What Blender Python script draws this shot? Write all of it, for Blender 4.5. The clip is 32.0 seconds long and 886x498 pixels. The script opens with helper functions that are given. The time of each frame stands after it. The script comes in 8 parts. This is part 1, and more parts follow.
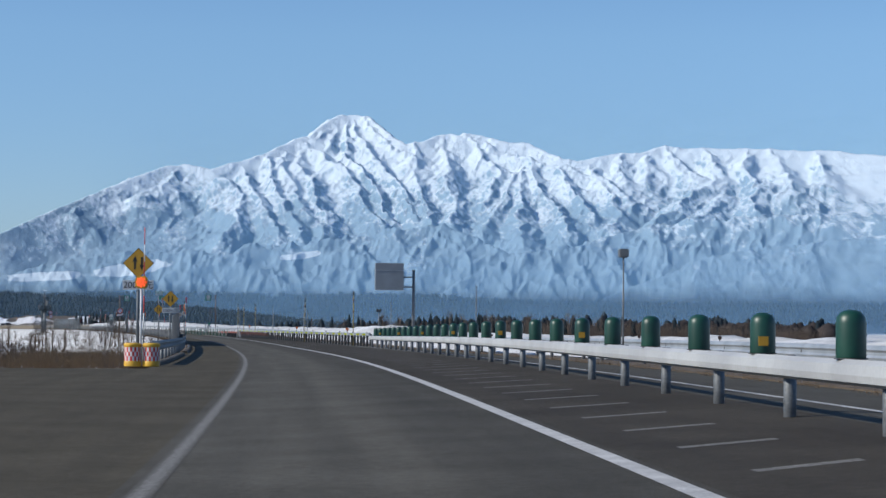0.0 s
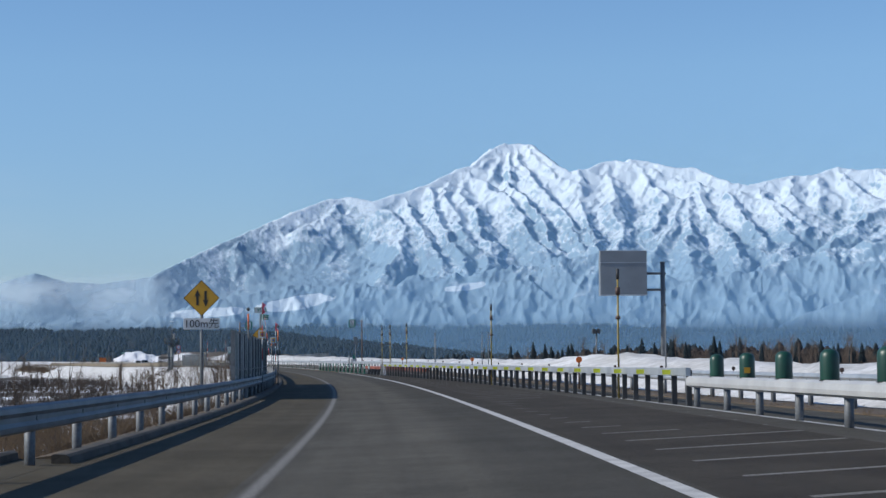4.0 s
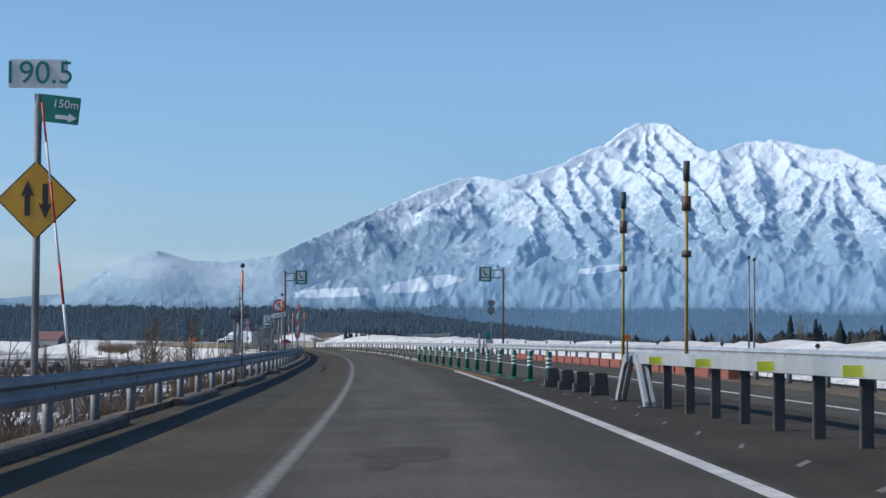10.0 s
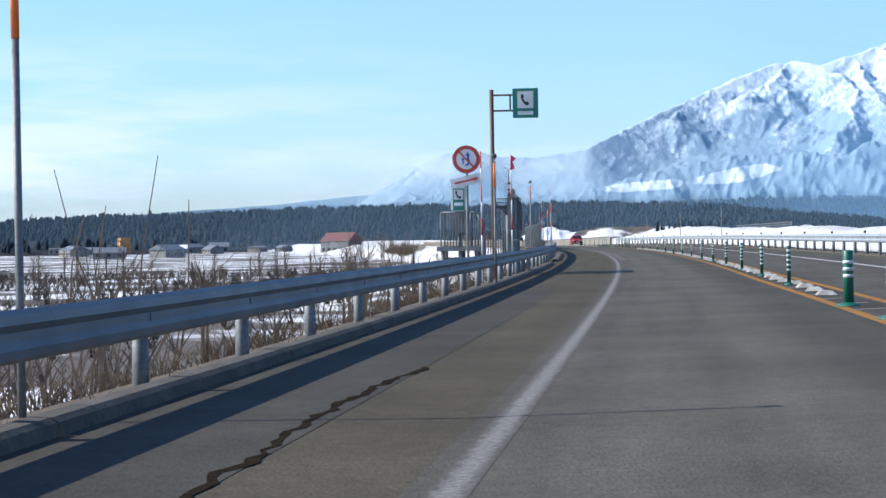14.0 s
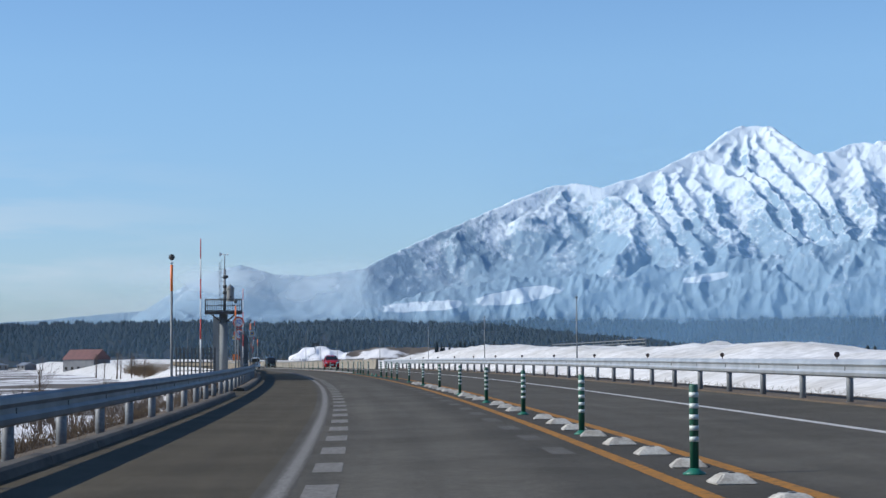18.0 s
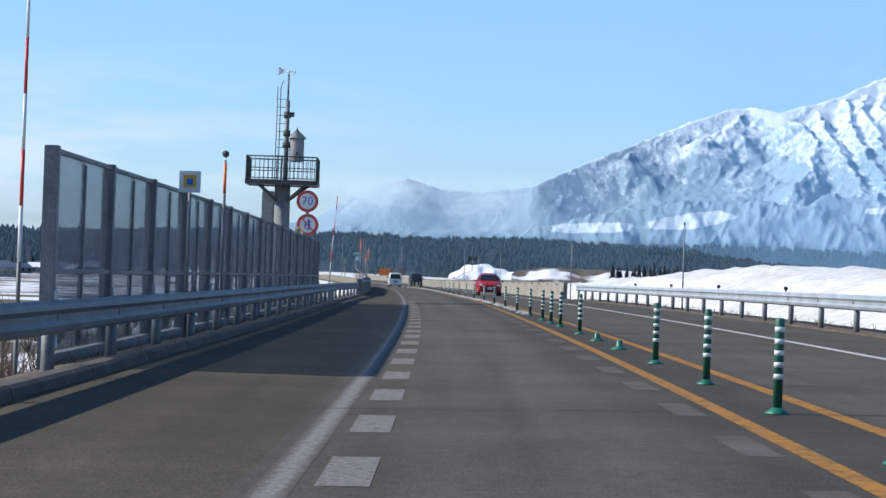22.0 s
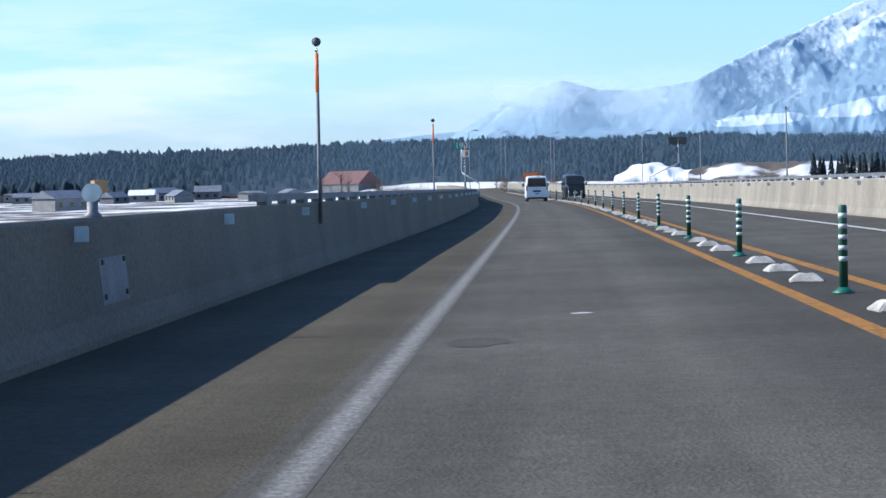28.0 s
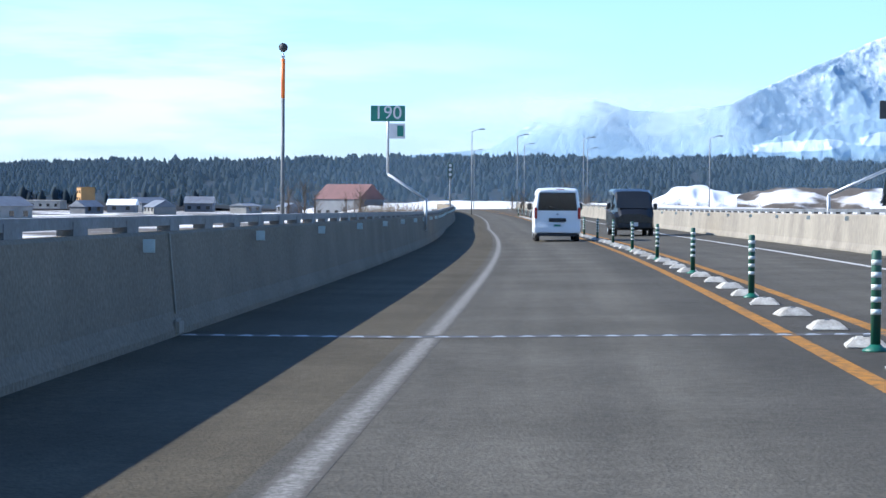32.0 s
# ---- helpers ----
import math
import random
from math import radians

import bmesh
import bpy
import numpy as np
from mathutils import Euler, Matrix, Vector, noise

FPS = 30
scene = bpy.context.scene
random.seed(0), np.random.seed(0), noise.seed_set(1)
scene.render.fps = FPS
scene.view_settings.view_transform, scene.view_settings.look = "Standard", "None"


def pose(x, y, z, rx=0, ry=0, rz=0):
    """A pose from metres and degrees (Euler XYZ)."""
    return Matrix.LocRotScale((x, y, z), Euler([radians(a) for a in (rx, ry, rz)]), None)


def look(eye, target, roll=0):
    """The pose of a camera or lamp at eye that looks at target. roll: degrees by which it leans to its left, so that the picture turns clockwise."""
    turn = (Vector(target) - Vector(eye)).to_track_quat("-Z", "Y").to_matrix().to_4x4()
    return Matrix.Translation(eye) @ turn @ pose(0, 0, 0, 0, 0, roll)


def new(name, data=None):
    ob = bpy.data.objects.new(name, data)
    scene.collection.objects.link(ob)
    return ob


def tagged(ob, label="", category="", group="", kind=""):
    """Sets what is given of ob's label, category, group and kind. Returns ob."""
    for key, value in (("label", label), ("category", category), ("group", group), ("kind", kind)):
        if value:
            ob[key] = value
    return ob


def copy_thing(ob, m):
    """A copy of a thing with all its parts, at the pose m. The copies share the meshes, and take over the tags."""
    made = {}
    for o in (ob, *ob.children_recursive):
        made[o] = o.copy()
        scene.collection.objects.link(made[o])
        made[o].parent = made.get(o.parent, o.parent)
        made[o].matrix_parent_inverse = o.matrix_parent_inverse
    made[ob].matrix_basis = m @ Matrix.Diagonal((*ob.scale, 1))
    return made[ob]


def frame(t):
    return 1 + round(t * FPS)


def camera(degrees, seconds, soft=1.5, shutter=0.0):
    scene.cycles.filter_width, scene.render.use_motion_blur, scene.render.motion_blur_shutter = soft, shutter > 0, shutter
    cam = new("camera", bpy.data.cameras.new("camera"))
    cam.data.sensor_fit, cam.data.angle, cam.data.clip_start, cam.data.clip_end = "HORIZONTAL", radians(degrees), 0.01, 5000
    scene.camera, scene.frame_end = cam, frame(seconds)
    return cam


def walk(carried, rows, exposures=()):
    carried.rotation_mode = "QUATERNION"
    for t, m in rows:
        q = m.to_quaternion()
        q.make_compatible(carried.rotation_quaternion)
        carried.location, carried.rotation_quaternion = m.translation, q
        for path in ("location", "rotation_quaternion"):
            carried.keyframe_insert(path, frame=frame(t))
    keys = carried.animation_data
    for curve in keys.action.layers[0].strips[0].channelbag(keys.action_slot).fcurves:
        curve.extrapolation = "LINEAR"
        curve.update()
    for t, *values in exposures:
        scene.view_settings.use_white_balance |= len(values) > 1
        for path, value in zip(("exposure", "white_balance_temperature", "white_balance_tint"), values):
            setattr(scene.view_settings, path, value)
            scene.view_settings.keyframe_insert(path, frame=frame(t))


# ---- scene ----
cam = camera(24.53, 32.0)
PATH = [
    (0, (270.403, -228.991, 1.150), (271.852, -219.103, 1.515), 0.47),
    (0.5, (271.242, -218.968, 1.110), (272.426, -209.052, 1.631), 0.27),
    (1, (272.031, -208.940, 1.069), (273.022, -199.005, 1.632), 0.28),
    (1.5, (272.770, -198.909, 1.033), (273.691, -188.968, 1.612), 0.30),
    (2, (273.463, -188.873, 1.007), (274.301, -178.925, 1.583), -0.15),
    (2.5, (274.105, -178.832, 0.973), (274.874, -168.877, 1.526), -0.37),
    (3, (274.698, -168.787, 0.931), (275.407, -158.826, 1.462), -0.34),
    (3.5, (275.244, -158.737, 0.890), (275.918, -148.774, 1.418), -0.58),
    (4, (275.743, -148.684, 0.849), (276.393, -138.718, 1.371), -0.42),
    (4.5, (276.201, -138.626, 0.807), (276.829, -128.660, 1.323), -0.42),
    (5, (276.619, -128.566, 0.756), (277.223, -118.597, 1.273), -0.56),
    (5.5, (276.997, -118.502, 0.700), (277.564, -108.532, 1.232), -0.91),
    (6, (277.326, -108.434, 0.647), (277.839, -98.463, 1.212), -1.16),
    (6.5, (277.598, -98.364, 0.588), (278.089, -88.395, 1.208), -0.88),
    (7, (277.810, -88.289, 0.536), (278.308, -78.325, 1.218), -1.02),
    (7.5, (277.964, -78.211, 0.502), (278.462, -68.248, 1.198), -1.21),
    (8, (278.060, -68.129, 0.482), (278.525, -58.164, 1.179), -1.40),
    (8.5, (278.100, -58.043, 0.466), (278.503, -48.074, 1.147), -1.54),
    (9, (278.089, -47.953, 0.457), (278.425, -37.975, 1.039), -1.81),
    (9.5, (278.033, -37.860, 0.461), (278.242, -27.878, 1.034), -0.62),
    (10, (277.936, -27.762, 0.451), (277.948, -17.772, 0.896), 0.33),
    (10.5, (277.797, -17.660, 0.432), (277.426, -7.671, 0.714), 1.23),
    (11, (277.601, -7.552, 0.413), (277.076, 2.433, 0.577), 0.60),
    (11.5, (277.354, 2.563, 0.403), (276.657, 12.538, 0.411), -0.01),
    (12, (277.070, 12.684, 0.409), (276.105, 22.637, 0.316), -0.68),
    (12.5, (276.748, 22.811, 0.404), (275.638, 32.749, 0.275), 0.15),
    (13, (276.383, 32.942, 0.388), (275.125, 42.863, 0.301), -0.10),
    (13.5, (275.962, 43.075, 0.378), (274.511, 52.969, 0.313), -1.87),
    (14, (275.495, 53.212, 0.366), (273.974, 63.095, 0.309), -1.03),
    (14.5, (274.993, 63.353, 0.358), (273.482, 73.238, 0.297), -0.55),
    (15, (274.470, 73.498, 0.353), (273.004, 83.390, 0.277), -0.26),
    (15.5, (273.935, 83.649, 0.350), (272.502, 93.546, 0.247), -0.07),
    (16, (273.390, 93.806, 0.347), (271.934, 103.698, 0.210), -0.09),
    (16.5, (272.830, 103.968, 0.347), (271.768, 113.911, 0.280), 0.77),
    (17, (272.240, 114.134, 0.338), (271.694, 124.115, 0.616), 2.02),
    (17.5, (271.603, 124.303, 0.315), (271.136, 134.281, 0.782), 0.96),
    (18, (270.904, 134.475, 0.300), (270.470, 144.452, 0.820), -0.34),
    (18.5, (270.146, 144.649, 0.297), (269.548, 154.623, 0.706), 0.47),
    (19, (269.338, 154.826, 0.310), (268.481, 164.789, 0.395), 0.30),
    (19.5, (268.482, 165.004, 0.301), (267.547, 174.960, 0.349), 1.20),
    (20, (267.575, 175.184, 0.285), (266.563, 185.132, 0.341), 0.03),
    (20.5, (266.609, 185.364, 0.258), (265.503, 195.302, 0.351), 1.47),
    (21, (265.583, 195.544, 0.237), (264.384, 205.471, 0.355), 1.21),
    (21.5, (264.501, 205.723, 0.250), (263.255, 215.644, 0.376), 1.29),
    (22, (263.363, 215.899, 0.259), (262.114, 225.820, 0.377), 1.99),
    (22.5, (262.174, 226.071, 0.262), (260.932, 235.992, 0.433), 2.33),
    (23, (260.948, 236.240, 0.261), (259.673, 246.156, 0.498), 2.20),
    (23.5, (259.687, 246.407, 0.251), (258.367, 256.316, 0.518), 1.04),
    (24, (258.396, 256.573, 0.225), (257.024, 266.475, 0.500), -0.07),
    (24.5, (257.073, 266.739, 0.210), (255.490, 276.613, 0.262), 0.75),
    (25, (255.699, 276.903, 0.197), (253.913, 286.742, 0.180), 0.40),
    (25.5, (254.262, 287.062, 0.171), (252.312, 296.870, 0.065), -0.48),
    (26, (252.769, 297.218, 0.107), (250.774, 307.016, 0.001), -0.35),
    (26.5, (251.237, 307.372, 0.033), (249.261, 317.175, -0.042), -0.34),
    (27, (249.690, 317.529, -0.033), (247.749, 327.338, -0.099), -0.45),
    (27.5, (248.150, 327.690, -0.082), (246.210, 337.499, -0.216), -0.73),
    (28, (246.628, 337.857, -0.116), (244.604, 347.645, -0.452), -1.27),
    (28.5, (245.122, 348.031, -0.135), (243.006, 357.798, -0.493), -1.54),
    (29, (243.616, 358.208, -0.160), (241.555, 367.988, -0.475), -2.36),
    (29.5, (242.093, 368.386, -0.192), (239.893, 378.134, -0.560), -1.48),
    (30, (240.533, 378.561, -0.218), (238.474, 388.340, -0.565), -1.14),
    (30.5, (238.931, 388.732, -0.256), (236.746, 398.485, -0.572), -0.74),
    (31, (237.306, 398.901, -0.294), (235.083, 408.646, -0.576), -0.58),
    (31.5, (235.672, 409.069, -0.318), (233.437, 418.813, -0.578), -0.07),
    (32, (234.038, 419.238, -0.367), (231.882, 429.000, -0.612), 0.42),
]
ROAD_Y = (-228.981, 530.575)
ROAD_X = (255.5421, -29.3115, -13.8261, 0.9238, 0.2193, -0.0864, -0.2407, -0.1563, 0.0492, 0.1039, -0.0118, -0.0265, 0.0257, 0.0060, -0.0248, 0.0064)
ROAD_Z = (-0.9627, -0.8930, -0.0793, -0.1595, 0.0449, 0.0491, -0.0122, 0.0085, -0.0021, -0.0000, 0.0216, -0.0108)
walk(cam, [(t, look(eye, target, roll)) for t, eye, target, roll in PATH],
     exposures=[(t, e, 5850 if t < 27 else 5600, 10) for t, e in (
         (0, 0.0), (9, 0.0), (10, 0.1), (11, 0.35), (12, 0.65), (13, 0.75), (16, 0.8), (16.5, 0.8), (17, 0.6), (18, 0.2), (19, 0.25), (20, 0.42), (21, 0.5),
         (22, 0.55), (23, 0.62), (24, 0.6), (25, 0.72), (26, 0.8), (28, 0.82), (28.7, 1.05), (29.5, 1.15), (30, 1.16), (32, 1.1))])

# ---- sky, sun ----
SUN_EL, SUN_AZ = radians(33.5), radians(96)      # azimuth to the left of +y
world = bpy.data.worlds.new("sky")
scene.world = world
world.use_nodes = True
wn, wl = world.node_tree.nodes, world.node_tree.links
wn.clear()
sky = wn.new("ShaderNodeTexSky")
sky.sky_type, sky.sun_disc = "NISHITA", False
sky.sun_elevation, sky.sun_rotation = SUN_EL, -SUN_AZ
sky.altitude, sky.air_density, sky.dust_density, sky.ozone_density = 0, 1.0, 0.0, 5.0
bg = wn.new("ShaderNodeBackground")
bg.inputs["Strength"].default_value = 0.11
tc = wn.new("ShaderNodeTexCoord")
mp = wn.new("ShaderNodeMapping")
mp.inputs["Scale"].default_value = (9, 9, 60)
cn = wn.new("ShaderNodeTexNoise")
cn.inputs["Scale"].default_value, cn.inputs["Detail"].default_value, cn.inputs["Roughness"].default_value = 1.0, 5, 0.55
sx = wn.new("ShaderNodeSeparateXYZ")
band = wn.new("ShaderNodeMapRange")
band.inputs["From Min"].default_value, band.inputs["From Max"].default_value = 0.11, 0.03
side = wn.new("ShaderNodeMapRange")
side.inputs["From Min"].default_value, side.inputs["From Max"].default_value = -0.12, -0.34
thr = wn.new("ShaderNodeMapRange")
thr.inputs["From Min"].default_value, thr.inputs["From Max"].default_value = 0.42, 0.60
m1 = wn.new("ShaderNodeMath"); m1.operation = "MULTIPLY"
m2 = wn.new("ShaderNodeMath"); m2.operation = "MULTIPLY"
mixc = wn.new("ShaderNodeMixRGB")
mixc.inputs["Color2"].default_value = (5.0, 5.4, 5.7, 1)
wo = wn.new("ShaderNodeOutputWorld")
wl.new(tc.outputs["Generated"], mp.inputs["Vector"])
wl.new(mp.outputs["Vector"], cn.inputs["Vector"])
wl.new(tc.outputs["Generated"], sx.inputs["Vector"])
wl.new(sx.outputs["Z"], band.inputs["Value"])
wl.new(sx.outputs["X"], side.inputs["Value"])
wl.new(cn.outputs["Fac"], thr.inputs["Value"])
wl.new(band.outputs["Result"], m1.inputs[0]); wl.new(side.outputs["Result"], m1.inputs[1])
wl.new(m1.outputs[0], m2.inputs[0]); wl.new(thr.outputs["Result"], m2.inputs[1])
wl.new(m2.outputs[0], mixc.inputs["Fac"])
dim = wn.new("ShaderNodeMapRange")
dim.inputs["From Min"].default_value, dim.inputs["From Max"].default_value, dim.inputs["To Min"].default_value, dim.inputs["To Max"].default_value = 0.0, 0.14, 0.0, 1.0
even = wn.new("ShaderNodeMixRGB"); even.blend_type = "MULTIPLY"; even.inputs["Fac"].default_value = 1.0
wl.new(sx.outputs["Z"], dim.inputs["Value"]); wl.new(sky.outputs["Color"], even.inputs["Color1"]); 
tint = wn.new("ShaderNodeMixRGB"); tint.inputs["Color1"].default_value, tint.inputs["Color2"].default_value = (0.63, 0.70, 0.88, 1), (1, 1, 1, 1)
wl.new(dim.outputs["Result"], tint.inputs["Fac"]); wl.new(tint.outputs["Color"], even.inputs["Color2"])
wl.new(even.outputs["Color"], mixc.inputs["Color1"])
wl.new(mixc.outputs["Color"], bg.inputs["Color"])
wl.new(bg.outputs["Background"], wo.inputs["Surface"])

sun = new("sun", bpy.data.lights.new("sun", "SUN"))
sun.data.energy, sun.data.angle, sun.data.color = 4.7, radians(0.53), (1.0, 0.90, 0.74)
sun.matrix_world = look((-math.sin(SUN_AZ) * math.cos(SUN_EL) * 50, math.cos(SUN_AZ) * math.cos(SUN_EL) * 50, math.sin(SUN_EL) * 50), (0, 0, 0))


# ---- materials ----
def mat(name, a, b=None, rough=0.7, metal=0.0, scale=8.0, fine=90.0, bump=0.15, spec=0.5, detail=5, stretch=(1, 1, 1), mixlo=0.35, mixhi=0.65, emit=0.0):
    """Two colours mixed by noise at two scales, with relief; scale in waves per metre."""
    m = bpy.data.materials.new(name)
    m.use_nodes = True
    n, l = m.node_tree.nodes, m.node_tree.links
    p = n["Principled BSDF"]
    b = b or tuple(c * 0.75 for c in a)
    geo = n.new("ShaderNodeNewGeometry")
    mp = n.new("ShaderNodeMapping")
    mp.inputs["Scale"].default_value = stretch
    l.new(geo.outputs["Position"], mp.inputs["Vector"])
    t1 = n.new("ShaderNodeTexNoise"); t1.inputs["Scale"].default_value = scale; t1.inputs["Detail"].default_value = detail
    t2 = n.new("ShaderNodeTexNoise"); t2.inputs["Scale"].default_value = fine; t2.inputs["Detail"].default_value = 3
    for t in (t1, t2):
        l.new(mp.outputs["Vector"], t.inputs["Vector"])
    r = n.new("ShaderNodeMapRange"); r.inputs["From Min"].default_value, r.inputs["From Max"].default_value = mixlo, mixhi
    l.new(t1.outputs["Fac"], r.inputs["Value"])
    mx = n.new("ShaderNodeMixRGB"); mx.inputs["Color1"].default_value, mx.inputs["Color2"].default_value = (*a, 1), (*b, 1)
    l.new(r.outputs["Result"], mx.inputs["Fac"])
    r2 = n.new("ShaderNodeMapRange"); grain = 0.12 if bump <= 0.06 else 0.5
    r2.inputs["To Min"].default_value, r2.inputs["To Max"].default_value = 1 - grain, 1 + grain
    l.new(t2.outputs["Fac"], r2.inputs["Value"])
    mu = n.new("ShaderNodeMixRGB"); mu.blend_type = "MULTIPLY"; mu.inputs["Fac"].default_value = 1.0
    l.new(mx.outputs["Color"], mu.inputs["Color1"]); l.new(r2.outputs["Result"], mu.inputs["Color2"])
    l.new(mu.outputs["Color"], p.inputs["Base Color"])
    p.inputs["Roughness"].default_value, p.inputs["Metallic"].default_value = rough, metal
    p.inputs["Specular IOR Level"].default_value = spec
    if bump:
        bp = n.new("ShaderNodeBump"); bp.inputs["Strength"].default_value = bump; bp.inputs["Distance"].default_value = 0.02
        l.new(t2.outputs["Fac"], bp.inputs["Height"]); l.new(bp.outputs["Normal"], p.inputs["Normal"])
    if emit:
        l.new(mu.outputs["Color"], p.inputs["Emission Color"]); p.inputs["Emission Strength"].default_value = emit
    return m




def pavement(name, dark, light, spec, tracks):
    """Asphalt: grit, stains drawn out along the road, and wheel-polished bands by the offset stored on the mesh."""
    m = mat(name, dark, light, 0.85, scale=0.5, fine=42, bump=0.55, spec=spec)
    n, l = m.node_tree.nodes, m.node_tree.links
    p = n["Principled BSDF"]
    base = p.inputs["Base Color"].links[0].from_socket
    lat = n.new("ShaderNodeAttribute"); lat.attribute_name = "lat"
    lng = n.new("ShaderNodeAttribute"); lng.attribute_name = "along"
    xy = n.new("ShaderNodeCombineXYZ")
    sc = n.new("ShaderNodeMath"); sc.operation = "MULTIPLY"; sc.inputs[1].default_value = 0.035
    l.new(lng.outputs["Fac"], sc.inputs[0]); l.new(lat.outputs["Fac"], xy.inputs[0]); l.new(sc.outputs[0], xy.inputs[1])
    st = n.new("ShaderNodeTexNoise"); st.inputs["Scale"].default_value = 2.2; st.inputs["Detail"].default_value = 5; l.new(xy.outputs[0], st.inputs["Vector"])
    r = n.new("ShaderNodeMapRange"); r.inputs["From Min"].default_value, r.inputs["From Max"].default_value, r.inputs["To Min"].default_value, r.inputs["To Max"].default_value = 0.3, 0.7, 0.88, 1.12
    l.new(st.outputs["Fac"], r.inputs["Value"])
    mu = n.new("ShaderNodeMixRGB"); mu.blend_type = "MULTIPLY"; mu.inputs["Fac"].default_value = 1
    l.new(base, mu.inputs["Color1"]); l.new(r.outputs["Result"], mu.inputs["Color2"])
    out = mu.outputs["Color"]
    gp = n.new("ShaderNodeNewGeometry")
    gt = n.new("ShaderNodeTexNoise"); gt.inputs["Scale"].default_value = 9.0; gt.inputs["Detail"].default_value = 9; gt.inputs["Roughness"].default_value = 0.78
    l.new(gp.outputs["Position"], gt.inputs["Vector"])
    gr = n.new("ShaderNodeMapRange"); gr.inputs["From Min"].default_value, gr.inputs["From Max"].default_value, gr.inputs["To Min"].default_value, gr.inputs["To Max"].default_value = 0.3, 0.7, 0.72, 1.28
    l.new(gt.outputs["Fac"], gr.inputs["Value"])
    gm = n.new("ShaderNodeMixRGB"); gm.blend_type = "MULTIPLY"; gm.inputs["Fac"].default_value = 1
    l.new(out, gm.inputs["Color1"]); l.new(gr.outputs["Result"], gm.inputs["Color2"]); out = gm.outputs["Color"]
    if tracks:
        cr = n.new("ShaderNodeValToRGB")
        cr.color_ramp.elements[0].position, cr.color_ramp.elements[0].color = 0.0, (0.86, 0.86, 0.86, 1)
        cr.color_ramp.elements[1].position, cr.color_ramp.elements[1].color = 1.0, (0.9, 0.9, 0.9, 1)
        for d, k in tracks:
            e = cr.color_ramp.elements.new((d + 1.4) / 10.2); e.color = (k, k, k, 1)
        mr = n.new("ShaderNodeMapRange"); mr.inputs["From Min"].default_value, mr.inputs["From Max"].default_value = -1.4, 8.8
        wob = n.new("ShaderNodeMath"); wob.operation = "MULTIPLY_ADD"; wob.inputs[1].default_value = 0.5
        l.new(st.outputs["Fac"], wob.inputs[0]); l.new(lat.outputs["Fac"], wob.inputs[2])
        l.new(wob.outputs[0], mr.inputs["Value"]); l.new(mr.outputs["Result"], cr.inputs["Fac"])
        m2 = n.new("ShaderNodeMixRGB"); m2.blend_type = "MULTIPLY"; m2.inputs["Fac"].default_value = 1
        l.new(out, m2.inputs["Color1"]); l.new(cr.outputs["Color"], m2.inputs["Color2"]); out = m2.outputs["Color"]
    l.new(out, p.inputs["Base Color"])
    return m


ASPHALT = pavement("asphalt", (0.067, 0.0615, 0.050), (0.089, 0.082, 0.068), 0.12,
                   ((-0.9, 0.92), (-0.35, 1.0), (0.1, 1.12), (0.55, 0.97), (0.95, 1.14), (1.35, 1.06), (1.65, 0.84), (2.0, 0.76), (2.35, 0.76), (2.9, 0.72), (3.2, 0.75), (3.8, 0.95), (5.0, 1.0), (6.2, 0.92), (6.9, 0.85)))
SHOULDER = pavement("shoulder_asphalt", (0.058, 0.049, 0.033), (0.077, 0.066, 0.046), 0.12, ())
STRIP = pavement("old_strip_asphalt", (0.047, 0.043, 0.035), (0.062, 0.057, 0.048), 0.12, ())
MEDIAN = pavement("median_asphalt", (0.037, 0.031, 0.024), (0.052, 0.045, 0.035), 0.12, ())
PATCH = mat("patch_asphalt", (0.053, 0.048, 0.043), (0.072, 0.066, 0.059), 0.95, scale=1.2, fine=50, bump=0.4, spec=0.15)
PALE = mat("worn_asphalt", (0.092, 0.087, 0.078), (0.066, 0.061, 0.052), 0.95, scale=1.5, fine=60, bump=0.4, spec=0.3)
WHITE_LINE = mat("white_road_paint", (0.50, 0.49, 0.47), (0.34, 0.33, 0.32), 0.7, scale=2.5, fine=35, bump=0.3)
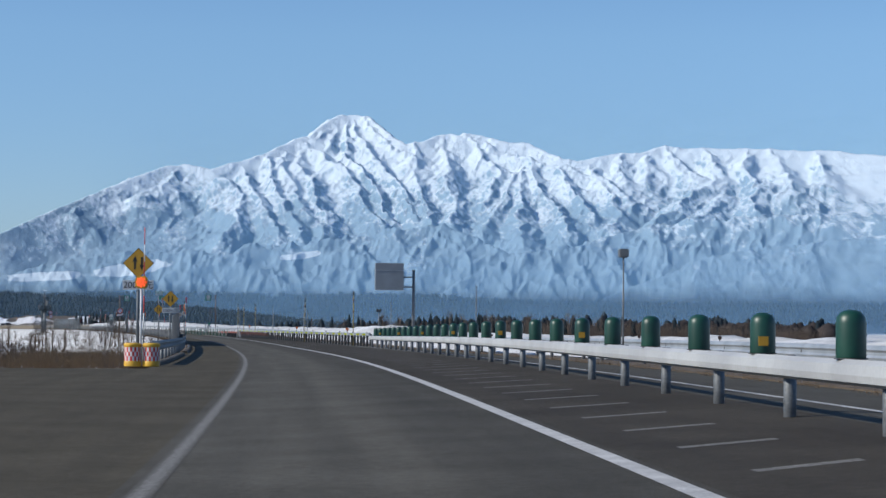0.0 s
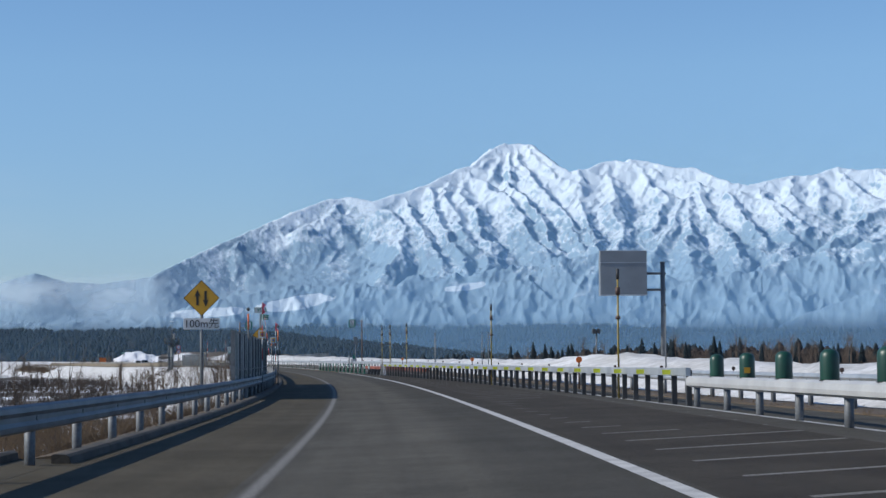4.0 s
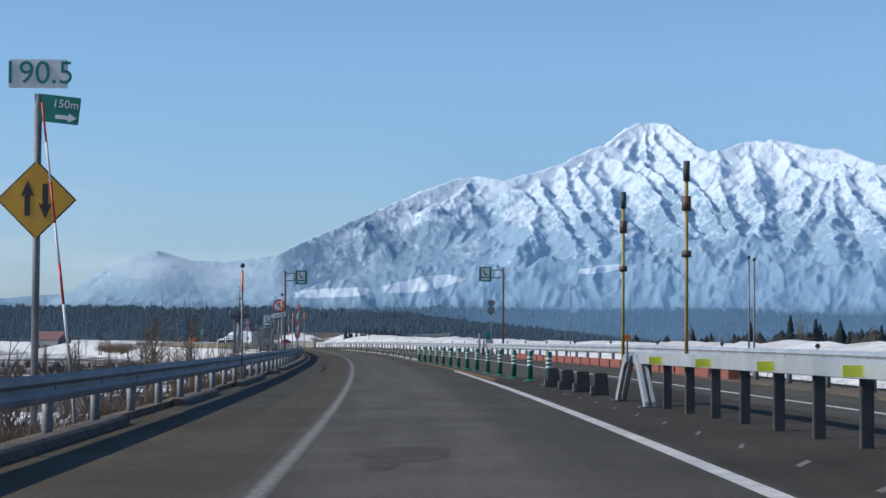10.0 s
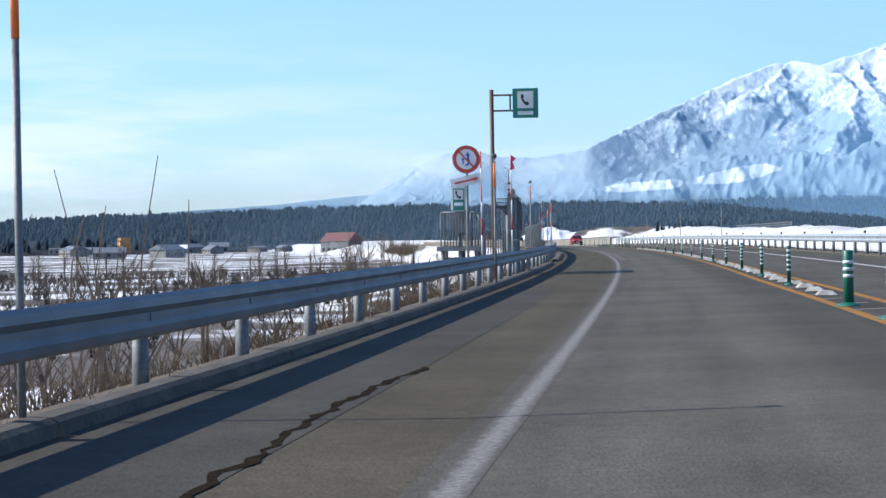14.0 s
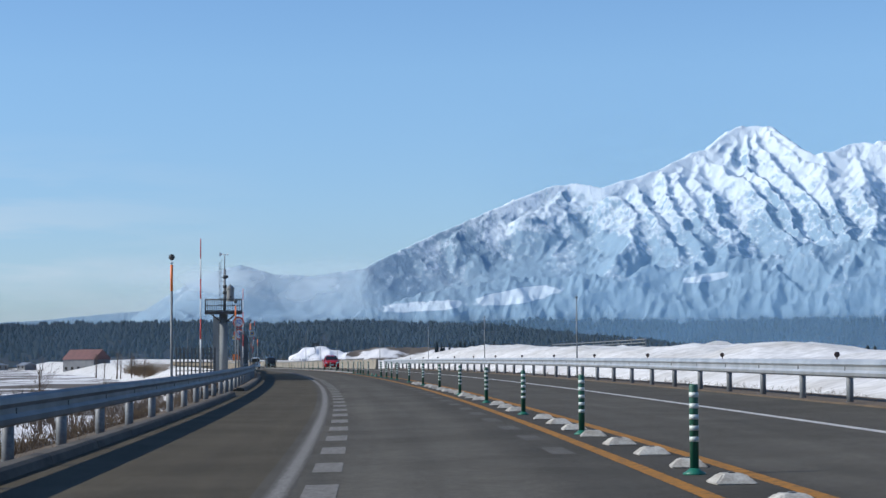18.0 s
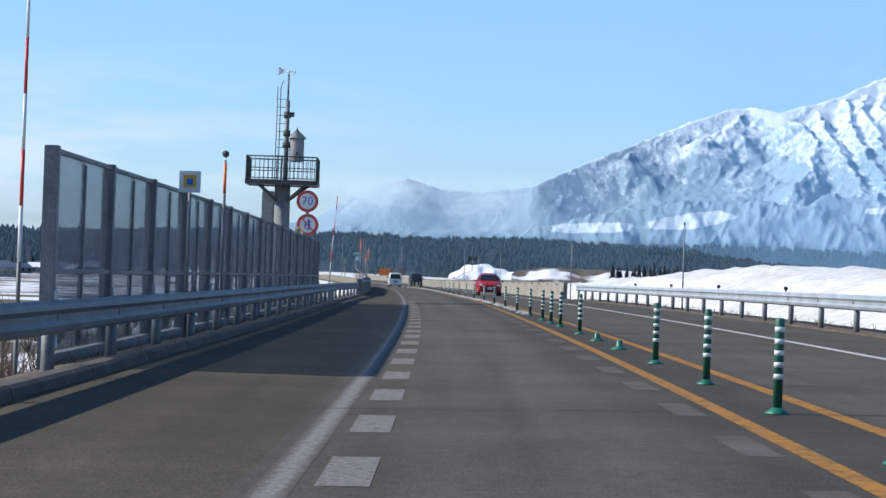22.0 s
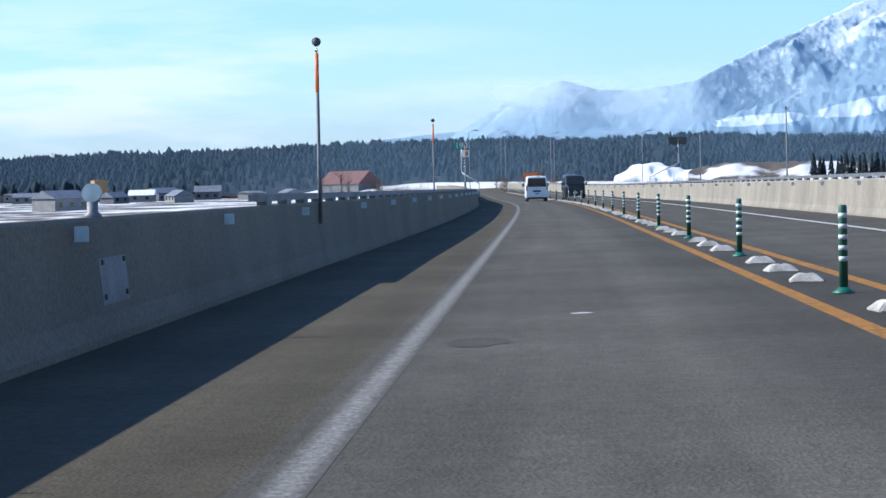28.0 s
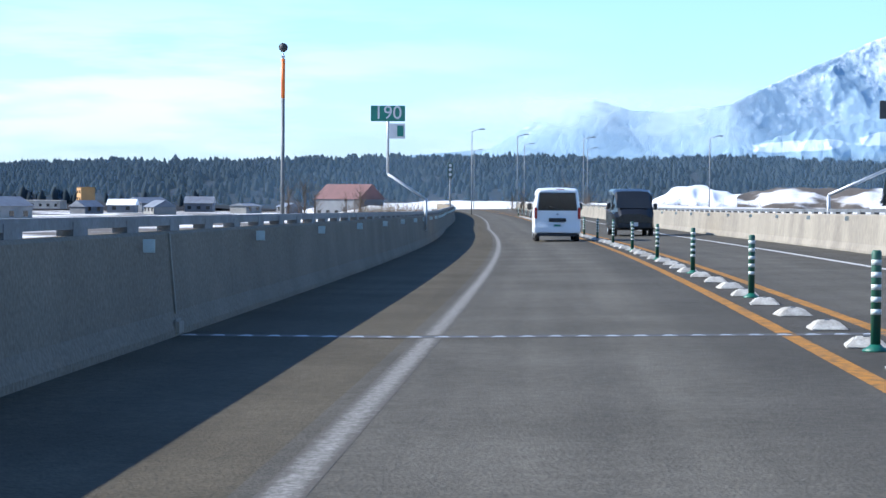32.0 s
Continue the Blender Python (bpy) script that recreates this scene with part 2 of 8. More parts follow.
def wear(m, centre, half):
    """Paint rubbed off along both edges and in streaks, down to the asphalt."""
    n, l = m.node_tree.nodes, m.node_tree.links
    p = n["Principled BSDF"]
    base = p.inputs["Base Color"].links[0].from_socket
    lat = n.new("ShaderNodeAttribute"); lat.attribute_name = "lat"
    lng = n.new("ShaderNodeAttribute"); lng.attribute_name = "along"
    xy = n.new("ShaderNodeCombineXYZ"); k = n.new("ShaderNodeMath"); k.operation = "MULTIPLY"; k.inputs[1].default_value = 0.45
    l.new(lng.outputs["Fac"], k.inputs[0]); l.new(lat.outputs["Fac"], xy.inputs[0]); l.new(k.outputs[0], xy.inputs[1])
    t = n.new("ShaderNodeTexNoise"); t.inputs["Scale"].default_value = 14.0; t.inputs["Detail"].default_value = 10; t.inputs["Roughness"].default_value = 0.85
    l.new(xy.outputs[0], t.inputs["Vector"])
    o = n.new("ShaderNodeMath"); o.operation = "SUBTRACT"; o.inputs[1].default_value = centre; l.new(lat.outputs["Fac"], o.inputs[0])
    a = n.new("ShaderNodeMath"); a.operation = "ABSOLUTE"; l.new(o.outputs[0], a.inputs[0])
    q = n.new("ShaderNodeMath"); q.operation = "DIVIDE"; q.inputs[1].default_value = half; l.new(a.outputs[0], q.inputs[0])
    s = n.new("ShaderNodeMath"); s.operation = "MULTIPLY_ADD"; s.inputs[1].default_value = 2.9; l.new(t.outputs["Fac"], s.inputs[0]); l.new(q.outputs[0], s.inputs[2])
    r = n.new("ShaderNodeMapRange"); r.inputs["From Min"].default_value, r.inputs["From Max"].default_value = 1.75, 2.35; l.new(s.outputs[0], r.inputs["Value"])
    x = n.new("ShaderNodeMixRGB"); x.inputs["Color2"].default_value = (0.075, 0.069, 0.06, 1)
    l.new(r.outputs["Result"], x.inputs["Fac"]); l.new(base, x.inputs["Color1"]); l.new(x.outputs["Color"], p.inputs["Base Color"])


WORN_LINE = mat("worn_road_paint", (0.18, 0.172, 0.158), (0.075, 0.07, 0.06), 0.9, scale=20, fine=60, bump=0.4, mixlo=0.38, mixhi=0.66)
FADED_LINE = mat("faded_road_paint", (0.21, 0.205, 0.195), (0.13, 0.125, 0.115), 0.9, scale=22, fine=40, bump=0.4, mixlo=0.36, mixhi=0.60, detail=12, spec=0.2)
wear(FADED_LINE, -1.13, 0.105)
ORANGE_LINE = mat("orange_road_paint", (0.32, 0.145, 0.022), (0.11, 0.07, 0.032), 0.85, scale=9, fine=45, bump=0.4, detail=12, mixlo=0.42, mixhi=0.70, spec=0.2)
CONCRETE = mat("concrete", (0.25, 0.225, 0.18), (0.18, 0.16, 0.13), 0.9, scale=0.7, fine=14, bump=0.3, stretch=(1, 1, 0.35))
# darker concrete for the left parapet, its shade put into the colour
SHADED_CONCRETE = mat("shaded_concrete", (0.20, 0.174, 0.136), (0.16, 0.14, 0.11), 0.95, scale=0.6, fine=26, bump=0.3, stretch=(1, 1, 1), spec=0.1)
KERB = mat("kerb_concrete", (0.085, 0.074, 0.06), (0.045, 0.039, 0.032), 0.95, scale=1.3, fine=20, bump=0.4)
GALV = mat("galvanised_steel", (0.46, 0.48, 0.50), (0.34, 0.36, 0.385), 0.5, 0.55, scale=1.2, fine=25, bump=0.05)
# darker copy of GALV: the left rail's shaded side put into the colour
SHADED_ZINC = mat("shaded_zinc", (0.155, 0.17, 0.185), (0.105, 0.115, 0.13), 0.6, 0.25, scale=1.0, fine=20, bump=0.05, stretch=(1, 1, 3))
GALV_DULL = mat("weathered_steel", (0.165, 0.175, 0.185), (0.11, 0.115, 0.12), 0.6, 0.35, scale=2.5, fine=25, bump=0.08)
ALU = mat("white_beam_paint", (0.5, 0.5, 0.49), (0.4, 0.4, 0.4), 0.5, 0.15, scale=0.8, fine=20, bump=0.05)
BROWN_STEEL = mat("brown_painted_steel", (0.09, 0.05, 0.035), (0.06, 0.035, 0.025), 0.6, scale=4, bump=0.1)
DARK_STEEL = mat("dark_steel", (0.035, 0.037, 0.04), (0.055, 0.055, 0.055), 0.65, 0.2, scale=3, bump=0.1)
COATED = mat("coated_grey_steel", (0.20, 0.215, 0.22), (0.15, 0.16, 0.165), 0.75, 0.0, scale=1.5, fine=25, bump=0.08, spec=0.25, stretch=(1, 1, 0.3))
PANEL = mat("noise_panel", (0.20, 0.215, 0.225), (0.145, 0.157, 0.165), 0.55, 0.3, scale=0.5, fine=18, bump=0.1, stretch=(1, 1, 0.4))
SMOKY = mat("smoky_panel", (0.13, 0.135, 0.132), (0.10, 0.105, 0.105), 0.5, 0.0, scale=0.5, fine=18, bump=0.03, stretch=(1, 1, 0.4))
def see_through(m, share, colour):
    """Lets part of the light pass straight through a smoky sheet."""
    n, l = m.node_tree.nodes, m.node_tree.links
    clear = n.new("ShaderNodeBsdfTransparent"); clear.inputs["Color"].default_value = (*colour, 1)
    mix = n.new("ShaderNodeMixShader"); mix.inputs[0].default_value = share
    glow = n.new("ShaderNodeBsdfTranslucent"); glow.inputs["Color"].default_value = (0.42, 0.43, 0.41, 1)
    frost = n.new("ShaderNodeMixShader"); frost.inputs[0].default_value = 0.4
    l.new(n["Principled BSDF"].outputs[0], frost.inputs[1]); l.new(glow.outputs[0], frost.inputs[2])
    l.new(frost.outputs[0], mix.inputs[1]); l.new(clear.outputs[0], mix.inputs[2])
    l.new(mix.outputs[0], n["Material Output"].inputs["Surface"])


see_through(SMOKY, 0.4, (0.82, 0.86, 0.88))
YELLOW = mat("yellow_paint", (0.62, 0.36, 0.02), (0.48, 0.27, 0.02), 0.55, scale=3, fine=40, bump=0.05)
OLIVE = mat("dirty_yellow_paint", (0.30, 0.21, 0.03), (0.17, 0.14, 0.04), 0.6, scale=3, fine=30, bump=0.08)
AMBER = mat("amber_sign_face", (0.50, 0.27, 0.015), (0.42, 0.22, 0.012), 0.5, scale=3, fine=40, bump=0.02)
LEMON = mat("yellow_reflector", (0.80, 0.85, 0.05), (0.7, 0.72, 0.05), 0.35, scale=5, bump=0.05)
TAR = mat("crack_dirt", (0.016, 0.013, 0.010), (0.026, 0.021, 0.016), 1.0, scale=9, bump=0.2, spec=0.0)
BLACK = mat("black_rubber", (0.018, 0.018, 0.019), (0.035, 0.035, 0.036), 0.75, scale=5, bump=0.2)
SIGN_BLACK = mat("sign_black", (0.02, 0.018, 0.015), None, 0.6, bump=0.0)
GREEN = mat("green_plastic", (0.010, 0.10, 0.066), (0.016, 0.14, 0.092), 0.45, scale=4, bump=0.06)
POST_GREEN = mat("faded_green_plastic", (0.014, 0.095, 0.058), (0.02, 0.075, 0.05), 0.5, scale=5, bump=0.06)
DARK_GREEN = mat("dark_green_plastic", (0.006, 0.036, 0.024), (0.01, 0.055, 0.036), 0.42, scale=3, bump=0.05)
SIGN_GREEN = mat("green_sign_face", (0.01, 0.14, 0.10), (0.012, 0.17, 0.12), 0.45, bump=0.0)
WHITE = mat("white_sheet", (0.6, 0.6, 0.6), (0.5, 0.5, 0.5), 0.5, scale=3, bump=0.03)
REFLECT = mat("white_reflective", (0.58, 0.63, 0.60), (0.44, 0.49, 0.46), 0.4, scale=8, bump=0.05)
HUMP = mat("hump_white", (0.42, 0.41, 0.375), (0.25, 0.235, 0.205), 0.75, scale=6, fine=40, bump=0.2)
RED = mat("red_paint", (0.50, 0.035, 0.025), (0.38, 0.03, 0.02), 0.5, scale=5, bump=0.05)
SIGN_RED = mat("red_sign_face", (0.42, 0.045, 0.03), (0.34, 0.04, 0.03), 0.5, bump=0.0)
BLUE = mat("blue_sign_face", (0.02, 0.10, 0.45), None, 0.5, bump=0.0)
ORANGE = mat("orange_plastic", (0.75, 0.17, 0.02), (0.6, 0.14, 0.02), 0.5, scale=6, bump=0.05)
PINK = mat("pink_cloth", (0.75, 0.10, 0.16), (0.6, 0.07, 0.12), 0.8, scale=6, bump=0.1)
LED = mat("lit_red_led", (0.9, 0.05, 0.02), (0.9, 0.08, 0.03), 0.4, bump=0.0, emit=3.0)
SNOW = mat("snow", (0.74, 0.75, 0.77), (0.65, 0.66, 0.69), 0.7, scale=0.35, fine=3.0, bump=0.6, spec=0.2)
DIRT_SNOW = mat("dirty_snow", (0.64, 0.64, 0.64), (0.48, 0.47, 0.45), 0.75, scale=0.25, fine=2.5, bump=0.8, spec=0.2)
FIELD = mat("brushy_snow_field", (0.62, 0.62, 0.63), (0.075, 0.062, 0.05), 0.9, scale=0.045, fine=1.2, bump=0.3, detail=9, mixlo=0.44, mixhi=0.52)
SOIL = mat("dry_grass_soil", (0.12, 0.085, 0.052), (0.065, 0.05, 0.035), 0.95, scale=1.5, fine=20, bump=0.8)
TWIG = mat("bare_twigs", (0.085, 0.062, 0.045), (0.14, 0.10, 0.07), 0.9, scale=2, bump=0.1)
DRY = mat("dry_grass", (0.19, 0.125, 0.065), (0.12, 0.08, 0.045), 0.9, scale=3, bump=0.1)
FAR_WOOD = mat("far_evergreen_wood", (0.022, 0.031, 0.038), (0.033, 0.042, 0.050), 0.95, scale=0.02, fine=0.05, bump=0.0, spec=0.02)
BROWN_WOOD = mat("leafless_wood", (0.052, 0.044, 0.042), (0.034, 0.031, 0.033), 0.95, scale=0.05, fine=0.3, bump=0.0, spec=0.03)
CONIFER = mat("conifer", (0.020, 0.029, 0.034), (0.030, 0.040, 0.046), 0.95, scale=0.02, fine=0.15, bump=0.0, spec=0.05)
WOODS = mat("bare_woods", (0.042, 0.042, 0.046), (0.025, 0.031, 0.040), 0.95, scale=0.02, fine=0.2, bump=0.0, spec=0.05)
VAN_PAINT = mat("white_car_paint", (0.70, 0.71, 0.72), (0.66, 0.67, 0.68), 0.25, scale=1, bump=0.0)
BLACK_PAINT = mat("black_car_paint", (0.010, 0.011, 0.013), (0.014, 0.015, 0.017), 0.2, scale=1, bump=0.0)
RED_PAINT = mat("red_car_paint", (0.33, 0.012, 0.015), (0.28, 0.01, 0.012), 0.22, scale=1, bump=0.0)
GLASS = mat("dark_tinted_glass", (0.012, 0.014, 0.016), (0.016, 0.018, 0.02), 0.08, scale=1, bump=0.0)
LAMP_RED = mat("red_lamp_glass", (0.35, 0.02, 0.02), (0.3, 0.02, 0.02), 0.2, bump=0.0)
LAMP_CLEAR = mat("clear_lamp_glass", (0.75, 0.77, 0.78), (0.6, 0.6, 0.62), 0.12, bump=0.0)
ROOF_RED = mat("red_roof", (0.13, 0.055, 0.052), (0.10, 0.045, 0.042), 0.6, scale=0.5, bump=0.0)
WALL_PALE = mat("pale_house_wall", (0.25, 0.245, 0.235), (0.18, 0.18, 0.175), 0.8, scale=0.4, bump=0.0)
WALL_GREY = mat("grey_house_wall", (0.13, 0.14, 0.155), (0.10, 0.105, 0.12), 0.8, scale=0.4, bump=0.0)
WALL_OCHRE = mat("ochre_wall", (0.42, 0.24, 0.09), (0.36, 0.2, 0.08), 0.8, scale=0.4, bump=0.0)
BRICK_RED = mat("rust_red_paint", (0.24, 0.07, 0.045), (0.17, 0.055, 0.04), 0.8, scale=2, bump=0.2)
SLATE = mat("slate_paint", (0.18, 0.20, 0.22), (0.15, 0.165, 0.185), 0.5, 0.0, scale=0.8, fine=20, bump=0.03)
ROOF_GREY = mat("grey_roof", (0.16, 0.18, 0.21), (0.12, 0.13, 0.16), 0.6, scale=0.5, bump=0.0)


# ---- the road's line ----
def line_at(c, u):
    return np.polynomial.chebyshev.chebval(u, c)


_y = np.linspace(ROAD_Y[0], ROAD_Y[1], 3000)
_u = (_y - ROAD_Y[0]) / (ROAD_Y[1] - ROAD_Y[0]) * 2 - 1
_x, _z = line_at(ROAD_X, _u), line_at(ROAD_Z, _u)
_s = np.concatenate([[0], np.cumsum(np.hypot(np.diff(_x), np.diff(_y)))])
_h = np.unwrap(np.arctan2(-np.gradient(_x), np.gradient(_y)))
S_END = float(_s[-1])
_h0, _h1 = float(_h[:150].mean()), float(_h[-300:].mean())
BANK_S, BANK_V = (0, 80, 161, 242, 323, 405, 487, 569, 651, 733), (0.042, 0.04, 0.032, 0.026, 0.024, 0.02, 0.022, 0.022, 0.018, 0.017)


def at(s, d=0.0, z=0.0):
    """A place by its way along the road, its offset to the right and its height over the carriageway."""
    if s < 0:
        x, y, g, h = _x[0] + math.sin(_h0) * -s, _y[0] + math.cos(_h0) * s, _z[0], _h0
    elif s > S_END:
        e = s - S_END
        h = _h1 + min(e, 500) * 0.00028
        x, y, g = _x[-1] - math.sin((h + _h1) / 2) * e, _y[-1] + math.cos((h + _h1) / 2) * e, _z[-1]
    else:
        x, y, g, h = (float(np.interp(s, _s, q)) for q in (_x, _y, _z, _h))
    return Vector((x + d * math.cos(h), y + d * math.sin(h), g + float(np.interp(s, BANK_S, BANK_V)) * (min(max(d, -1.36), 9.5) - 1.6 * min(max(d - 6, 0), 5) * min(1, max(0, (280 - s) / 60))) + z))


def head(s):
    return _h0 if s < 0 else (_h1 + min(s - S_END, 500) * 0.00028 if s > S_END else float(np.interp(s, _s, _h)))


def place(s, d=0.0, z=0.0, turn=0.0):
    return Matrix.Translation(at(s, d, z)) @ Matrix.Rotation(head(s) + radians(turn), 4, "Z")


# ---- mesh helpers ----
def box(bm, x, y, z, sx, sy, sz, m=None, bevel=0.0):
    """A box centred at x, y with its foot at z."""
    v = [bm.verts.new((x + i * sx / 2, y + j * sy / 2, z + k * sz)) for k in (0, 1) for j in (-1, 1) for i in (-1, 1)]
    f = [bm.faces.new([v[i] for i in q]) for q in ((0, 2, 3, 1), (4, 5, 7, 6), (0, 1, 5, 4), (2, 6, 7, 3), (0, 4, 6, 2), (1, 3, 7, 5))]
    if m is not None:
        bmesh.ops.transform(bm, matrix=m, verts=v)
    if bevel:
        bmesh.ops.bevel(bm, geom=list({e for q in f for e in q.edges}), offset=bevel, segments=2, affect="EDGES")
    return v


def tube(bm, p0, p1, r0, r1=None, n=10, cap=True):
    p0, p1 = Vector(p0), Vector(p1)
    r1 = r0 if r1 is None else r1
    q = (p1 - p0).to_track_quat("Z", "Y").to_matrix()
    a = [[bm.verts.new(p + q @ Vector((r * math.cos(6.28319 * i / n), r * math.sin(6.28319 * i / n), 0))) for i in range(n)] for p, r in ((p0, r0), (p1, r1))]
    for i in range(n):
        f = bm.faces.new((a[0][i], a[0][(i + 1) % n], a[1][(i + 1) % n], a[1][i]))
        f.smooth = True
    if cap:
        bm.faces.new(a[0][::-1]); bm.faces.new(a[1])


def turned(bm, profile, n=16, c=(0, 0)):
    """A body turned about the upright axis from rows of radius and height."""
    rings = [[bm.verts.new((c[0] + r * math.cos(6.28319 * i / n), c[1] + r * math.sin(6.28319 * i / n), z)) for i in range(n)] for r, z in profile]
    for a, b in zip(rings, rings[1:]):
        for i in range(n):
            f = bm.faces.new((a[i], a[(i + 1) % n], b[(i + 1) % n], b[i])); f.smooth = True
    bm.faces.new(rings[0][::-1]); bm.faces.new(rings[-1])


def plate(bm, pts, y0, y1):
    """A flat shape in x, z with thickness from y0 (front) to y1."""
    a = [bm.verts.new((x, y0, z)) for x, z in pts]
    b = [bm.verts.new((x, y1, z)) for x, z in pts]
    bm.faces.new(a); bm.faces.new(b[::-1])
    n = len(pts)
    for i in range(n):
        bm.faces.new((a[i], b[i], b[(i + 1) % n], a[(i + 1) % n]))


def disc(r, n=32, cx=0.0, cz=0.0):
    return [(cx + r * math.cos(6.28319 * i / n), cz + r * math.sin(6.28319 * i / n)) for i in range(n)]


def sheer(m, share):
    """Lets a share of the light straight through, as a milky panel does."""
    n, l = m.node_tree.nodes, m.node_tree.links
    t = n.new("ShaderNodeBsdfTransparent"); t.inputs["Color"].default_value = (0.8, 0.85, 0.9, 1)
    x = n.new("ShaderNodeMixShader"); x.inputs["Fac"].default_value = share
    l.new(n["Principled BSDF"].outputs[0], x.inputs[1]); l.new(t.outputs[0], x.inputs[2]); l.new(x.outputs[0], n["Material Output"].inputs["Surface"])


sheer(SMOKY, 0.58)


def part(name, bm, material, parent=None, label="", m=None):
    bmesh.ops.recalc_face_normals(bm, faces=bm.faces)
    me = bpy.data.meshes.new(name)
    bm.to_mesh(me)
    bm.free()
    me.materials.append(material)
    ob = new(name, me)
    if parent is not None:
        ob.parent = parent
    if m is not None:
        ob.matrix_local = m
    if label:
        tagged(ob, label)
    return ob


def piece(name, me, parent, m):
    """One more object on a mesh that others share."""
    ob = new(name, me)
    ob.parent = parent
    ob.matrix_local = m
    return ob


def thing(name, m, label, category, group="", kind=""):
    ob = new(name)
    ob.empty_display_size = 0.2
    ob.matrix_world = m
    return tagged(ob, label, category, group, kind)


def sweep(profile, s0, s1, step=4.0, origin=None, closed=True, shift=None, cap=True):
    """A bmesh of a section (offset, height) drawn along the road."""
    bm = bmesh.new()
    lat, lng = bm.verts.layers.float.new("lat"), bm.verts.layers.float.new("along")
    rows = []
    for s in [s0] + [4.0 * i for i in range(math.floor(s0 / 4) + 1, math.ceil(s1 / 4))] + [s1]:
        k = shift(s) if shift else 0.0
        rows.append([bm.verts.new(at(s, d + k, z)) for d, z in profile])
        for v, (d, z) in zip(rows[-1], profile):
            v[lat], v[lng] = d + k, s
    m = len(profile)
    for a, b in zip(rows, rows[1:]):
        for j in range(m if closed else m - 1):
            bm.faces.new((a[j], a[(j + 1) % m], b[(j + 1) % m], b[j]))
    if closed and cap and m > 2:
        bm.faces.new(rows[0]); bm.faces.new(rows[-1][::-1])
    return bm


def words(text, size, material, parent, x, y, z, name="lettering", align="CENTER", depth=0.004):
    c = bpy.data.curves.new(name, "FONT")
    c.body, c.size, c.align_x, c.align_y, c.extrude = text, size, align, "CENTER", depth
    c.materials.append(material)
    ob = new(name, c)
    ob.parent = parent
    ob.matrix_local = pose(x, y, z, 90, 0, 0)
    return ob


def setting(name, bm, material, label, category):
    return tagged(part(name, bm, material), label, category, kind="structure")

# ---- ground, carriageway ----
def hash2(ix, iy, k):
    v = np.sin(ix * 127.1 + iy * 311.7 + k * 74.7) * 43758.5453
    return v - np.floor(v)


def vnoise(x, y, k=0):
    ix, iy = np.floor(x), np.floor(y)
    fx, fy = x - ix, y - iy
    fx, fy = fx * fx * fx * (fx * (fx * 6 - 15) + 10), fy * fy * fy * (fy * (fy * 6 - 15) + 10)
    a, b, c, d = (hash2(ix + i, iy + j, k) for j in (0, 1) for i in (0, 1))
    return (a + (b - a) * fx) * (1 - fy) + (c + (d - c) * fx) * fy


def fractal(x, y, octaves=4, k=0):
    return sum(vnoise(x * 2**i, y * 2**i, k + i) * 0.5**i for i in range(octaves)) / 2


def ridged(x, y, octaves=5, k=0, gain=0.5):
    t, a, w = 0.0, 0.5, 1.0
    for i in range(octaves):
        r = 1 - np.abs(2 * vnoise(x * 2**i, y * 2**i, k + i) - 1)
        r = r * r * w
        w = np.clip(r * 1.6, 0, 1)
        t = t + r * a
        a *= gain
    return t


def grid_mesh(name, verts, nu, nv, material):
    """A sheet from an nu x nv array of places."""
    me = bpy.data.meshes.new(name)
    idx = np.arange(nu * nv).reshape(nu, nv)
    quads = np.stack([idx[:-1, :-1], idx[1:, :-1], idx[1:, 1:], idx[:-1, 1:]], -1).reshape(-1, 4)
    me.vertices.add(nu * nv)
    me.vertices.foreach_set("co", np.asarray(verts, np.float32).ravel())
    me.loops.add(quads.size)
    me.loops.foreach_set("vertex_index", quads.ravel().astype(np.int32))
    me.polygons.add(len(quads))
    me.polygons.foreach_set("loop_start", np.arange(0, quads.size, 4, dtype=np.int32))
    me.polygons.foreach_set("use_smooth", np.ones(len(quads), bool))
    me.update()
    me.validate()
    me.materials.append(material)
    return me


def bank_height(s, d):
    """The land beside the road: a field far below on the left, a ploughed snow bank on the right."""
    left = -0.1 - 4.2 * np.clip((-d - 4.95) / 11, 0, 1)
    hump = 1.0 + 0.5 * np.exp(-((s - 206) / 26) ** 2) + 1.0 * np.exp(-((s - 550) / 60) ** 2) + 0.35 * np.exp(-((s - 445) / 40) ** 2)
    right = -0.05 + hump * (1 - 0.3 * np.clip((d - 18) / 6, 0, 1)) * np.clip((d - 10.3 - 0.8 * np.clip((307 - s) / 120, 0, 1) - 1.9 * np.clip((150 - s) / 60, 0, 1)) / 5.5, 0, 1) ** 0.8 * (1 + 0.3 * (fractal(s / 9.0, d / 5.0, 3, 7) - 0.5)) + 0.5 * (ridged(s / 5.0, d / 2.6, 3, 17) - 0.42) * np.clip((d - 10.6) / 2, 0, 1) * np.clip((26 - d) / 8, 0, 1)
    return np.where(d < 0, left, right)


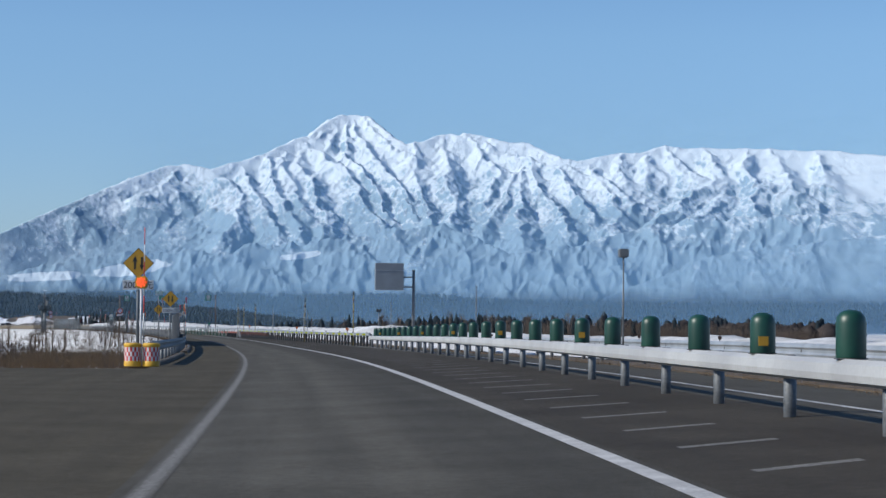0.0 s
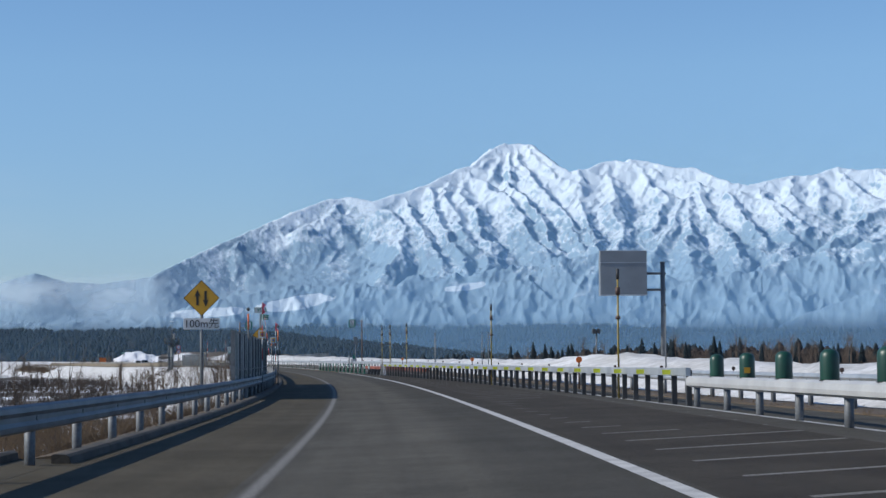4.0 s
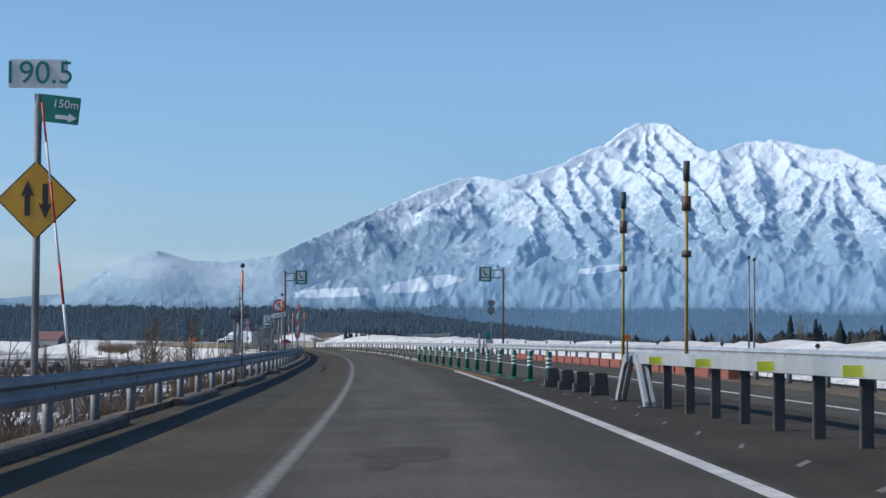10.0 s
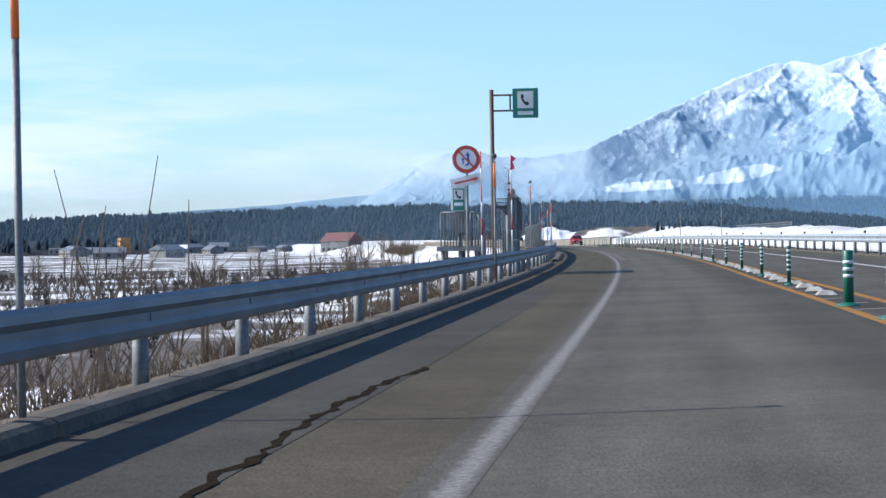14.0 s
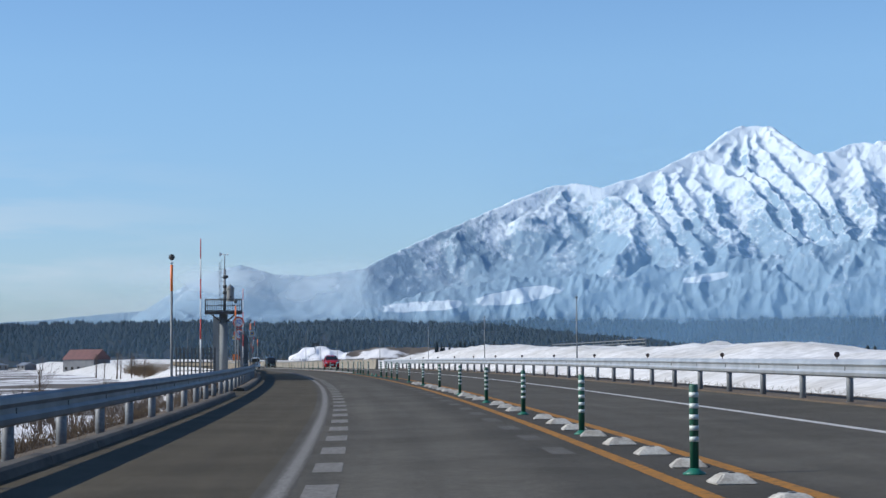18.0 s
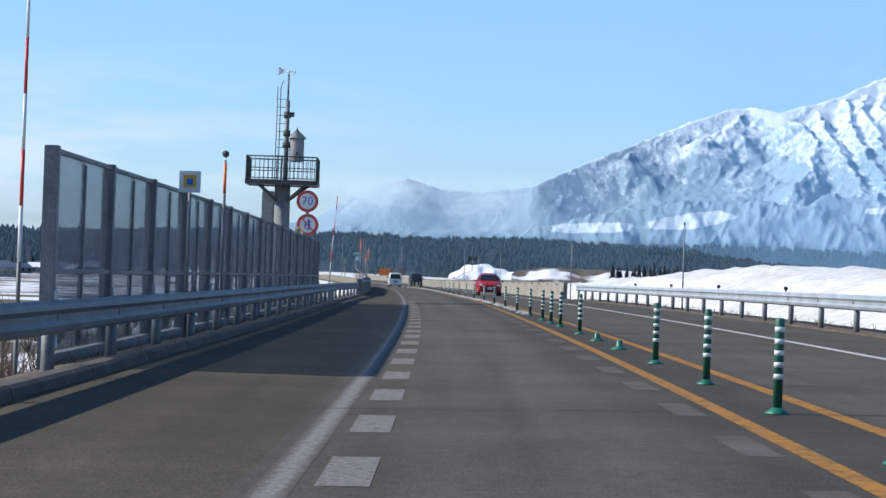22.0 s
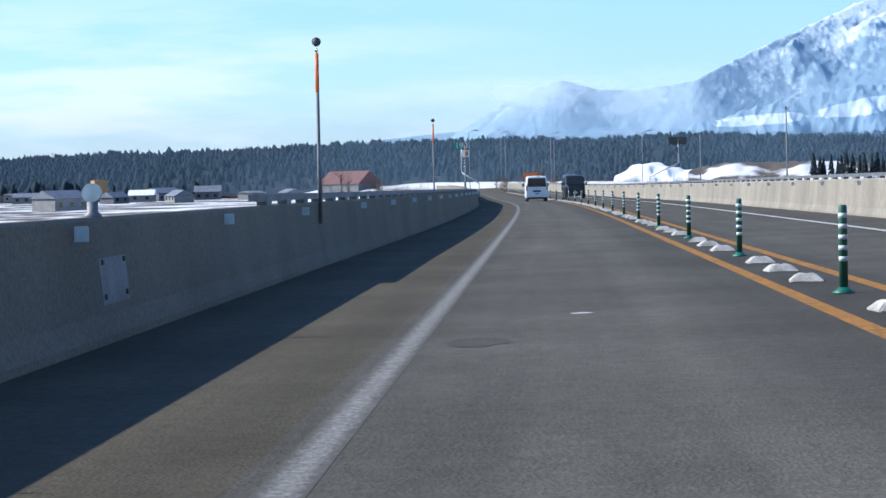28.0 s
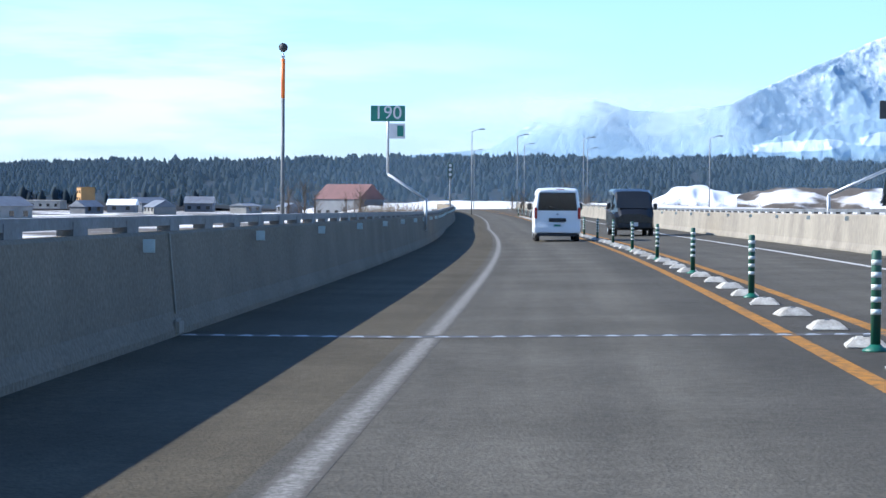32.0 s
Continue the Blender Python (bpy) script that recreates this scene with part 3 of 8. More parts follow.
ds = np.concatenate([-np.geomspace(900, 22, 16), np.linspace(-20, -5.0, 12), [-4.0, 0, 4, 9.0], np.linspace(10.2, 24, 26), np.geomspace(26, 1200, 18)])
ss = np.concatenate([-np.geomspace(900, 80, 8), np.arange(-60, 800, 2.5), np.geomspace(810, 4800, 24)])
place_rows = []
for s in ss:
    o, h = at(float(s)), head(float(s))
    zz = bank_height(np.full(len(ds), s), ds)
    wide = np.clip((np.abs(ds) - 30) / 200, 0, 1)
    zz = zz * (1 - wide) + (-4.3) * wide
    zz = np.where((ds > -5) & (ds < 9.5), -0.45 + float(np.interp(s, BANK_S, BANK_V)) * (np.clip(ds, -1.36, 9.5) - 1.6 * np.clip(ds - 6, 0, 5) * min(1, max(0, (280 - s) / 60))), zz + float(np.interp(s, BANK_S, BANK_V)) * (np.clip(ds, -1.36, 9.5) - 1.6 * np.clip(ds - 6, 0, 5) * min(1, max(0, (280 - s) / 60)))) + np.where(np.abs(ds) > 20, (fractal(s / 60 + ds * 0, ds / 60, 2, 3) - 0.5) * 1.2, 0)
    reach = 1 + max(0.0, s - 800) / 700
    place_rows.append(np.stack([o.x + ds * reach * math.cos(h), o.y + ds * reach * math.sin(h), o.z + zz], -1))
ground = grid_mesh("ground", np.array(place_rows).reshape(-1, 3), len(ss), len(ds), DIRT_SNOW)
ground.materials.append(FIELD)
far_left = (ds[:-1] < -17)[None, :] * (ss[:-1, None] > -1e9)
ground.polygons.foreach_set("material_index", far_left.astype(np.int32).ravel())
tagged(new("ground", ground),
       "snow-covered fields and ploughed snow banks beside the road", "snow field", kind="structure")

S0, S1 = -60.0, 980.0
setting("road", sweep([(-1.35, 0), (2.0, 0), (6.0, 0), (8.75, 0), (8.75, -0.4), (6.0, -0.4), (-1.35, -0.4)], S0, S1, 5), ASPHALT, "grey worn asphalt carriageway with two lanes", "road")
setting("shoulder", sweep([(-4.05, -0.002), (-1.352, -0.002), (-1.352, -0.35), (-4.05, -0.35)], S0, S1, 5), SHOULDER, "brownish old asphalt shoulder beside the lane", "road shoulder")
INLETS = ((101.1, 108.0), (277.3, 284.3), (369.7, 378.0), (426.5, 434.7))      # where the kerb steps back behind the rail
ends = [64.73] + [q for pair in INLETS for q in pair] + [578.49]
for i in range(0, len(ends), 2):
    setting("verge", sweep([(-5.6, -0.6), (-5.0, -0.12), (-4.55, 0.02), (-4.3, 0.05), (-4.13, 0.085), (-4.11, -0.4)], ends[i], ends[i + 1], 4), SOIL, "dry grass verge behind the kerb", "verge")
for a, b in INLETS:
    setting("verge_recess", sweep([(-5.35, -0.45), (-5.05, 0.1), (-4.80, 0.13), (-4.74, 0.1), (-4.72, -0.4)], a, b, 1.5), KERB, "kerb set back behind the rail at a drain inlet", "kerb")
    setting("inlet_apron", sweep([(-4.719, 0.012), (-4.02, 0.0), (-4.02, -0.3), (-4.719, -0.3)], a, b, 1.5), SHOULDER, "asphalt apron of a drain inlet", "road shoulder")
setting("shoulder_strip", sweep([(-3.9, 0.0015), (-2.32, 0.0015)], 236, 328, 2.5, closed=False), STRIP, "darker coarse asphalt strip beside the kerb", "road shoulder")
setting("lay_by", sweep([(-11, -0.03), (-4.06, -0.01), (-4.06, -0.3), (-11, -0.3)], S0, 64.73 - 3, 5), SHOULDER, "asphalt side access joining the shoulder", "road")
setting("widened_lane", sweep([(8.752, -0.003), (9.5, -0.003), (11.0, -0.003), (11.3, -0.003), (11.3, -0.45), (8.752, -0.45)], S0, 156, 5), ASPHALT, "grey asphalt of the wider opposite lane", "road")
setting("verge_right", sweep([(8.76, -0.4), (8.78, 0.03), (11.5, 0.02), (11.9, -0.5)], S0, 563.09, 4, shift=lambda s: 1.9 * min(1, max(0, (150 - s) / 60))), SOIL, "muddy brown verge under the outer rail", "verge")


def line(name, d0, d1, s0, s1, material, label, z=0.002, step=4, shift=None):
    return setting(name, sweep([(d0, z), (d1, z)], s0, s1, step, closed=False, shift=shift), material, label, "road marking")


line("edge_line_left", -1.13 - 0.11, -1.13 + 0.11, S0, S1, FADED_LINE, "worn white edge line on the asphalt", 0.0015)
line("edge_line_right", 2.68 - 0.09, 2.68 + 0.09, S0, 277.0, WHITE_LINE, "bright white solid line along the median", shift=lambda s: 0.0)
line("centre_line_orange", 2.16 - 0.08, 2.16 + 0.08, 277.0 - 18, S1, ORANGE_LINE, "worn orange solid centre line", 0.0025, shift=lambda s: 0.70 * min(1, max(0, (330 - s) / 68)) + 0.13 * min(1, max(0, (455 - s) / 80)) + 0.2 * math.exp(-((s - 538) / 28) ** 2))
line("centre_line_orange_far", 3.08 - 0.08, 3.08 + 0.08, 277.0 + 10, S1, ORANGE_LINE, "worn orange solid centre line of the other lane", 0.0025, shift=lambda s: 0.5 * min(1, max(0, (277.0 + 60 - s) / 60)) + 0.2 * math.exp(-((s - 538) / 28) ** 2))
line("centre_strip", 2.26, 2.98, 292.0, S1, STRIP, "dark rough asphalt between the orange lines", 0.0012, shift=lambda s: 0.13 * min(1, max(0, (455 - s) / 80)) + 0.2 * math.exp(-((s - 538) / 28) ** 2))
line("edge_line_far", 6.30 - 0.08, 6.30 + 0.08, S0, S1, WHITE_LINE, "white edge line of the opposite lane", shift=lambda s: 0.9 * min(1, max(0, (277.0 - s) / 60)))


def dashes(s0, s1, d, gap, length, width, material, label):
    road_dash = thing("lane_dashes", place(s0, d), label, "road marking", kind="structure")
    s, k = s0, 0
    while s < s1:
        bm = bmesh.new()
        inv = road_dash.matrix_world.inverted()
        v = [bm.verts.new(inv @ at(s + a * length, d + b * width, 0.003)) for a, b in ((0, -0.5), (0, 0.5), (1, 0.5), (1, -0.5))]
        bm.faces.new(v)
        part("dash", bm, material, road_dash)
        s += gap
        k += 1


dashes(380.6, 545.0, -0.77, 3.80, 3.80 * 0.47, 0.30, WORN_LINE, "row of worn white deceleration dashes in the lane")
dashes(380.6 + 6, 520.0, 2.16 - 0.32, 3.80, 3.80 * 0.45, 0.26, PALE, "row of faint white dashes along the centre line")

setting("median_surface", sweep([(2.85, 0.001), (5.98, 0.001)], S0, 262, 4, closed=False), MEDIAN, "dark brown old asphalt of the closed median", "road")
# zebra bars of the closed median
zebra = thing("zebra_markings", place(40, 4), "worn white slanted bars on the dark median asphalt", "road marking", kind="structure")
inv = zebra.matrix_world.inverted()
zs = 6.0
while zs < 277.0 - 25:
    bm = bmesh.new()
    da, db = 2.68 + 0.75, max(2.68 + 0.9, (lambda s: float(np.interp(s, (0, 65, 95, 125, 139, 173, 220, 240, 280), (5.3, 6.05, 6.7, 7.4, 7.12, 6.01, 4.65, 4.05, 3.3))))(zs) - 1.0)
    v = [bm.verts.new(inv @ at(zs + k, d, 0.003)) for d, k in ((da, 0.0), (db, 0.75), (db, 0.98), (da, 0.23))]
    bm.faces.new(v)
    part("bar", bm, WORN_LINE, zebra)
    zs += 3.0
zebra2 = thing("median_ticks", place(277.0, 3), "white cross bars between the orange lines", "road marking", kind="structure")
inv = zebra2.matrix_world.inverted()
zs = 277.0 - 14
while zs < 277.0 + 55:
    bm = bmesh.new()
    k = 0.5 * min(1, max(0, (277.0 + 50 - zs) / 60))
    bm.faces.new([bm.verts.new(inv @ at(zs + b, d, 0.006)) for d, b in ((2.16 + 0.2 + k, 0), (3.08 - 0.2 + k, 0.2), (3.08 - 0.2 + k, 0.5), (2.16 + 0.2 + k, 0.3))])
    part("bar", bm, WORN_LINE, zebra2)
    zs += 2.4

# kerb in lengths with gaps
kerb = thing("kerb", place(200, -4.2), "dark weathered concrete kerb under the guard rail", "kerb", kind="structure")
inv = kerb.matrix_world.inverted()
ks = 64.73 + 2
while ks < 561:
    gap = any(abs(ks - g) < 3 for g in (232, 249, 268)) or any(a - 0.5 < ks + 2 < b for a, b in INLETS)
    if not gap:
        bm = bmesh.new()
        p = [(-4.2, -0.05), (-4.2, 0.105), (-4.16, 0.122), (-4.02, 0.115), (-3.97, 0.085), (-3.935, -0.05)]
        a, b = ([bm.verts.new(inv @ at(ks + e, d + 0.1 + 0.3 * min(1, max(0, (ks + e - 535) / 25)), z)) for d, z in p] for e in (0.02, 3.98))
        for j in range(6):
            bm.faces.new((a[j], a[(j + 1) % 6], b[(j + 1) % 6], b[j]))
        bm.faces.new(a); bm.faces.new(b[::-1])
        part("kerb_stone", bm, KERB, kerb)
    ks += 4.0


# ---- guard rails ----
W_BEAM = [(0.0, 0.0), (0.045, 0.03), (0.06, 0.09), (0.02, 0.14), (0.02, 0.2), (0.06, 0.25), (0.045, 0.31), (0.0, 0.345), (-0.012, 0.335), (0.03, 0.305), (0.045, 0.25), (0.006, 0.2), (0.006, 0.14), (0.045, 0.09), (0.03, 0.035), (-0.012, 0.01)]


def guard_rail(name, s0, s1, d, top, gap, beam, post_mat, label, face=1, r=0.07, group="", section=12.0, shift=None, square=False, reflect=None, base=0.0, first=0.6):
    """A rail on posts: beams in lengths with lapped joints, a post every gap metres."""
    rail = thing(name, place(s0, d), label, "guard rail", group)
    inv = rail.matrix_world.inverted()
    s = s0
    while s < s1 - 0.5:
        e = min(s + section, s1)
        bm = bmesh.new()
        n = max(1, round((e - s) / 3))
        rows = []
        for i in range(n + 1):
            q = s + (e - s) * i / n
            k = shift(q) if shift else 0.0
            rows.append([bm.verts.new(inv @ at(q, d + k + face * (0.07 + x), top - 0.345 + z)) for x, z in beam])
        m = len(beam)
        for a, b in zip(rows, rows[1:]):
            for j in range(m):
                bm.faces.new((a[j], a[(j + 1) % m], b[(j + 1) % m], b[j]))
        bm.faces.new(rows[0]); bm.faces.new(rows[-1][::-1])
        part("beam", bm, post_mat if beam is None else {"median_rail_with_glare_posts": ALU, "guard_rail_left": SHADED_ZINC}.get(name, GALV), rail)
        s = e
    bm = bmesh.new()
    if square:
        box(bm, 0, 0, -0.3, 0.125, 0.125, top + 0.26, bevel=0.01)
    else:
        tube(bm, (0, 0, -0.3), (0, 0, top - 0.02), r, n=12)
        tube(bm, (0, 0, top - 0.02), (0, 0, top), r, r * 0.8, n=12)
        box(bm, face * (r + 0.005), 0, top - 0.25, 0.05, 0.07, 0.14)
    me = part("post", bm, post_mat, rail)
    me.matrix_local = inv @ place(s0 + first, d + (shift(s0 + first) if shift else 0), base)
    s = s0 + first + gap
    while s < s1:
        piece("post", me.data, rail, inv @ place(s, d + (shift(s) if shift else 0), base))
        s += gap
    if reflect:
        bm = bmesh.new()
        box(bm, face * 0.02, 0, 0, 0.2, 0.012, 0.115)
        q = part("reflector", bm, LEMON, rail, "bright yellow reflector plate")
        q.matrix_local = inv @ place(s0 + 2, d + (shift(s0 + 2) if shift else 0) + face * 0.27, top - 0.16, 0)
        s = s0 + 2 + reflect
        while s < s1:
            piece("reflector", q.data, rail, inv @ place(s, d + (shift(s) if shift else 0) + face * 0.27, top - 0.16))
            s += reflect
    return rail


# ---- cracks, patches and the pothole ----
def flake(name, s, d, pts, material, label, z=0.003, category="road patch"):
    q = thing(name, place(s, d), label, category, kind="structure")
    inv = q.matrix_world.inverted()
    bm = bmesh.new()
    bm.faces.new([bm.verts.new(inv @ at(s + a, d + b, z)) for b, a in pts])
    part("surface", bm, material, q)


def blot(rx, ry, seed, n=22):
    r = random.Random(seed)
    return [((rx * (1 + r.uniform(-0.22, 0.18))) * math.cos(6.28319 * i / n), (ry * (1 + r.uniform(-0.22, 0.18))) * math.sin(6.28319 * i / n)) for i in range(n)]


def crack(s0, d0, s1, d1, w, seed, label="dark crack in the asphalt"):
    r = random.Random(seed)
    n = max(6, int(math.hypot(s1 - s0, d1 - d0) / 0.22))
    q = thing("crack", place(s0, d0), label, "crack", "cracks in the road", "structure")
    inv = q.matrix_world.inverted()
    bm = bmesh.new()
    rows, off = [], 0.0
    for i in range(n + 1):
        t = i / n
        off = off * 0.75 + r.uniform(-0.06, 0.06)
        k = w * r.uniform(0.35, 1.1)
        nx, ny = (d1 - d0), (s1 - s0)
        L = math.hypot(nx, ny)
        c = (s0 + (s1 - s0) * t + off * (-nx / L), d0 + (d1 - d0) * t + off * (ny / L))
        rows.append([bm.verts.new(inv @ at(c[0] + e * k * (-nx / L), c[1] + e * k * (ny / L), 0.005)) for e in (-1, 1)])
    for a, b in zip(rows, rows[1:]):
        bm.faces.new((a[0], a[1], b[1], b[0]))
    part("surface", bm, TAR, q)


crack(*(280.02, -2.31), *(301.13, -2.38), 0.045, 1, "long jagged crack beside the edge line")
crack(*(273.18, -2.17), *(279.26, -2.21), 0.012, 2)
for k, s in enumerate((46, 88, 131, 178, 212, 246, 281, 322, 341, 372, 395, 418, 441, 463, 489, 511, 545, 596, 618, 637)):
    crack(s, -1.0 - 0.6 * (k % 2), s + 0.15, 1.6 + 0.5 * (k % 3), 0.012, 20 + k, "fine cross joint in the asphalt")
flake("pothole_patch", *(583.46, -0.62), blot(0.24, 0.42, 3), PATCH, "dark broken patch in the asphalt")
flake("asphalt_patch", *(222.63, 0.0), blot(0.5, 1.4, 5), PATCH, "dark repaired patch in the lane")
flake("asphalt_patch", *(220.73, -0.22), blot(0.16, 0.8, 6), PATCH, "small dark repaired patch in the lane")
flake("asphalt_patch", *(232.7, -1.44), blot(0.5, 0.12, 7), PATCH, "dark cross patch in the lane")
flake("paint_flake", *(586.34, 0.16), blot(0.1, 0.09, 8), WHITE_LINE, "stray flake of white paint on the lane")
guard_rail("guard_rail_left", 64.73 + 2.5, 565.4, -4.30, 0.78, 4.002, W_BEAM, GALV_DULL, "galvanised W-beam guard rail along the shoulder with shade put into its beams", 1, base=-0.04, first=3.07, shift=lambda s: 0.55 * min(1, max(0, (s - 538) / 25)))
BOX_BEAM = [(0, 0.17), (0.0, 0.345), (0.012, 0.352), (0.10, 0.352), (0.112, 0.345), (0.112, 0.17), (0.1, 0.162), (0.012, 0.162)]
guard_rail("median_rail_with_glare_posts", -30, 127.0, 0.0, 0.70, 4.0, [(0, 0.1), (0.03, 0.09), (0.11, 0.13), (0.12, 0.2), (0.11, 0.3), (0.03, 0.345), (0, 0.335), (0.02, 0.2)], GALV_DULL,
           "pale painted guard rail with dark green anti-glare posts", -1, 0.075, shift=lambda s: float(np.interp(s, (0, 65, 95, 125, 139, 173, 220, 240, 280), (5.3, 6.05, 6.7, 7.4, 7.12, 6.01, 4.65, 4.05, 3.3))))
guard_rail("median_box_rail", 127.0, 236.0, 0.0, 0.88, 2.0, BOX_BEAM, DARK_STEEL,
           "grey box-beam median rail on black posts with yellow reflectors", -1, square=True, shift=lambda s: float(np.interp(s, (0, 65, 95, 125, 139, 173, 220, 240, 280), (5.3, 6.05, 6.7, 7.4, 7.12, 6.01, 4.65, 4.05, 3.3))), reflect=4.0)
guard_rail("guard_rail_outer", -30, 563.09, 9.0, 0.85, 4.0, W_BEAM, GALV_DULL, "pale galvanised guard rail beside the snow bank", -1, shift=lambda s: 1.3 * min(1, max(0, (277.0 + 30 - s) / 120)) + 1.7 * min(1, max(0, (150 - s) / 60)))


def med(s):
    return 0.0 + (float(np.interp(s, (0, 65, 95, 125, 139, 173, 220, 240, 280), (5.3, 6.05, 6.7, 7.4, 7.12, 6.01, 4.65, 4.05, 3.3))))


# sloping end pieces of the box rail
for k, (s, run) in enumerate(((236.0 - 0.2, -1.6), (236.0 + 0.6, 1.6))):
    end = thing("rail_end_brace", place(s, med(s) - 0.1), "grey sloping end brace of the median rail", "rail end", "rail ends")
    bm = bmesh.new()
    for x in (-0.11, 0.0):
        v = [bm.verts.new((x + i * 0.055, y, z)) for i in (0, 1) for y, z in ((0, 0.72), (0, 0.88), (run * 0.25, 0.84), (run, 0.1), (run, 0.0), (run * 0.85, 0.0), (run * 0.2, 0.66))]
        bm.faces.new(v[:7]); bm.faces.new(v[7:][::-1])
        for j in range(7):
            bm.faces.new((v[j], v[7 + j], v[7 + (j + 1) % 7], v[(j + 1) % 7]))
    part("brace", bm, GALV, end)
    bm = bmesh.new(); box(bm, -0.05, run * 0.93, 0, 0.3, 0.3, 0.02); part("foot_plate", bm, GALV_DULL, end)

# dark green anti-glare posts on the first rail
bm = bmesh.new()
turned(bm, [(0.148, 0), (0.152, 0.03), (0.152, 0.36), (0.142, 0.42), (0.11, 0.465), (0.06, 0.49), (0.01, 0.495)], 20)
glare = thing("anti_glare_post", place(4, med(4), 0.69), "dark green rounded plastic anti-glare post on the rail", "anti-glare post", "anti-glare posts on the median rail")
part("body", bm, DARK_GREEN, glare)
bm = bmesh.new(); turned(bm, [(0.10, -0.03), (0.10, 0.0), (0.17, 0.002), (0.17, 0.012)], 16); part("foot", bm, DARK_STEEL, glare)
bm = bmesh.new(); box(bm, -0.03, -0.163, 0.1, 0.12, 0.008, 0.11); sticker = bm
s, k = 8.0, 1
while s < 127.0:
    g = copy_thing(glare, place(s, med(s), 0.69))
    if k % 4 == 1:
        part("sticker", sticker.copy(), AMBER, g, "faded amber sticker")
    s += 4.0
    k += 1

# yellow marker poles on the box rail
def yellow_pole(s, d, h):
    p = thing("marker_pole", place(s, d), "slim yellow steel pole with clamps on the median rail", "pole", "yellow marker poles")
    bm = bmesh.new(); tube(bm, (0, 0, 0), (0, 0, h - 0.3), 0.029); part("pole", bm, OLIVE, p)
    for z, r, l in ((h - 0.3, 0.05, 0.3), (h - 0.75, 0.07, 0.22), (h - 1.45, 0.075, 0.1)):
        bm = bmesh.new(); tube(bm, (0, 0, z), (0, 0, z + l), r); part("clamp", bm, DARK_STEEL if l > 0.25 else BROWN_STEEL, p)
    return p


for s, d, h in ((138.67, 7.12, 3.71), (172.86, 6.01, 3.67), (219.59, 4.67, 3.71), (231.94, 4.3, 3.78), (238.4, 4.1, 3.79)):
    yellow_pole(s, d, h)

# black rubber blocks and green delineators
block = thing("rubber_block", place(242.0, 4.06), "black rubber barrier block on the median", "block", "black blocks on the median")
bm = bmesh.new()
v = box(bm, 0.02, 0, 0.02, 0.3, 0.34, 0.42)
for q in v:
    if q.co.z > 0.3:
        q.co.x *= 0.84; q.co.y *= 0.8
bmesh.ops.bevel(bm, geom=list(bm.edges), offset=0.018, segments=2, affect="EDGES"); part("body", bm, BLACK, block)
bm = bmesh.new(); box(bm, 0, 0, 0, 0.38, 0.4, 0.03, bevel=0.008); part("base_plate", bm, BLACK, block)
bm = bmesh.new(); box(bm, -0.16, 0, 0.03, 0.05, 0.2, 0.16, bevel=0.01); part("lug", bm, GALV_DULL, block)
for s, d in ((244.5, 3.95), (247.0, 3.86), (249.6, 3.77)):
    copy_thing(block, place(s, d))


def delineator(name, r, h, bands, label, group, s, d, body_mat):
    p = thing(name, place(s, d), label, "delineator", group)
    bm = bmesh.new(); turned(bm, [(r * 2.6, 0), (r * 2.6, 0.015), (r * 1.5, 0.04), (r * 1.1, 0.06)], 16); part("foot", bm, GREEN, p)
    bm = bmesh.new(); turned(bm, [(r, 0.05), (r, h - 0.02), (r * 0.8, h)], 16); part("post", bm, body_mat, p)
    for z, w in bands:
        bm = bmesh.new(); turned(bm, [(r * 1.04, z), (r * 1.04, z + w)], 16); part("band", bm, REFLECT, p, "white reflective band")
    return p


fat = delineator("flexible_post", 0.075, 0.82, ((0.42, 0.05), (0.52, 0.05), (0.62, 0.05)), "green flexible post with white reflective bands", "fat green posts on the median", 251.5, 3.85, GREEN)
for k in range(1, 14):
    copy_thing(fat, place(251.5 + k * 4.7, 3.85 - 0.0205 * k * 4.7))
thin = delineator("delineator_post", 0.041, 0.82, ((0.3, 0.045), (0.4, 0.045), (0.5, 0.045), (0.6, 0.045), (0.7, 0.045)), "slim green delineator post with white bands", "slim green posts on the centre line", 325.3, 2.60, POST_GREEN)
posts = [325.3 + 9.5 * k for k in range(1, 15)] + [463, 467.7, 472.9, 487, 493, 496.5, 500.2, 506.6, 515] + [524.5, 535, 545.4, 556.5, 567] + [577.7 + 10 * k for k in range(28)]
for s in posts:
    copy_thing(thin, place(s, 2.60 + 0.2 * math.exp(-((s - 538) / 28) ** 2)))
# a torn-off foot
stump = thing("delineator_stump", place(478.2, 2.60), "green foot of a broken delineator post", "delineator")
bm = bmesh.new(); turned(bm, [(0.14, 0), (0.14, 0.015), (0.08, 0.04), (0.055, 0.06), (0.05, 0.13), (0.03, 0.16)], 16); part("foot", bm, GREEN, stump)

copy_thing(stump, place(482.6, 2.60))

# white humps between the orange lines
bm = bmesh.new()
v = [bm.verts.new(c) for c in ((-0.22, -0.26, 0), (0.22, -0.26, 0), (0.22, 0.26, 0), (-0.22, 0.26, 0), (-0.11, -0.13, 0.1), (0.11, -0.13, 0.1), (0.11, 0.13, 0.1), (-0.11, 0.13, 0.1))]
for q in ((0, 3, 2, 1), (4, 5, 6, 7), (0, 1, 5, 4), (1, 2, 6, 5), (2, 3, 7, 6), (3, 0, 4, 7)):
    bm.faces.new([v[i] for i in q])
bmesh.ops.bevel(bm, geom=list(bm.edges), offset=0.018, segments=2, affect="EDGES")
def strip(s):
    return 2.60 + 0.13 * min(1, max(0, (455 - s) / 80)) + 0.2 * math.exp(-((s - 538) / 28) ** 2)


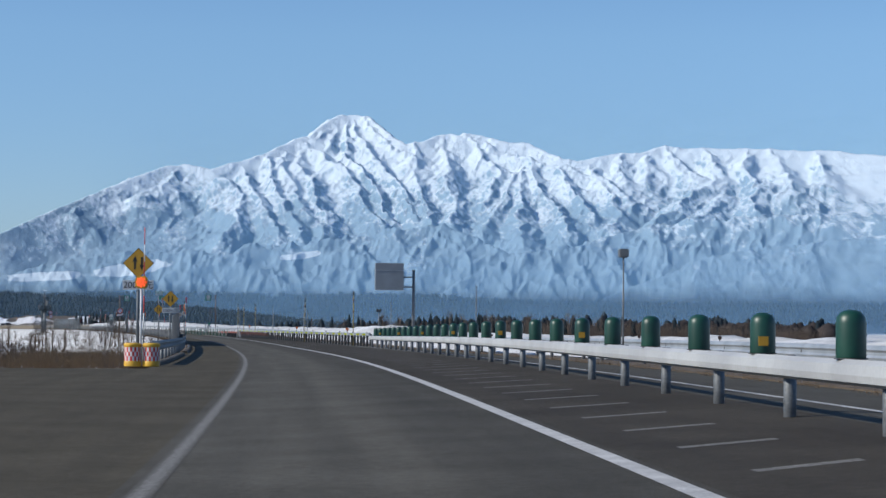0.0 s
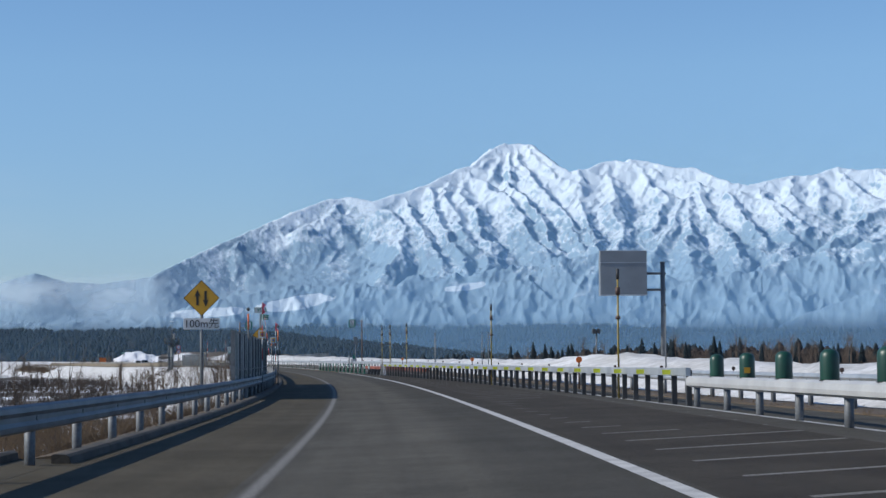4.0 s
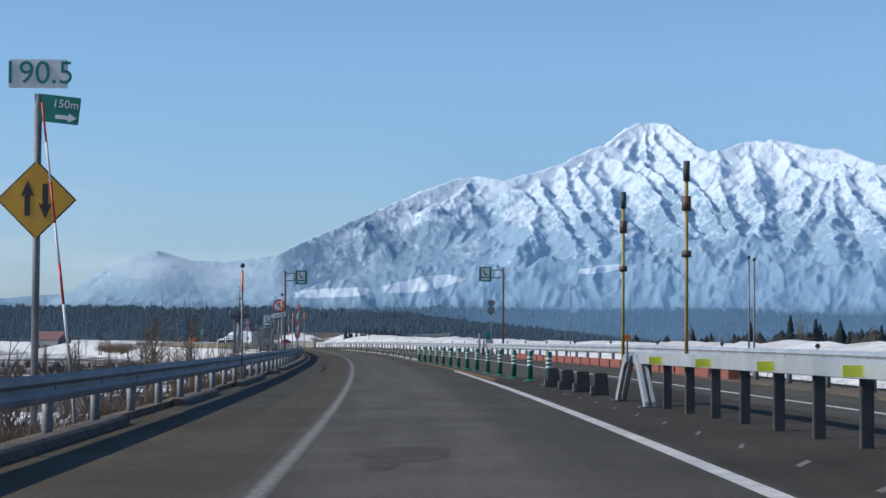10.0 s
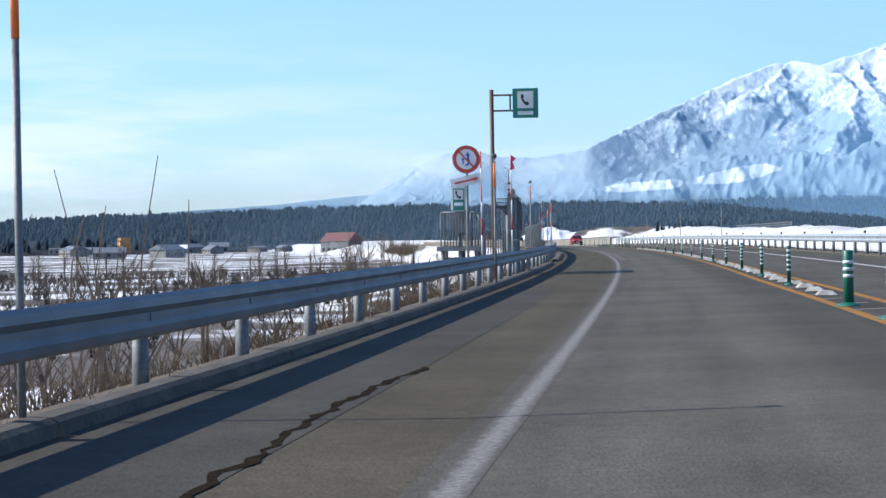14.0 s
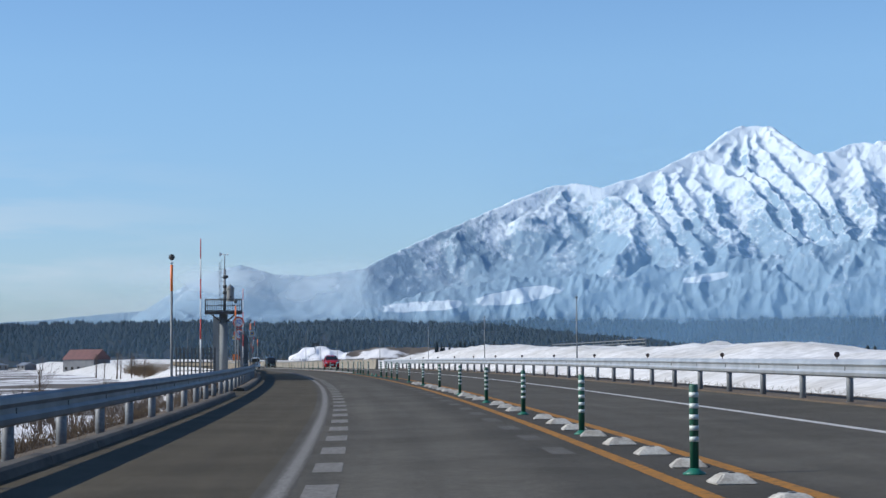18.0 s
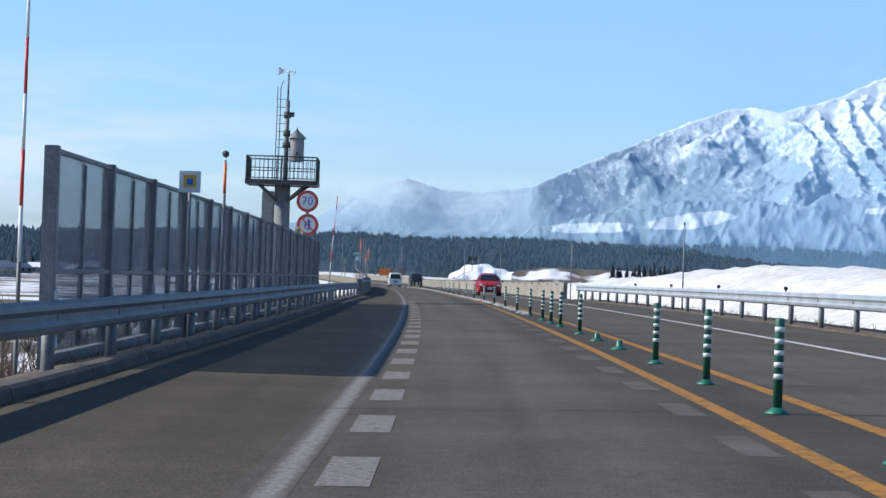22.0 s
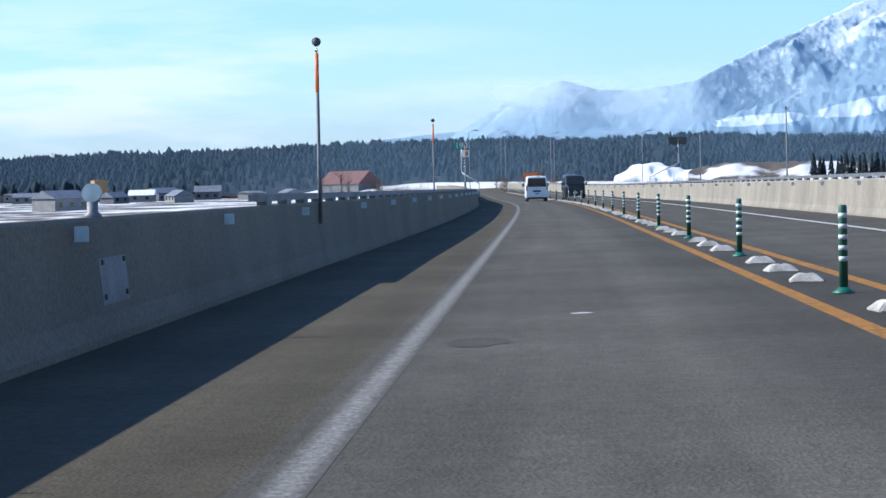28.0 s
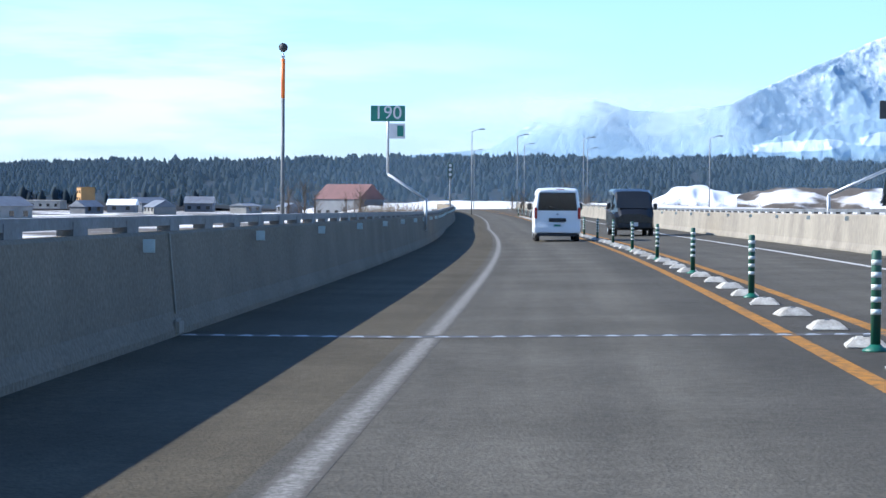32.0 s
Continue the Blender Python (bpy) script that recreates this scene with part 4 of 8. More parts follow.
hump = thing("road_hump", place(318.0, strip(318.0)) @ Matrix.Scale(0.86, 4), "dirty white concrete hump on the centre strip", "road hump", "white humps on the centre strip")
part("body", bm, HUMP, hump)
bm = bmesh.new(); box(bm, 0, 0, 0, 0.06, 0.06, 0.112); part("bolt", bm, GALV_DULL, hump)
k, s = 0, 318.0 + 2.52
while s < 840:
    if not (444.0 < s < 506.0) and min(abs(s - q) for q in posts) > 0.45:
        copy_thing(hump, place(s, strip(s) + 0.03 * math.sin(s * 3), 0, 6 * math.sin(s * 1.7)))
    s += 2.52


# ---- poles and signs ----
def ball_pole(s, d, h, base=0.0, tall=1.0):
    p = thing("snow_marker_pole", place(s, d, base), "grey steel snow pole with orange top and round ball", "snow pole", "snow poles with balls")
    h -= base
    bm = bmesh.new(); tube(bm, (0, 0, -0.3), (0, 0, h - 0.75), 0.03, 0.027); part("pole", bm, GALV_DULL, p)
    bm = bmesh.new(); tube(bm, (0, 0, h - 0.75), (0, 0, h - 0.17), 0.03); part("sleeve", bm, ORANGE, p, "orange reflective sleeve")
    bm = bmesh.new(); tube(bm, (0, 0, h - 0.17), (0, 0, h - 0.09), 0.012)
    box(bm, 0, 0, h - 0.15, 0.05, 0.02, 0.03); part("neck", bm, GALV, p)
    bm = bmesh.new(); plate(bm, disc(0.066, 24, 0, h), -0.02, 0.02); turned(bm, [(0.02, h - 0.07), (0.05, h - 0.04), (0.06, h), (0.05, h + 0.04), (0.02, h + 0.06)], 16); part("ball", bm, DARK_STEEL, p, "dark round reflector ball")
    return p


for s, d, h in ((155.96, -4.29, 3.3), (295.61, -4.38, 3.31), (409.27, -4.49, 3.39), (447.29, -4.55, 3.43)):
    ball_pole(s, d, h)
ball_pole(*(187.3, -3.91, 3.16))
ball_pole(259.1, -4.16, 3.3)
ball_pole(373.6, -4.93, 3.65)
ball_pole(*(331.18, -3.92, 3.15))
for s, d, h in ((640.94, -3.95, 3.55), (681.36, -3.99, 3.58), (599.22, -3.5, 3.37), (555.99, -3.5, 3.24)):
    ball_pole(s, d, h, 0.95)


def striped_pole(s, d, h, flag=False, lean=0.0):
    p = thing("striped_snow_pole", place(s, d), "slim red and white striped snow pole" + (" with a pink ribbon" if flag else ""), "snow pole", "striped snow poles")
    n = 8
    for i in range(n):
        a, b = (h * j / n for j in (i, i + 1))
        bm = bmesh.new(); tube(bm, (lean * a, 0, a - (0.3 if not i else 0)), (lean * b, 0, b), 0.024 - 0.0012 * i); part("band", bm, GALV_DULL if i < 2 else (RED if i % 2 else WHITE), p)
    if flag:
        bm = bmesh.new()
        v = [bm.verts.new(c) for c in ((lean * h, 0.012, h), (lean * h + 0.16, 0.0, h - 0.12), (lean * h + 0.05, 0.01, h - 0.22), (lean * h + 0.12, 0.0, h - 0.42), (lean * h, 0.012, h - 0.5),
                                       (lean * h, 0.024, h), (lean * h + 0.16, 0.012, h - 0.12), (lean * h + 0.05, 0.022, h - 0.22), (lean * h + 0.12, 0.012, h - 0.42), (lean * h, 0.024, h - 0.5))]
        bm.faces.new(v[:5]); bm.faces.new(v[5:][::-1])
        for i in range(5):
            bm.faces.new((v[i], v[(i + 1) % 5], v[5 + (i + 1) % 5], v[5 + i]))
        part("ribbon", bm, PINK, p, "pink cloth ribbon")
    return p


striped_pole(*(68.16, -4.5, 4.54))
striped_pole(165.6, -4.12, 3.82, True)
striped_pole(195.1, -4.14, 3.5, True)
striped_pole((229.66, -4.9, 4.48)[0], -4.45, (229.66, -4.9, 4.48)[2], False, -0.12)
striped_pole(*(420.73, -4.57, 4.46))
striped_pole(529.8, -4.34, (532.18, -4.44, 4.39)[2], False, 0.065)
striped_pole(*(466.61, -4.65, 4.63))
ball_pole(*(484.61, -4.45, 3.36))
striped_pole(346.4, -4.42, 3.79, True)
striped_pole(*(333.27, -4.4, 3.36))

ARROW = [(-0.035, -0.2), (0.035, -0.2), (0.035, 0.06), (0.085, 0.04), (0.0, 0.24), (-0.085, 0.04), (-0.035, 0.06)]


def diamond(p, z, half=0.6):
    bm = bmesh.new(); plate(bm, [(0, z - half), (half, z), (0, z + half), (-half, z)], -0.05, -0.03); part("sign_edge", bm, SIGN_BLACK, p, "black rim of the diamond sign")
    h = half * 0.955
    bm = bmesh.new(); plate(bm, [(0, z - h), (h, z), (0, z + h), (-h, z)], -0.056, -0.052); face = part("sign_face", bm, AMBER, p, "amber diamond warning face")
    for x, up in ((-0.10, 1), (0.10, -1)):
        bm = bmesh.new(); plate(bm, [(x * half / 0.45 + a * half / 0.5, z + up * c * half / 0.5) for a, c in ARROW], -0.062, -0.058); part("arrow", bm, SIGN_BLACK, face, "black arrow")
    bm = bmesh.new(); box(bm, 0, -0.015, z - 0.3, 0.3, 0.03, 0.04); box(bm, 0, -0.015, z + 0.26, 0.3, 0.03, 0.04); part("bracket", bm, GALV_DULL, p)


def warning_sign(s, d, h, plate_text=None):
    p = thing("two_way_warning_sign", place(s, d), "amber diamond two-way traffic sign on a grey post", "road sign", "diamond warning signs")
    bm = bmesh.new(); tube(bm, (0, 0, -0.4), (0, 0, h + 0.35 if plate_text else h + 1.55), 0.055); part("post", bm, GALV_DULL, p)
    diamond(p, h, 0.58)
    if plate_text:
        z = h - 0.58 - 0.25
        bm = bmesh.new(); box(bm, 0, -0.045, z - 0.17, 1.15, 0.02, 0.36, bevel=0.008); q = part("distance_plate", bm, WHITE, p, "white distance plate with black lettering")
        words(plate_text, 0.34, SIGN_BLACK, q, 0, -0.06, z)
    return p


warning_sign((77.48, -5.18, 3.4)[0], (77.48, -5.18, 3.4)[1], (77.67, -5.19, 3.66)[2], "200m先")
warning_sign(*(145.89, -5.3, 3.4), "100m先")
km = warning_sign(*(231.18, -5.3, 3.22))
zk = 5.16 - 0.1
bm = bmesh.new(); box(bm, 0, -0.05, zk - 0.21, 0.86, 0.02, 0.42, bevel=0.008); q = part("kilometre_plate", bm, WHITE, km, "white kilometre plate with green numerals")
words("190.5", 0.47, SIGN_GREEN, q, 0, -0.066, zk)
bm = bmesh.new(); box(bm, 0, -0.05, 0, 0.58, 0.02, 0.4, bevel=0.008); q = part("phone_direction_plate", bm, SIGN_GREEN, km, "green plate pointing to the emergency telephone", pose(0.3, 0, zk - 0.72, 0, 6, 0))
words("150m", 0.17, WHITE, q, 0.08, -0.066, 0.28)
bm = bmesh.new(); plate(bm, [(-0.05, 0.06), (0.14, 0.06), (0.14, 0.02), (0.26, 0.09), (0.14, 0.16), (0.14, 0.12), (-0.05, 0.12)], -0.066, -0.062); part("arrow", bm, WHITE, q)

# flashing beacon and crash cushions at the start of the rail
b = thing("warning_beacon", place((66.83, -4.51, 2.69)[0], -4.52), "amber beacon with lit red lights on a white pole", "beacon")
bh = (66.83, -4.51, 2.69)[2]
bm = bmesh.new(); tube(bm, (0, 0, -0.3), (0, 0, bh - 0.2), 0.035); part("pole", bm, WHITE, b)
bm = bmesh.new(); box(bm, 0, 0, bh - 0.2, 0.4, 0.12, 0.4, bevel=0.05); part("housing", bm, YELLOW, b)
bm = bmesh.new()
for i in range(8):
    for r in (0.07, 0.14):
        x, z = r * math.cos(i * 0.785), r * math.sin(i * 0.785)
        plate(bm, disc(0.022, 8, x, bh + z), -0.075, -0.06)
part("lights", bm, LED, b, "ring of lit red lights")
for k, (dd, ds) in enumerate(((-0.29, 0.0), (0.29, 0.0))):
    c = thing("crash_cushion_drum", place(64.73 + ds, -4.36 + dd) @ Matrix.Diagonal((0.66, 0.66, 0.82, 1)), "yellow plastic crash drum with red and white checks", "crash cushion", "crash cushion drums")
    bm = bmesh.new(); turned(bm, [(0.40, 0), (0.41, 0.03), (0.41, 0.2), (0.395, 0.21)], 28); part("base", bm, YELLOW, c)
    bm = bmesh.new(); turned(bm, [(0.38, 0.2), (0.38, 0.76)], 28); part("drum", bm, YELLOW, c)
    for i in range(24):
        for j in range(3):
            a0, a1, z0, z1 = (i * 0.2618, (i + 1) * 0.2618, 0.21 + j * 0.175, 0.21 + (j + 1) * 0.175)
            bm = bmesh.new(); r0, r1 = 0.384, 0.388
            v = [bm.verts.new((r * math.cos(t), r * math.sin(t), z)) for r in (r0, r1) for t, z in ((a0, z0), (a1, z0), (a1, z1), (a0, z1))]
            bm.faces.new(v[4:]); bm.faces.new(v[:4][::-1])
            for e in range(4):
                bm.faces.new((v[e], v[(e + 1) % 4], v[4 + (e + 1) % 4], v[4 + e]))
            part("check", bm, RED if (i + j) % 2 else WHITE, c)
    bm = bmesh.new(); turned(bm, [(0.39, 0.74), (0.42, 0.755), (0.42, 0.84), (0.40, 0.88), (0.3, 0.9), (0.05, 0.9)], 28); part("lid", bm, YELLOW, c)


# ---- noise barriers ----
def noise_wall(s0, s1, d, h, label, sheet, look_of):
    w = thing("noise_barrier", place(s0, d), label, "noise barrier")
    inv = w.matrix_world.inverted()
    bm = bmesh.new(); box(bm, 0, 0, -0.3, 0.16, 0.16, h + 0.33, bevel=0.008); post = part("post", bm, GALV_DULL, w, "", inv @ place(s0, d))
    bm = bmesh.new(); box(bm, 0.09, 0, 0.75, 0.05, 0.1, 0.1); box(bm, 0.09, 0, 0.2, 0.05, 0.14, 0.14); clamp = part("clamp", bm, GALV, w, "", inv @ place(s0, d))
    shapes = {}

    def again(name, s, material, tag, boxes):
        m = inv @ place(s, d)
        if name in shapes:
            piece(name, shapes[name].data, w, m)
            return
        bm = bmesh.new()
        for b in boxes:
            box(bm, *b)
        shapes[name] = part(name, bm, material, w, tag, m)
    s = s0
    while s < s1 - 1:
        for k in (0.0, 2.0):
            again("panel", s + k, sheet, look_of, [(0, 1.0, 0.15, 0.04, 1.996, h - 0.2)])
        again("rib", s + 2.0, GALV_DULL, "", [(0.03, 0, 0.17, 0.03, 0.06, h - 0.26)])
        again("middle_rail", s, GALV_DULL, "", [(0.045, 2.0, h * 0.42, 0.035, 3.9, 0.05)])
        again("cap_rail", s, GALV_DULL, "", [(0.0, 2.0, h - 0.045, 0.09, 3.99, 0.05)])
        again("sill", s, GALV_DULL, "", [(0.0, 2.0, -0.1, 0.12, 3.99, 0.22)])
        s += 4.0
        piece("post", post.data, w, inv @ place(s, d)); piece("clamp", clamp.data, w, inv @ place(s, d))
    return w


noise_wall(154.06, 198.51, -4.75, 2.46, "tall grey metal noise barrier with upright posts", PANEL, "grey metal sound panel")
noise_wall(468.7, 528.8, -4.75, 2.46, "tall smoky translucent noise barrier behind the guard rail", SMOKY, "smoky translucent sound panel")

# ---- signs, telephone and posts by the road ----
def phone_sign(s, d, h, reach, label):
    """A green telephone sign held out over the road from a brown post; reach: the post's offset from the sign."""
    p = thing("emergency_phone_sign", place(s, d + reach), label, "road sign", "emergency telephone signs")
    bm = bmesh.new(); tube(bm, (0, 0, -0.3), (0, 0, h + 0.5), 0.075); part("post", bm, BROWN_STEEL, p)
    bm = bmesh.new()
    for z in (h - 0.25, h + 0.3):
        tube(bm, (0, 0, z), (-reach, 0, z), 0.035)
    tube(bm, (-reach * 0.55, 0, h - 0.25), (-reach * 0.55, 0, h + 0.3), 0.03)
    part("arm", bm, BROWN_STEEL, p)
    w = 0.9
    bm = bmesh.new(); box(bm, -reach, -0.05, h - w * 0.58, w, 0.06, w * 1.16, bevel=0.015); q = part("sign_board", bm, SIGN_GREEN, p, "green telephone sign board")
    bm = bmesh.new(); box(bm, -reach, -0.085, h - w * 0.2, w * 0.62, 0.008, w * 0.66); part("white_field", bm, WHITE, q)
    bm = bmesh.new()
    arc = [(-0.16, 0.22), (-0.08, 0.24), (-0.05, 0.12), (-0.10, 0.08), (0.0, -0.08), (0.08, -0.06), (0.16, -0.14), (0.1, -0.22), (0.0, -0.2), (-0.12, -0.06), (-0.18, 0.1)]
    plate(bm, [(-reach + x * w, h + 0.12 * w + z * w) for x, z in arc], -0.095, -0.091); part("handset_symbol", bm, SIGN_BLACK, q)
    bm = bmesh.new(); box(bm, -reach, -0.085, h - w * 0.46, w * 0.6, 0.008, w * 0.14); part("text_bar", bm, REFLECT, q)
    return p


phone_sign((354.39, -5.5, 6.42)[0], (354.39, -5.5, 6.42)[1] + 1.2, (354.39, -5.5, 6.42)[2] - 0.5, -1.2, "green emergency telephone sign on a brown arm post")
phone_sign((346.4, 8.83, 5.76)[0], (346.4, 8.83, 5.76)[1], (346.4, 8.83, 5.76)[2], 1.3, "green emergency telephone sign on a brown post by the far rail")


def ring_sign(p, z, r, inner, x=0.0):
    bm = bmesh.new(); plate(bm, disc(r, 40, x, z), -0.07, -0.05); q = part("sign_disc", bm, SIGN_RED, p, "round red-rimmed sign disc")
    bm = bmesh.new(); plate(bm, disc(r * 0.72, 40, x, z), -0.076, -0.072); part("white_field", bm, WHITE, q)
    if inner == "70":
        words("70", r * 1.05, BLUE, q, x, -0.085, z)
    else:
        bm = bmesh.new(); plate(bm, [(x + a * r, z + c * r) for a, c in ((-0.28, -0.35), (-0.18, -0.35), (-0.18, -0.05), (-0.1, -0.08), (-0.23, 0.16), (-0.36, -0.08), (-0.28, -0.05))], -0.084, -0.08)
        plate(bm, [(x + a * r, z + c * r) for a, c in ((-0.05, -0.52), (0.2, -0.4), (0.28, -0.2), (0.2, 0.1), (0.2, 0.25), (0.3, 0.22), (0.1, 0.55), (-0.08, 0.2), (0.04, 0.25), (0.04, 0.08), (0.12, -0.18), (0.06, -0.3), (-0.1, -0.4))], -0.084, -0.08)
        part("overtaking_symbol", bm, BLUE, q, "blue overtaking arrow symbol")
        bm = bmesh.new(); plate(bm, [(x + a * r, z + c * r) for a, c in ((-0.56, 0.5), (-0.48, 0.58), (0.55, -0.5), (0.47, -0.58))], -0.09, -0.086); part("slash", bm, SIGN_RED, q)
    bm = bmesh.new(); box(bm, x, -0.03, z - 0.1, 0.1, 0.06, 0.2); part("clamp", bm, GALV_DULL, q)


p = thing("no_overtaking_sign", place((346.59, -5.83, 3.68)[0], (346.59, -5.83, 3.68)[1]), "round red no-overtaking sign with arrow plate on a post", "road sign", "no-overtaking signs")
h = (346.59, -5.83, 3.68)[2]
bm = bmesh.new(); tube(bm, (0, 0, -0.5), (0, 0, h + 0.3), 0.045); part("post", bm, GALV_DULL, p)
ring_sign(p, h, 0.44, "")
bm = bmesh.new(); box(bm, 0, -0.04, -0.15, 1.0, 0.02, 0.3, bevel=0.006); q = part("arrow_plate", bm, WHITE, p, "tilted white plate with red arrow", pose(-0.02, 0, h - 0.68, 0, -12, 0))
bm = bmesh.new(); plate(bm, [(-0.38, -0.03), (0.26, -0.03), (0.26, -0.08), (0.42, 0.0), (0.26, 0.08), (0.26, 0.03), (-0.38, 0.03)], -0.056, -0.052); part("arrow", bm, SIGN_RED, q)

# emergency telephone box on its railed platform
p = thing("emergency_telephone", place((355.72, -6.82, 3.07)[0], (355.72, -6.82, 3.07)[1]) @ Matrix.Scale(1.32, 4), "grey emergency telephone box with green sign on a railed platform", "telephone box")
bm = bmesh.new(); box(bm, 0.02, 0, 0.6, 1.16, 1.2, 0.05, bevel=0.008); part("grating", bm, DARK_STEEL, p)
for y in (-0.58, 0.58):
    bm = bmesh.new(); box(bm, 0.02, y, 0.56, 1.2, 0.07, 0.13, bevel=0.01); part("edge_beam", bm, GALV_DULL, p)
for x in (-0.42, 0.06, 0.5):
    for y in (-0.5, 0.5):
        bm = bmesh.new(); tube(bm, (x, y, -1.2), (x, y, 0.6), 0.06); part("leg", bm, GALV_DULL, p)
bm = bmesh.new(); tube(bm, (-0.42, -0.5, 0.36), (0.5, -0.5, 0.36), 0.03); part("brace", bm, BROWN_STEEL, p)
for y in (-0.6, 0.6):
    bm = bmesh.new()
    for a, b in (((-0.46, y, 0.66), (-0.46, y, 1.56)), ((-0.46, y, 1.56), (-0.42, y, 1.61)), ((-0.42, y, 1.61), (0.27, y, 1.61)), ((0.27, y, 1.61), (0.29, y, 1.57)), ((0.29, y, 1.57), (0.29, y, 0.66))):
        tube(bm, a, b, 0.022, n=8)
    part("rail_frame", bm, GALV_DULL, p)
    for x in (-0.37, -0.29, -0.21, -0.13, -0.05, 0.03, 0.11, 0.2):
        bm = bmesh.new(); tube(bm, (x, y, 0.68), (x, y, 1.6), 0.012, n=6); part("baluster", bm, GALV_DULL, p)
for x in (-0.46,):
    bm = bmesh.new(); tube(bm, (x, -0.6, 1.59), (x, 0.6, 1.59), 0.022, n=8); part("side_rail", bm, GALV_DULL, p)
for y in (-0.55, -0.1):
    bm = bmesh.new()
    for a, b in (((0.35, y, 0.6), (0.35, y, 1.58)), ((0.35, y, 1.58), (0.38, y, 1.62)), ((0.38, y, 1.62), (0.53, y, 1.56)), ((0.53, y, 1.56), (0.68, y, 1.2)), ((0.68, y, 1.2), (0.7, y, 0.2))):
        tube(bm, a, b, 0.022, n=8)
    part("stair_rail", bm, GALV_DULL, p)
    for x, z in ((0.45, 1.58), (0.53, 1.54), (0.61, 1.36)):
        bm = bmesh.new(); tube(bm, (x, y, 0.45), (x, y, z), 0.014, n=6); part("stair_baluster", bm, GALV_DULL, p)
for k in range(3):
    bm = bmesh.new(); box(bm, 0.58 + 0.09 * k, -0.32, 0.42 - 0.17 * k, 0.2, 0.5, 0.035); part("tread", bm, DARK_STEEL, p)
bm = bmesh.new(); tube(bm, (0, 0.0, 0.62), (0, 0.0, 1.06), 0.055); part("stand", bm, GALV_DULL, p)
bm = bmesh.new(); box(bm, 0, 0.0, 1.04, 0.42, 0.3, 0.57, bevel=0.012); part("cabinet", bm, GALV_DULL, p)
bm = bmesh.new(); box(bm, 0, 0.0, 1.62, 0.43, 0.24, 0.72, bevel=0.05); q = part("light_box", bm, WHITE, p, "white light box with telephone symbol")
bm = bmesh.new(); box(bm, 0, -0.124, 1.665, 0.31, 0.012, 0.6); part("green_border", bm, SIGN_GREEN, q)
bm = bmesh.new(); box(bm, 0, -0.132, 1.96, 0.26, 0.012, 0.27); part("white_field", bm, WHITE, q)
bm = bmesh.new(); box(bm, 0, -0.132, 1.79, 0.24, 0.008, 0.09); part("text_bar", bm, LAMP_CLEAR, q, "pale bar of small writing")
bm = bmesh.new(); plate(bm, [(x * 0.5, 2.09 + z * 0.5) for x, z in ((-0.16, 0.22), (-0.08, 0.24), (-0.05, 0.12), (-0.10, 0.08), (0.0, -0.08), (0.08, -0.06), (0.16, -0.14), (0.1, -0.22), (0.0, -0.2), (-0.12, -0.06), (-0.18, 0.1))], -0.146, -0.14)
part("handset_symbol", bm, SIGN_BLACK, q)
# single barrier bay beside it, with a steel cabinet on its end post
noise_wall(347.2, 351.0, -4.52, 2.55, "single smoky translucent barrier bay beside the telephone", SMOKY, "smoky translucent sound panel")
p = thing("steel_cabinet", place(351.55, -4.55), "grey steel cabinet with a pitched top beside the barrier bay", "cabinet")
bm = bmesh.new(); box(bm, 0, 0, 1.42, 0.36, 0.5, 0.95, bevel=0.012); part("body", bm, SHADED_ZINC, p)
bm = bmesh.new(); v = [bm.verts.new(c) for c in ((-0.2, -0.27, 2.37), (0.2, -0.27, 2.37), (0.2, 0.27, 2.37), (-0.2, 0.27, 2.37), (0, -0.27, 2.52), (0, 0.27, 2.52))]
for f in ((0, 1, 4), (2, 3, 5), (1, 2, 5, 4), (3, 0, 4, 5), (0, 3, 2, 1)):
    bm.faces.new([v[i] for i in f])
part("roof", bm, SHADED_ZINC, p)
bm = bmesh.new(); box(bm, 0.19, 0, 1.48, 0.014, 0.42, 0.82); part("door", bm, GALV_DULL, p)
bm = bmesh.new(); tube(bm, (0, 0, -0.3), (0, 0, 1.42), 0.06); part("post", bm, GALV_DULL, p)
bm = bmesh.new(); tube(bm, (0, -0.12, 2.45), (0, -0.12, 2.68), 0.035, 0.02); part("vent", bm, GALV_DULL, p)

# speed and overtaking signs by the tower
p = thing("speed_limit_sign", place(531.6, -5.37), "round 70 speed limit sign above a no-overtaking sign", "road sign")
h = (530.06, -5.2, 4.19)[2]
bm = bmesh.new(); tube(bm, (0, 0, -0.4), (0, 0, h + 0.3), 0.075, n=16); part("post", bm, GALV_DULL, p)
for k in range(8):
    bm = bmesh.new(); tube(bm, (-0.2, 0.02, 0.9 + 0.32 * k), (0.2, 0.02, 0.9 + 0.32 * k), 0.011, n=6); part("rung", bm, GALV_DULL, p)
ring_sign(p, h, 0.46, "70")
ring_sign(p, (529.1, -5.13, 3.2)[2], 0.46, "", 0.04)
bm = bmesh.new(); box(bm, -0.32, -0.07, (529.1, -5.13, 3.2)[2] - 0.42, 0.34, 0.02, 0.34); q = part("marker_plate", bm, WHITE, p, "small white and yellow plate")
bm = bmesh.new(); box(bm, -0.32, -0.084, (529.1, -5.13, 3.2)[2] - 0.42, 0.13, 0.006, 0.34); box(bm, -0.32, -0.085, (529.1, -5.13, 3.2)[2] - 0.315, 0.34, 0.006, 0.13); part("yellow_mark", bm, YELLOW, q)
bm = bmesh.new(); box(bm, -0.32, -0.092, (529.1, -5.13, 3.2)[2] - 0.31, 0.11, 0.006, 0.11); part("blue_dot", bm, BLUE, q)
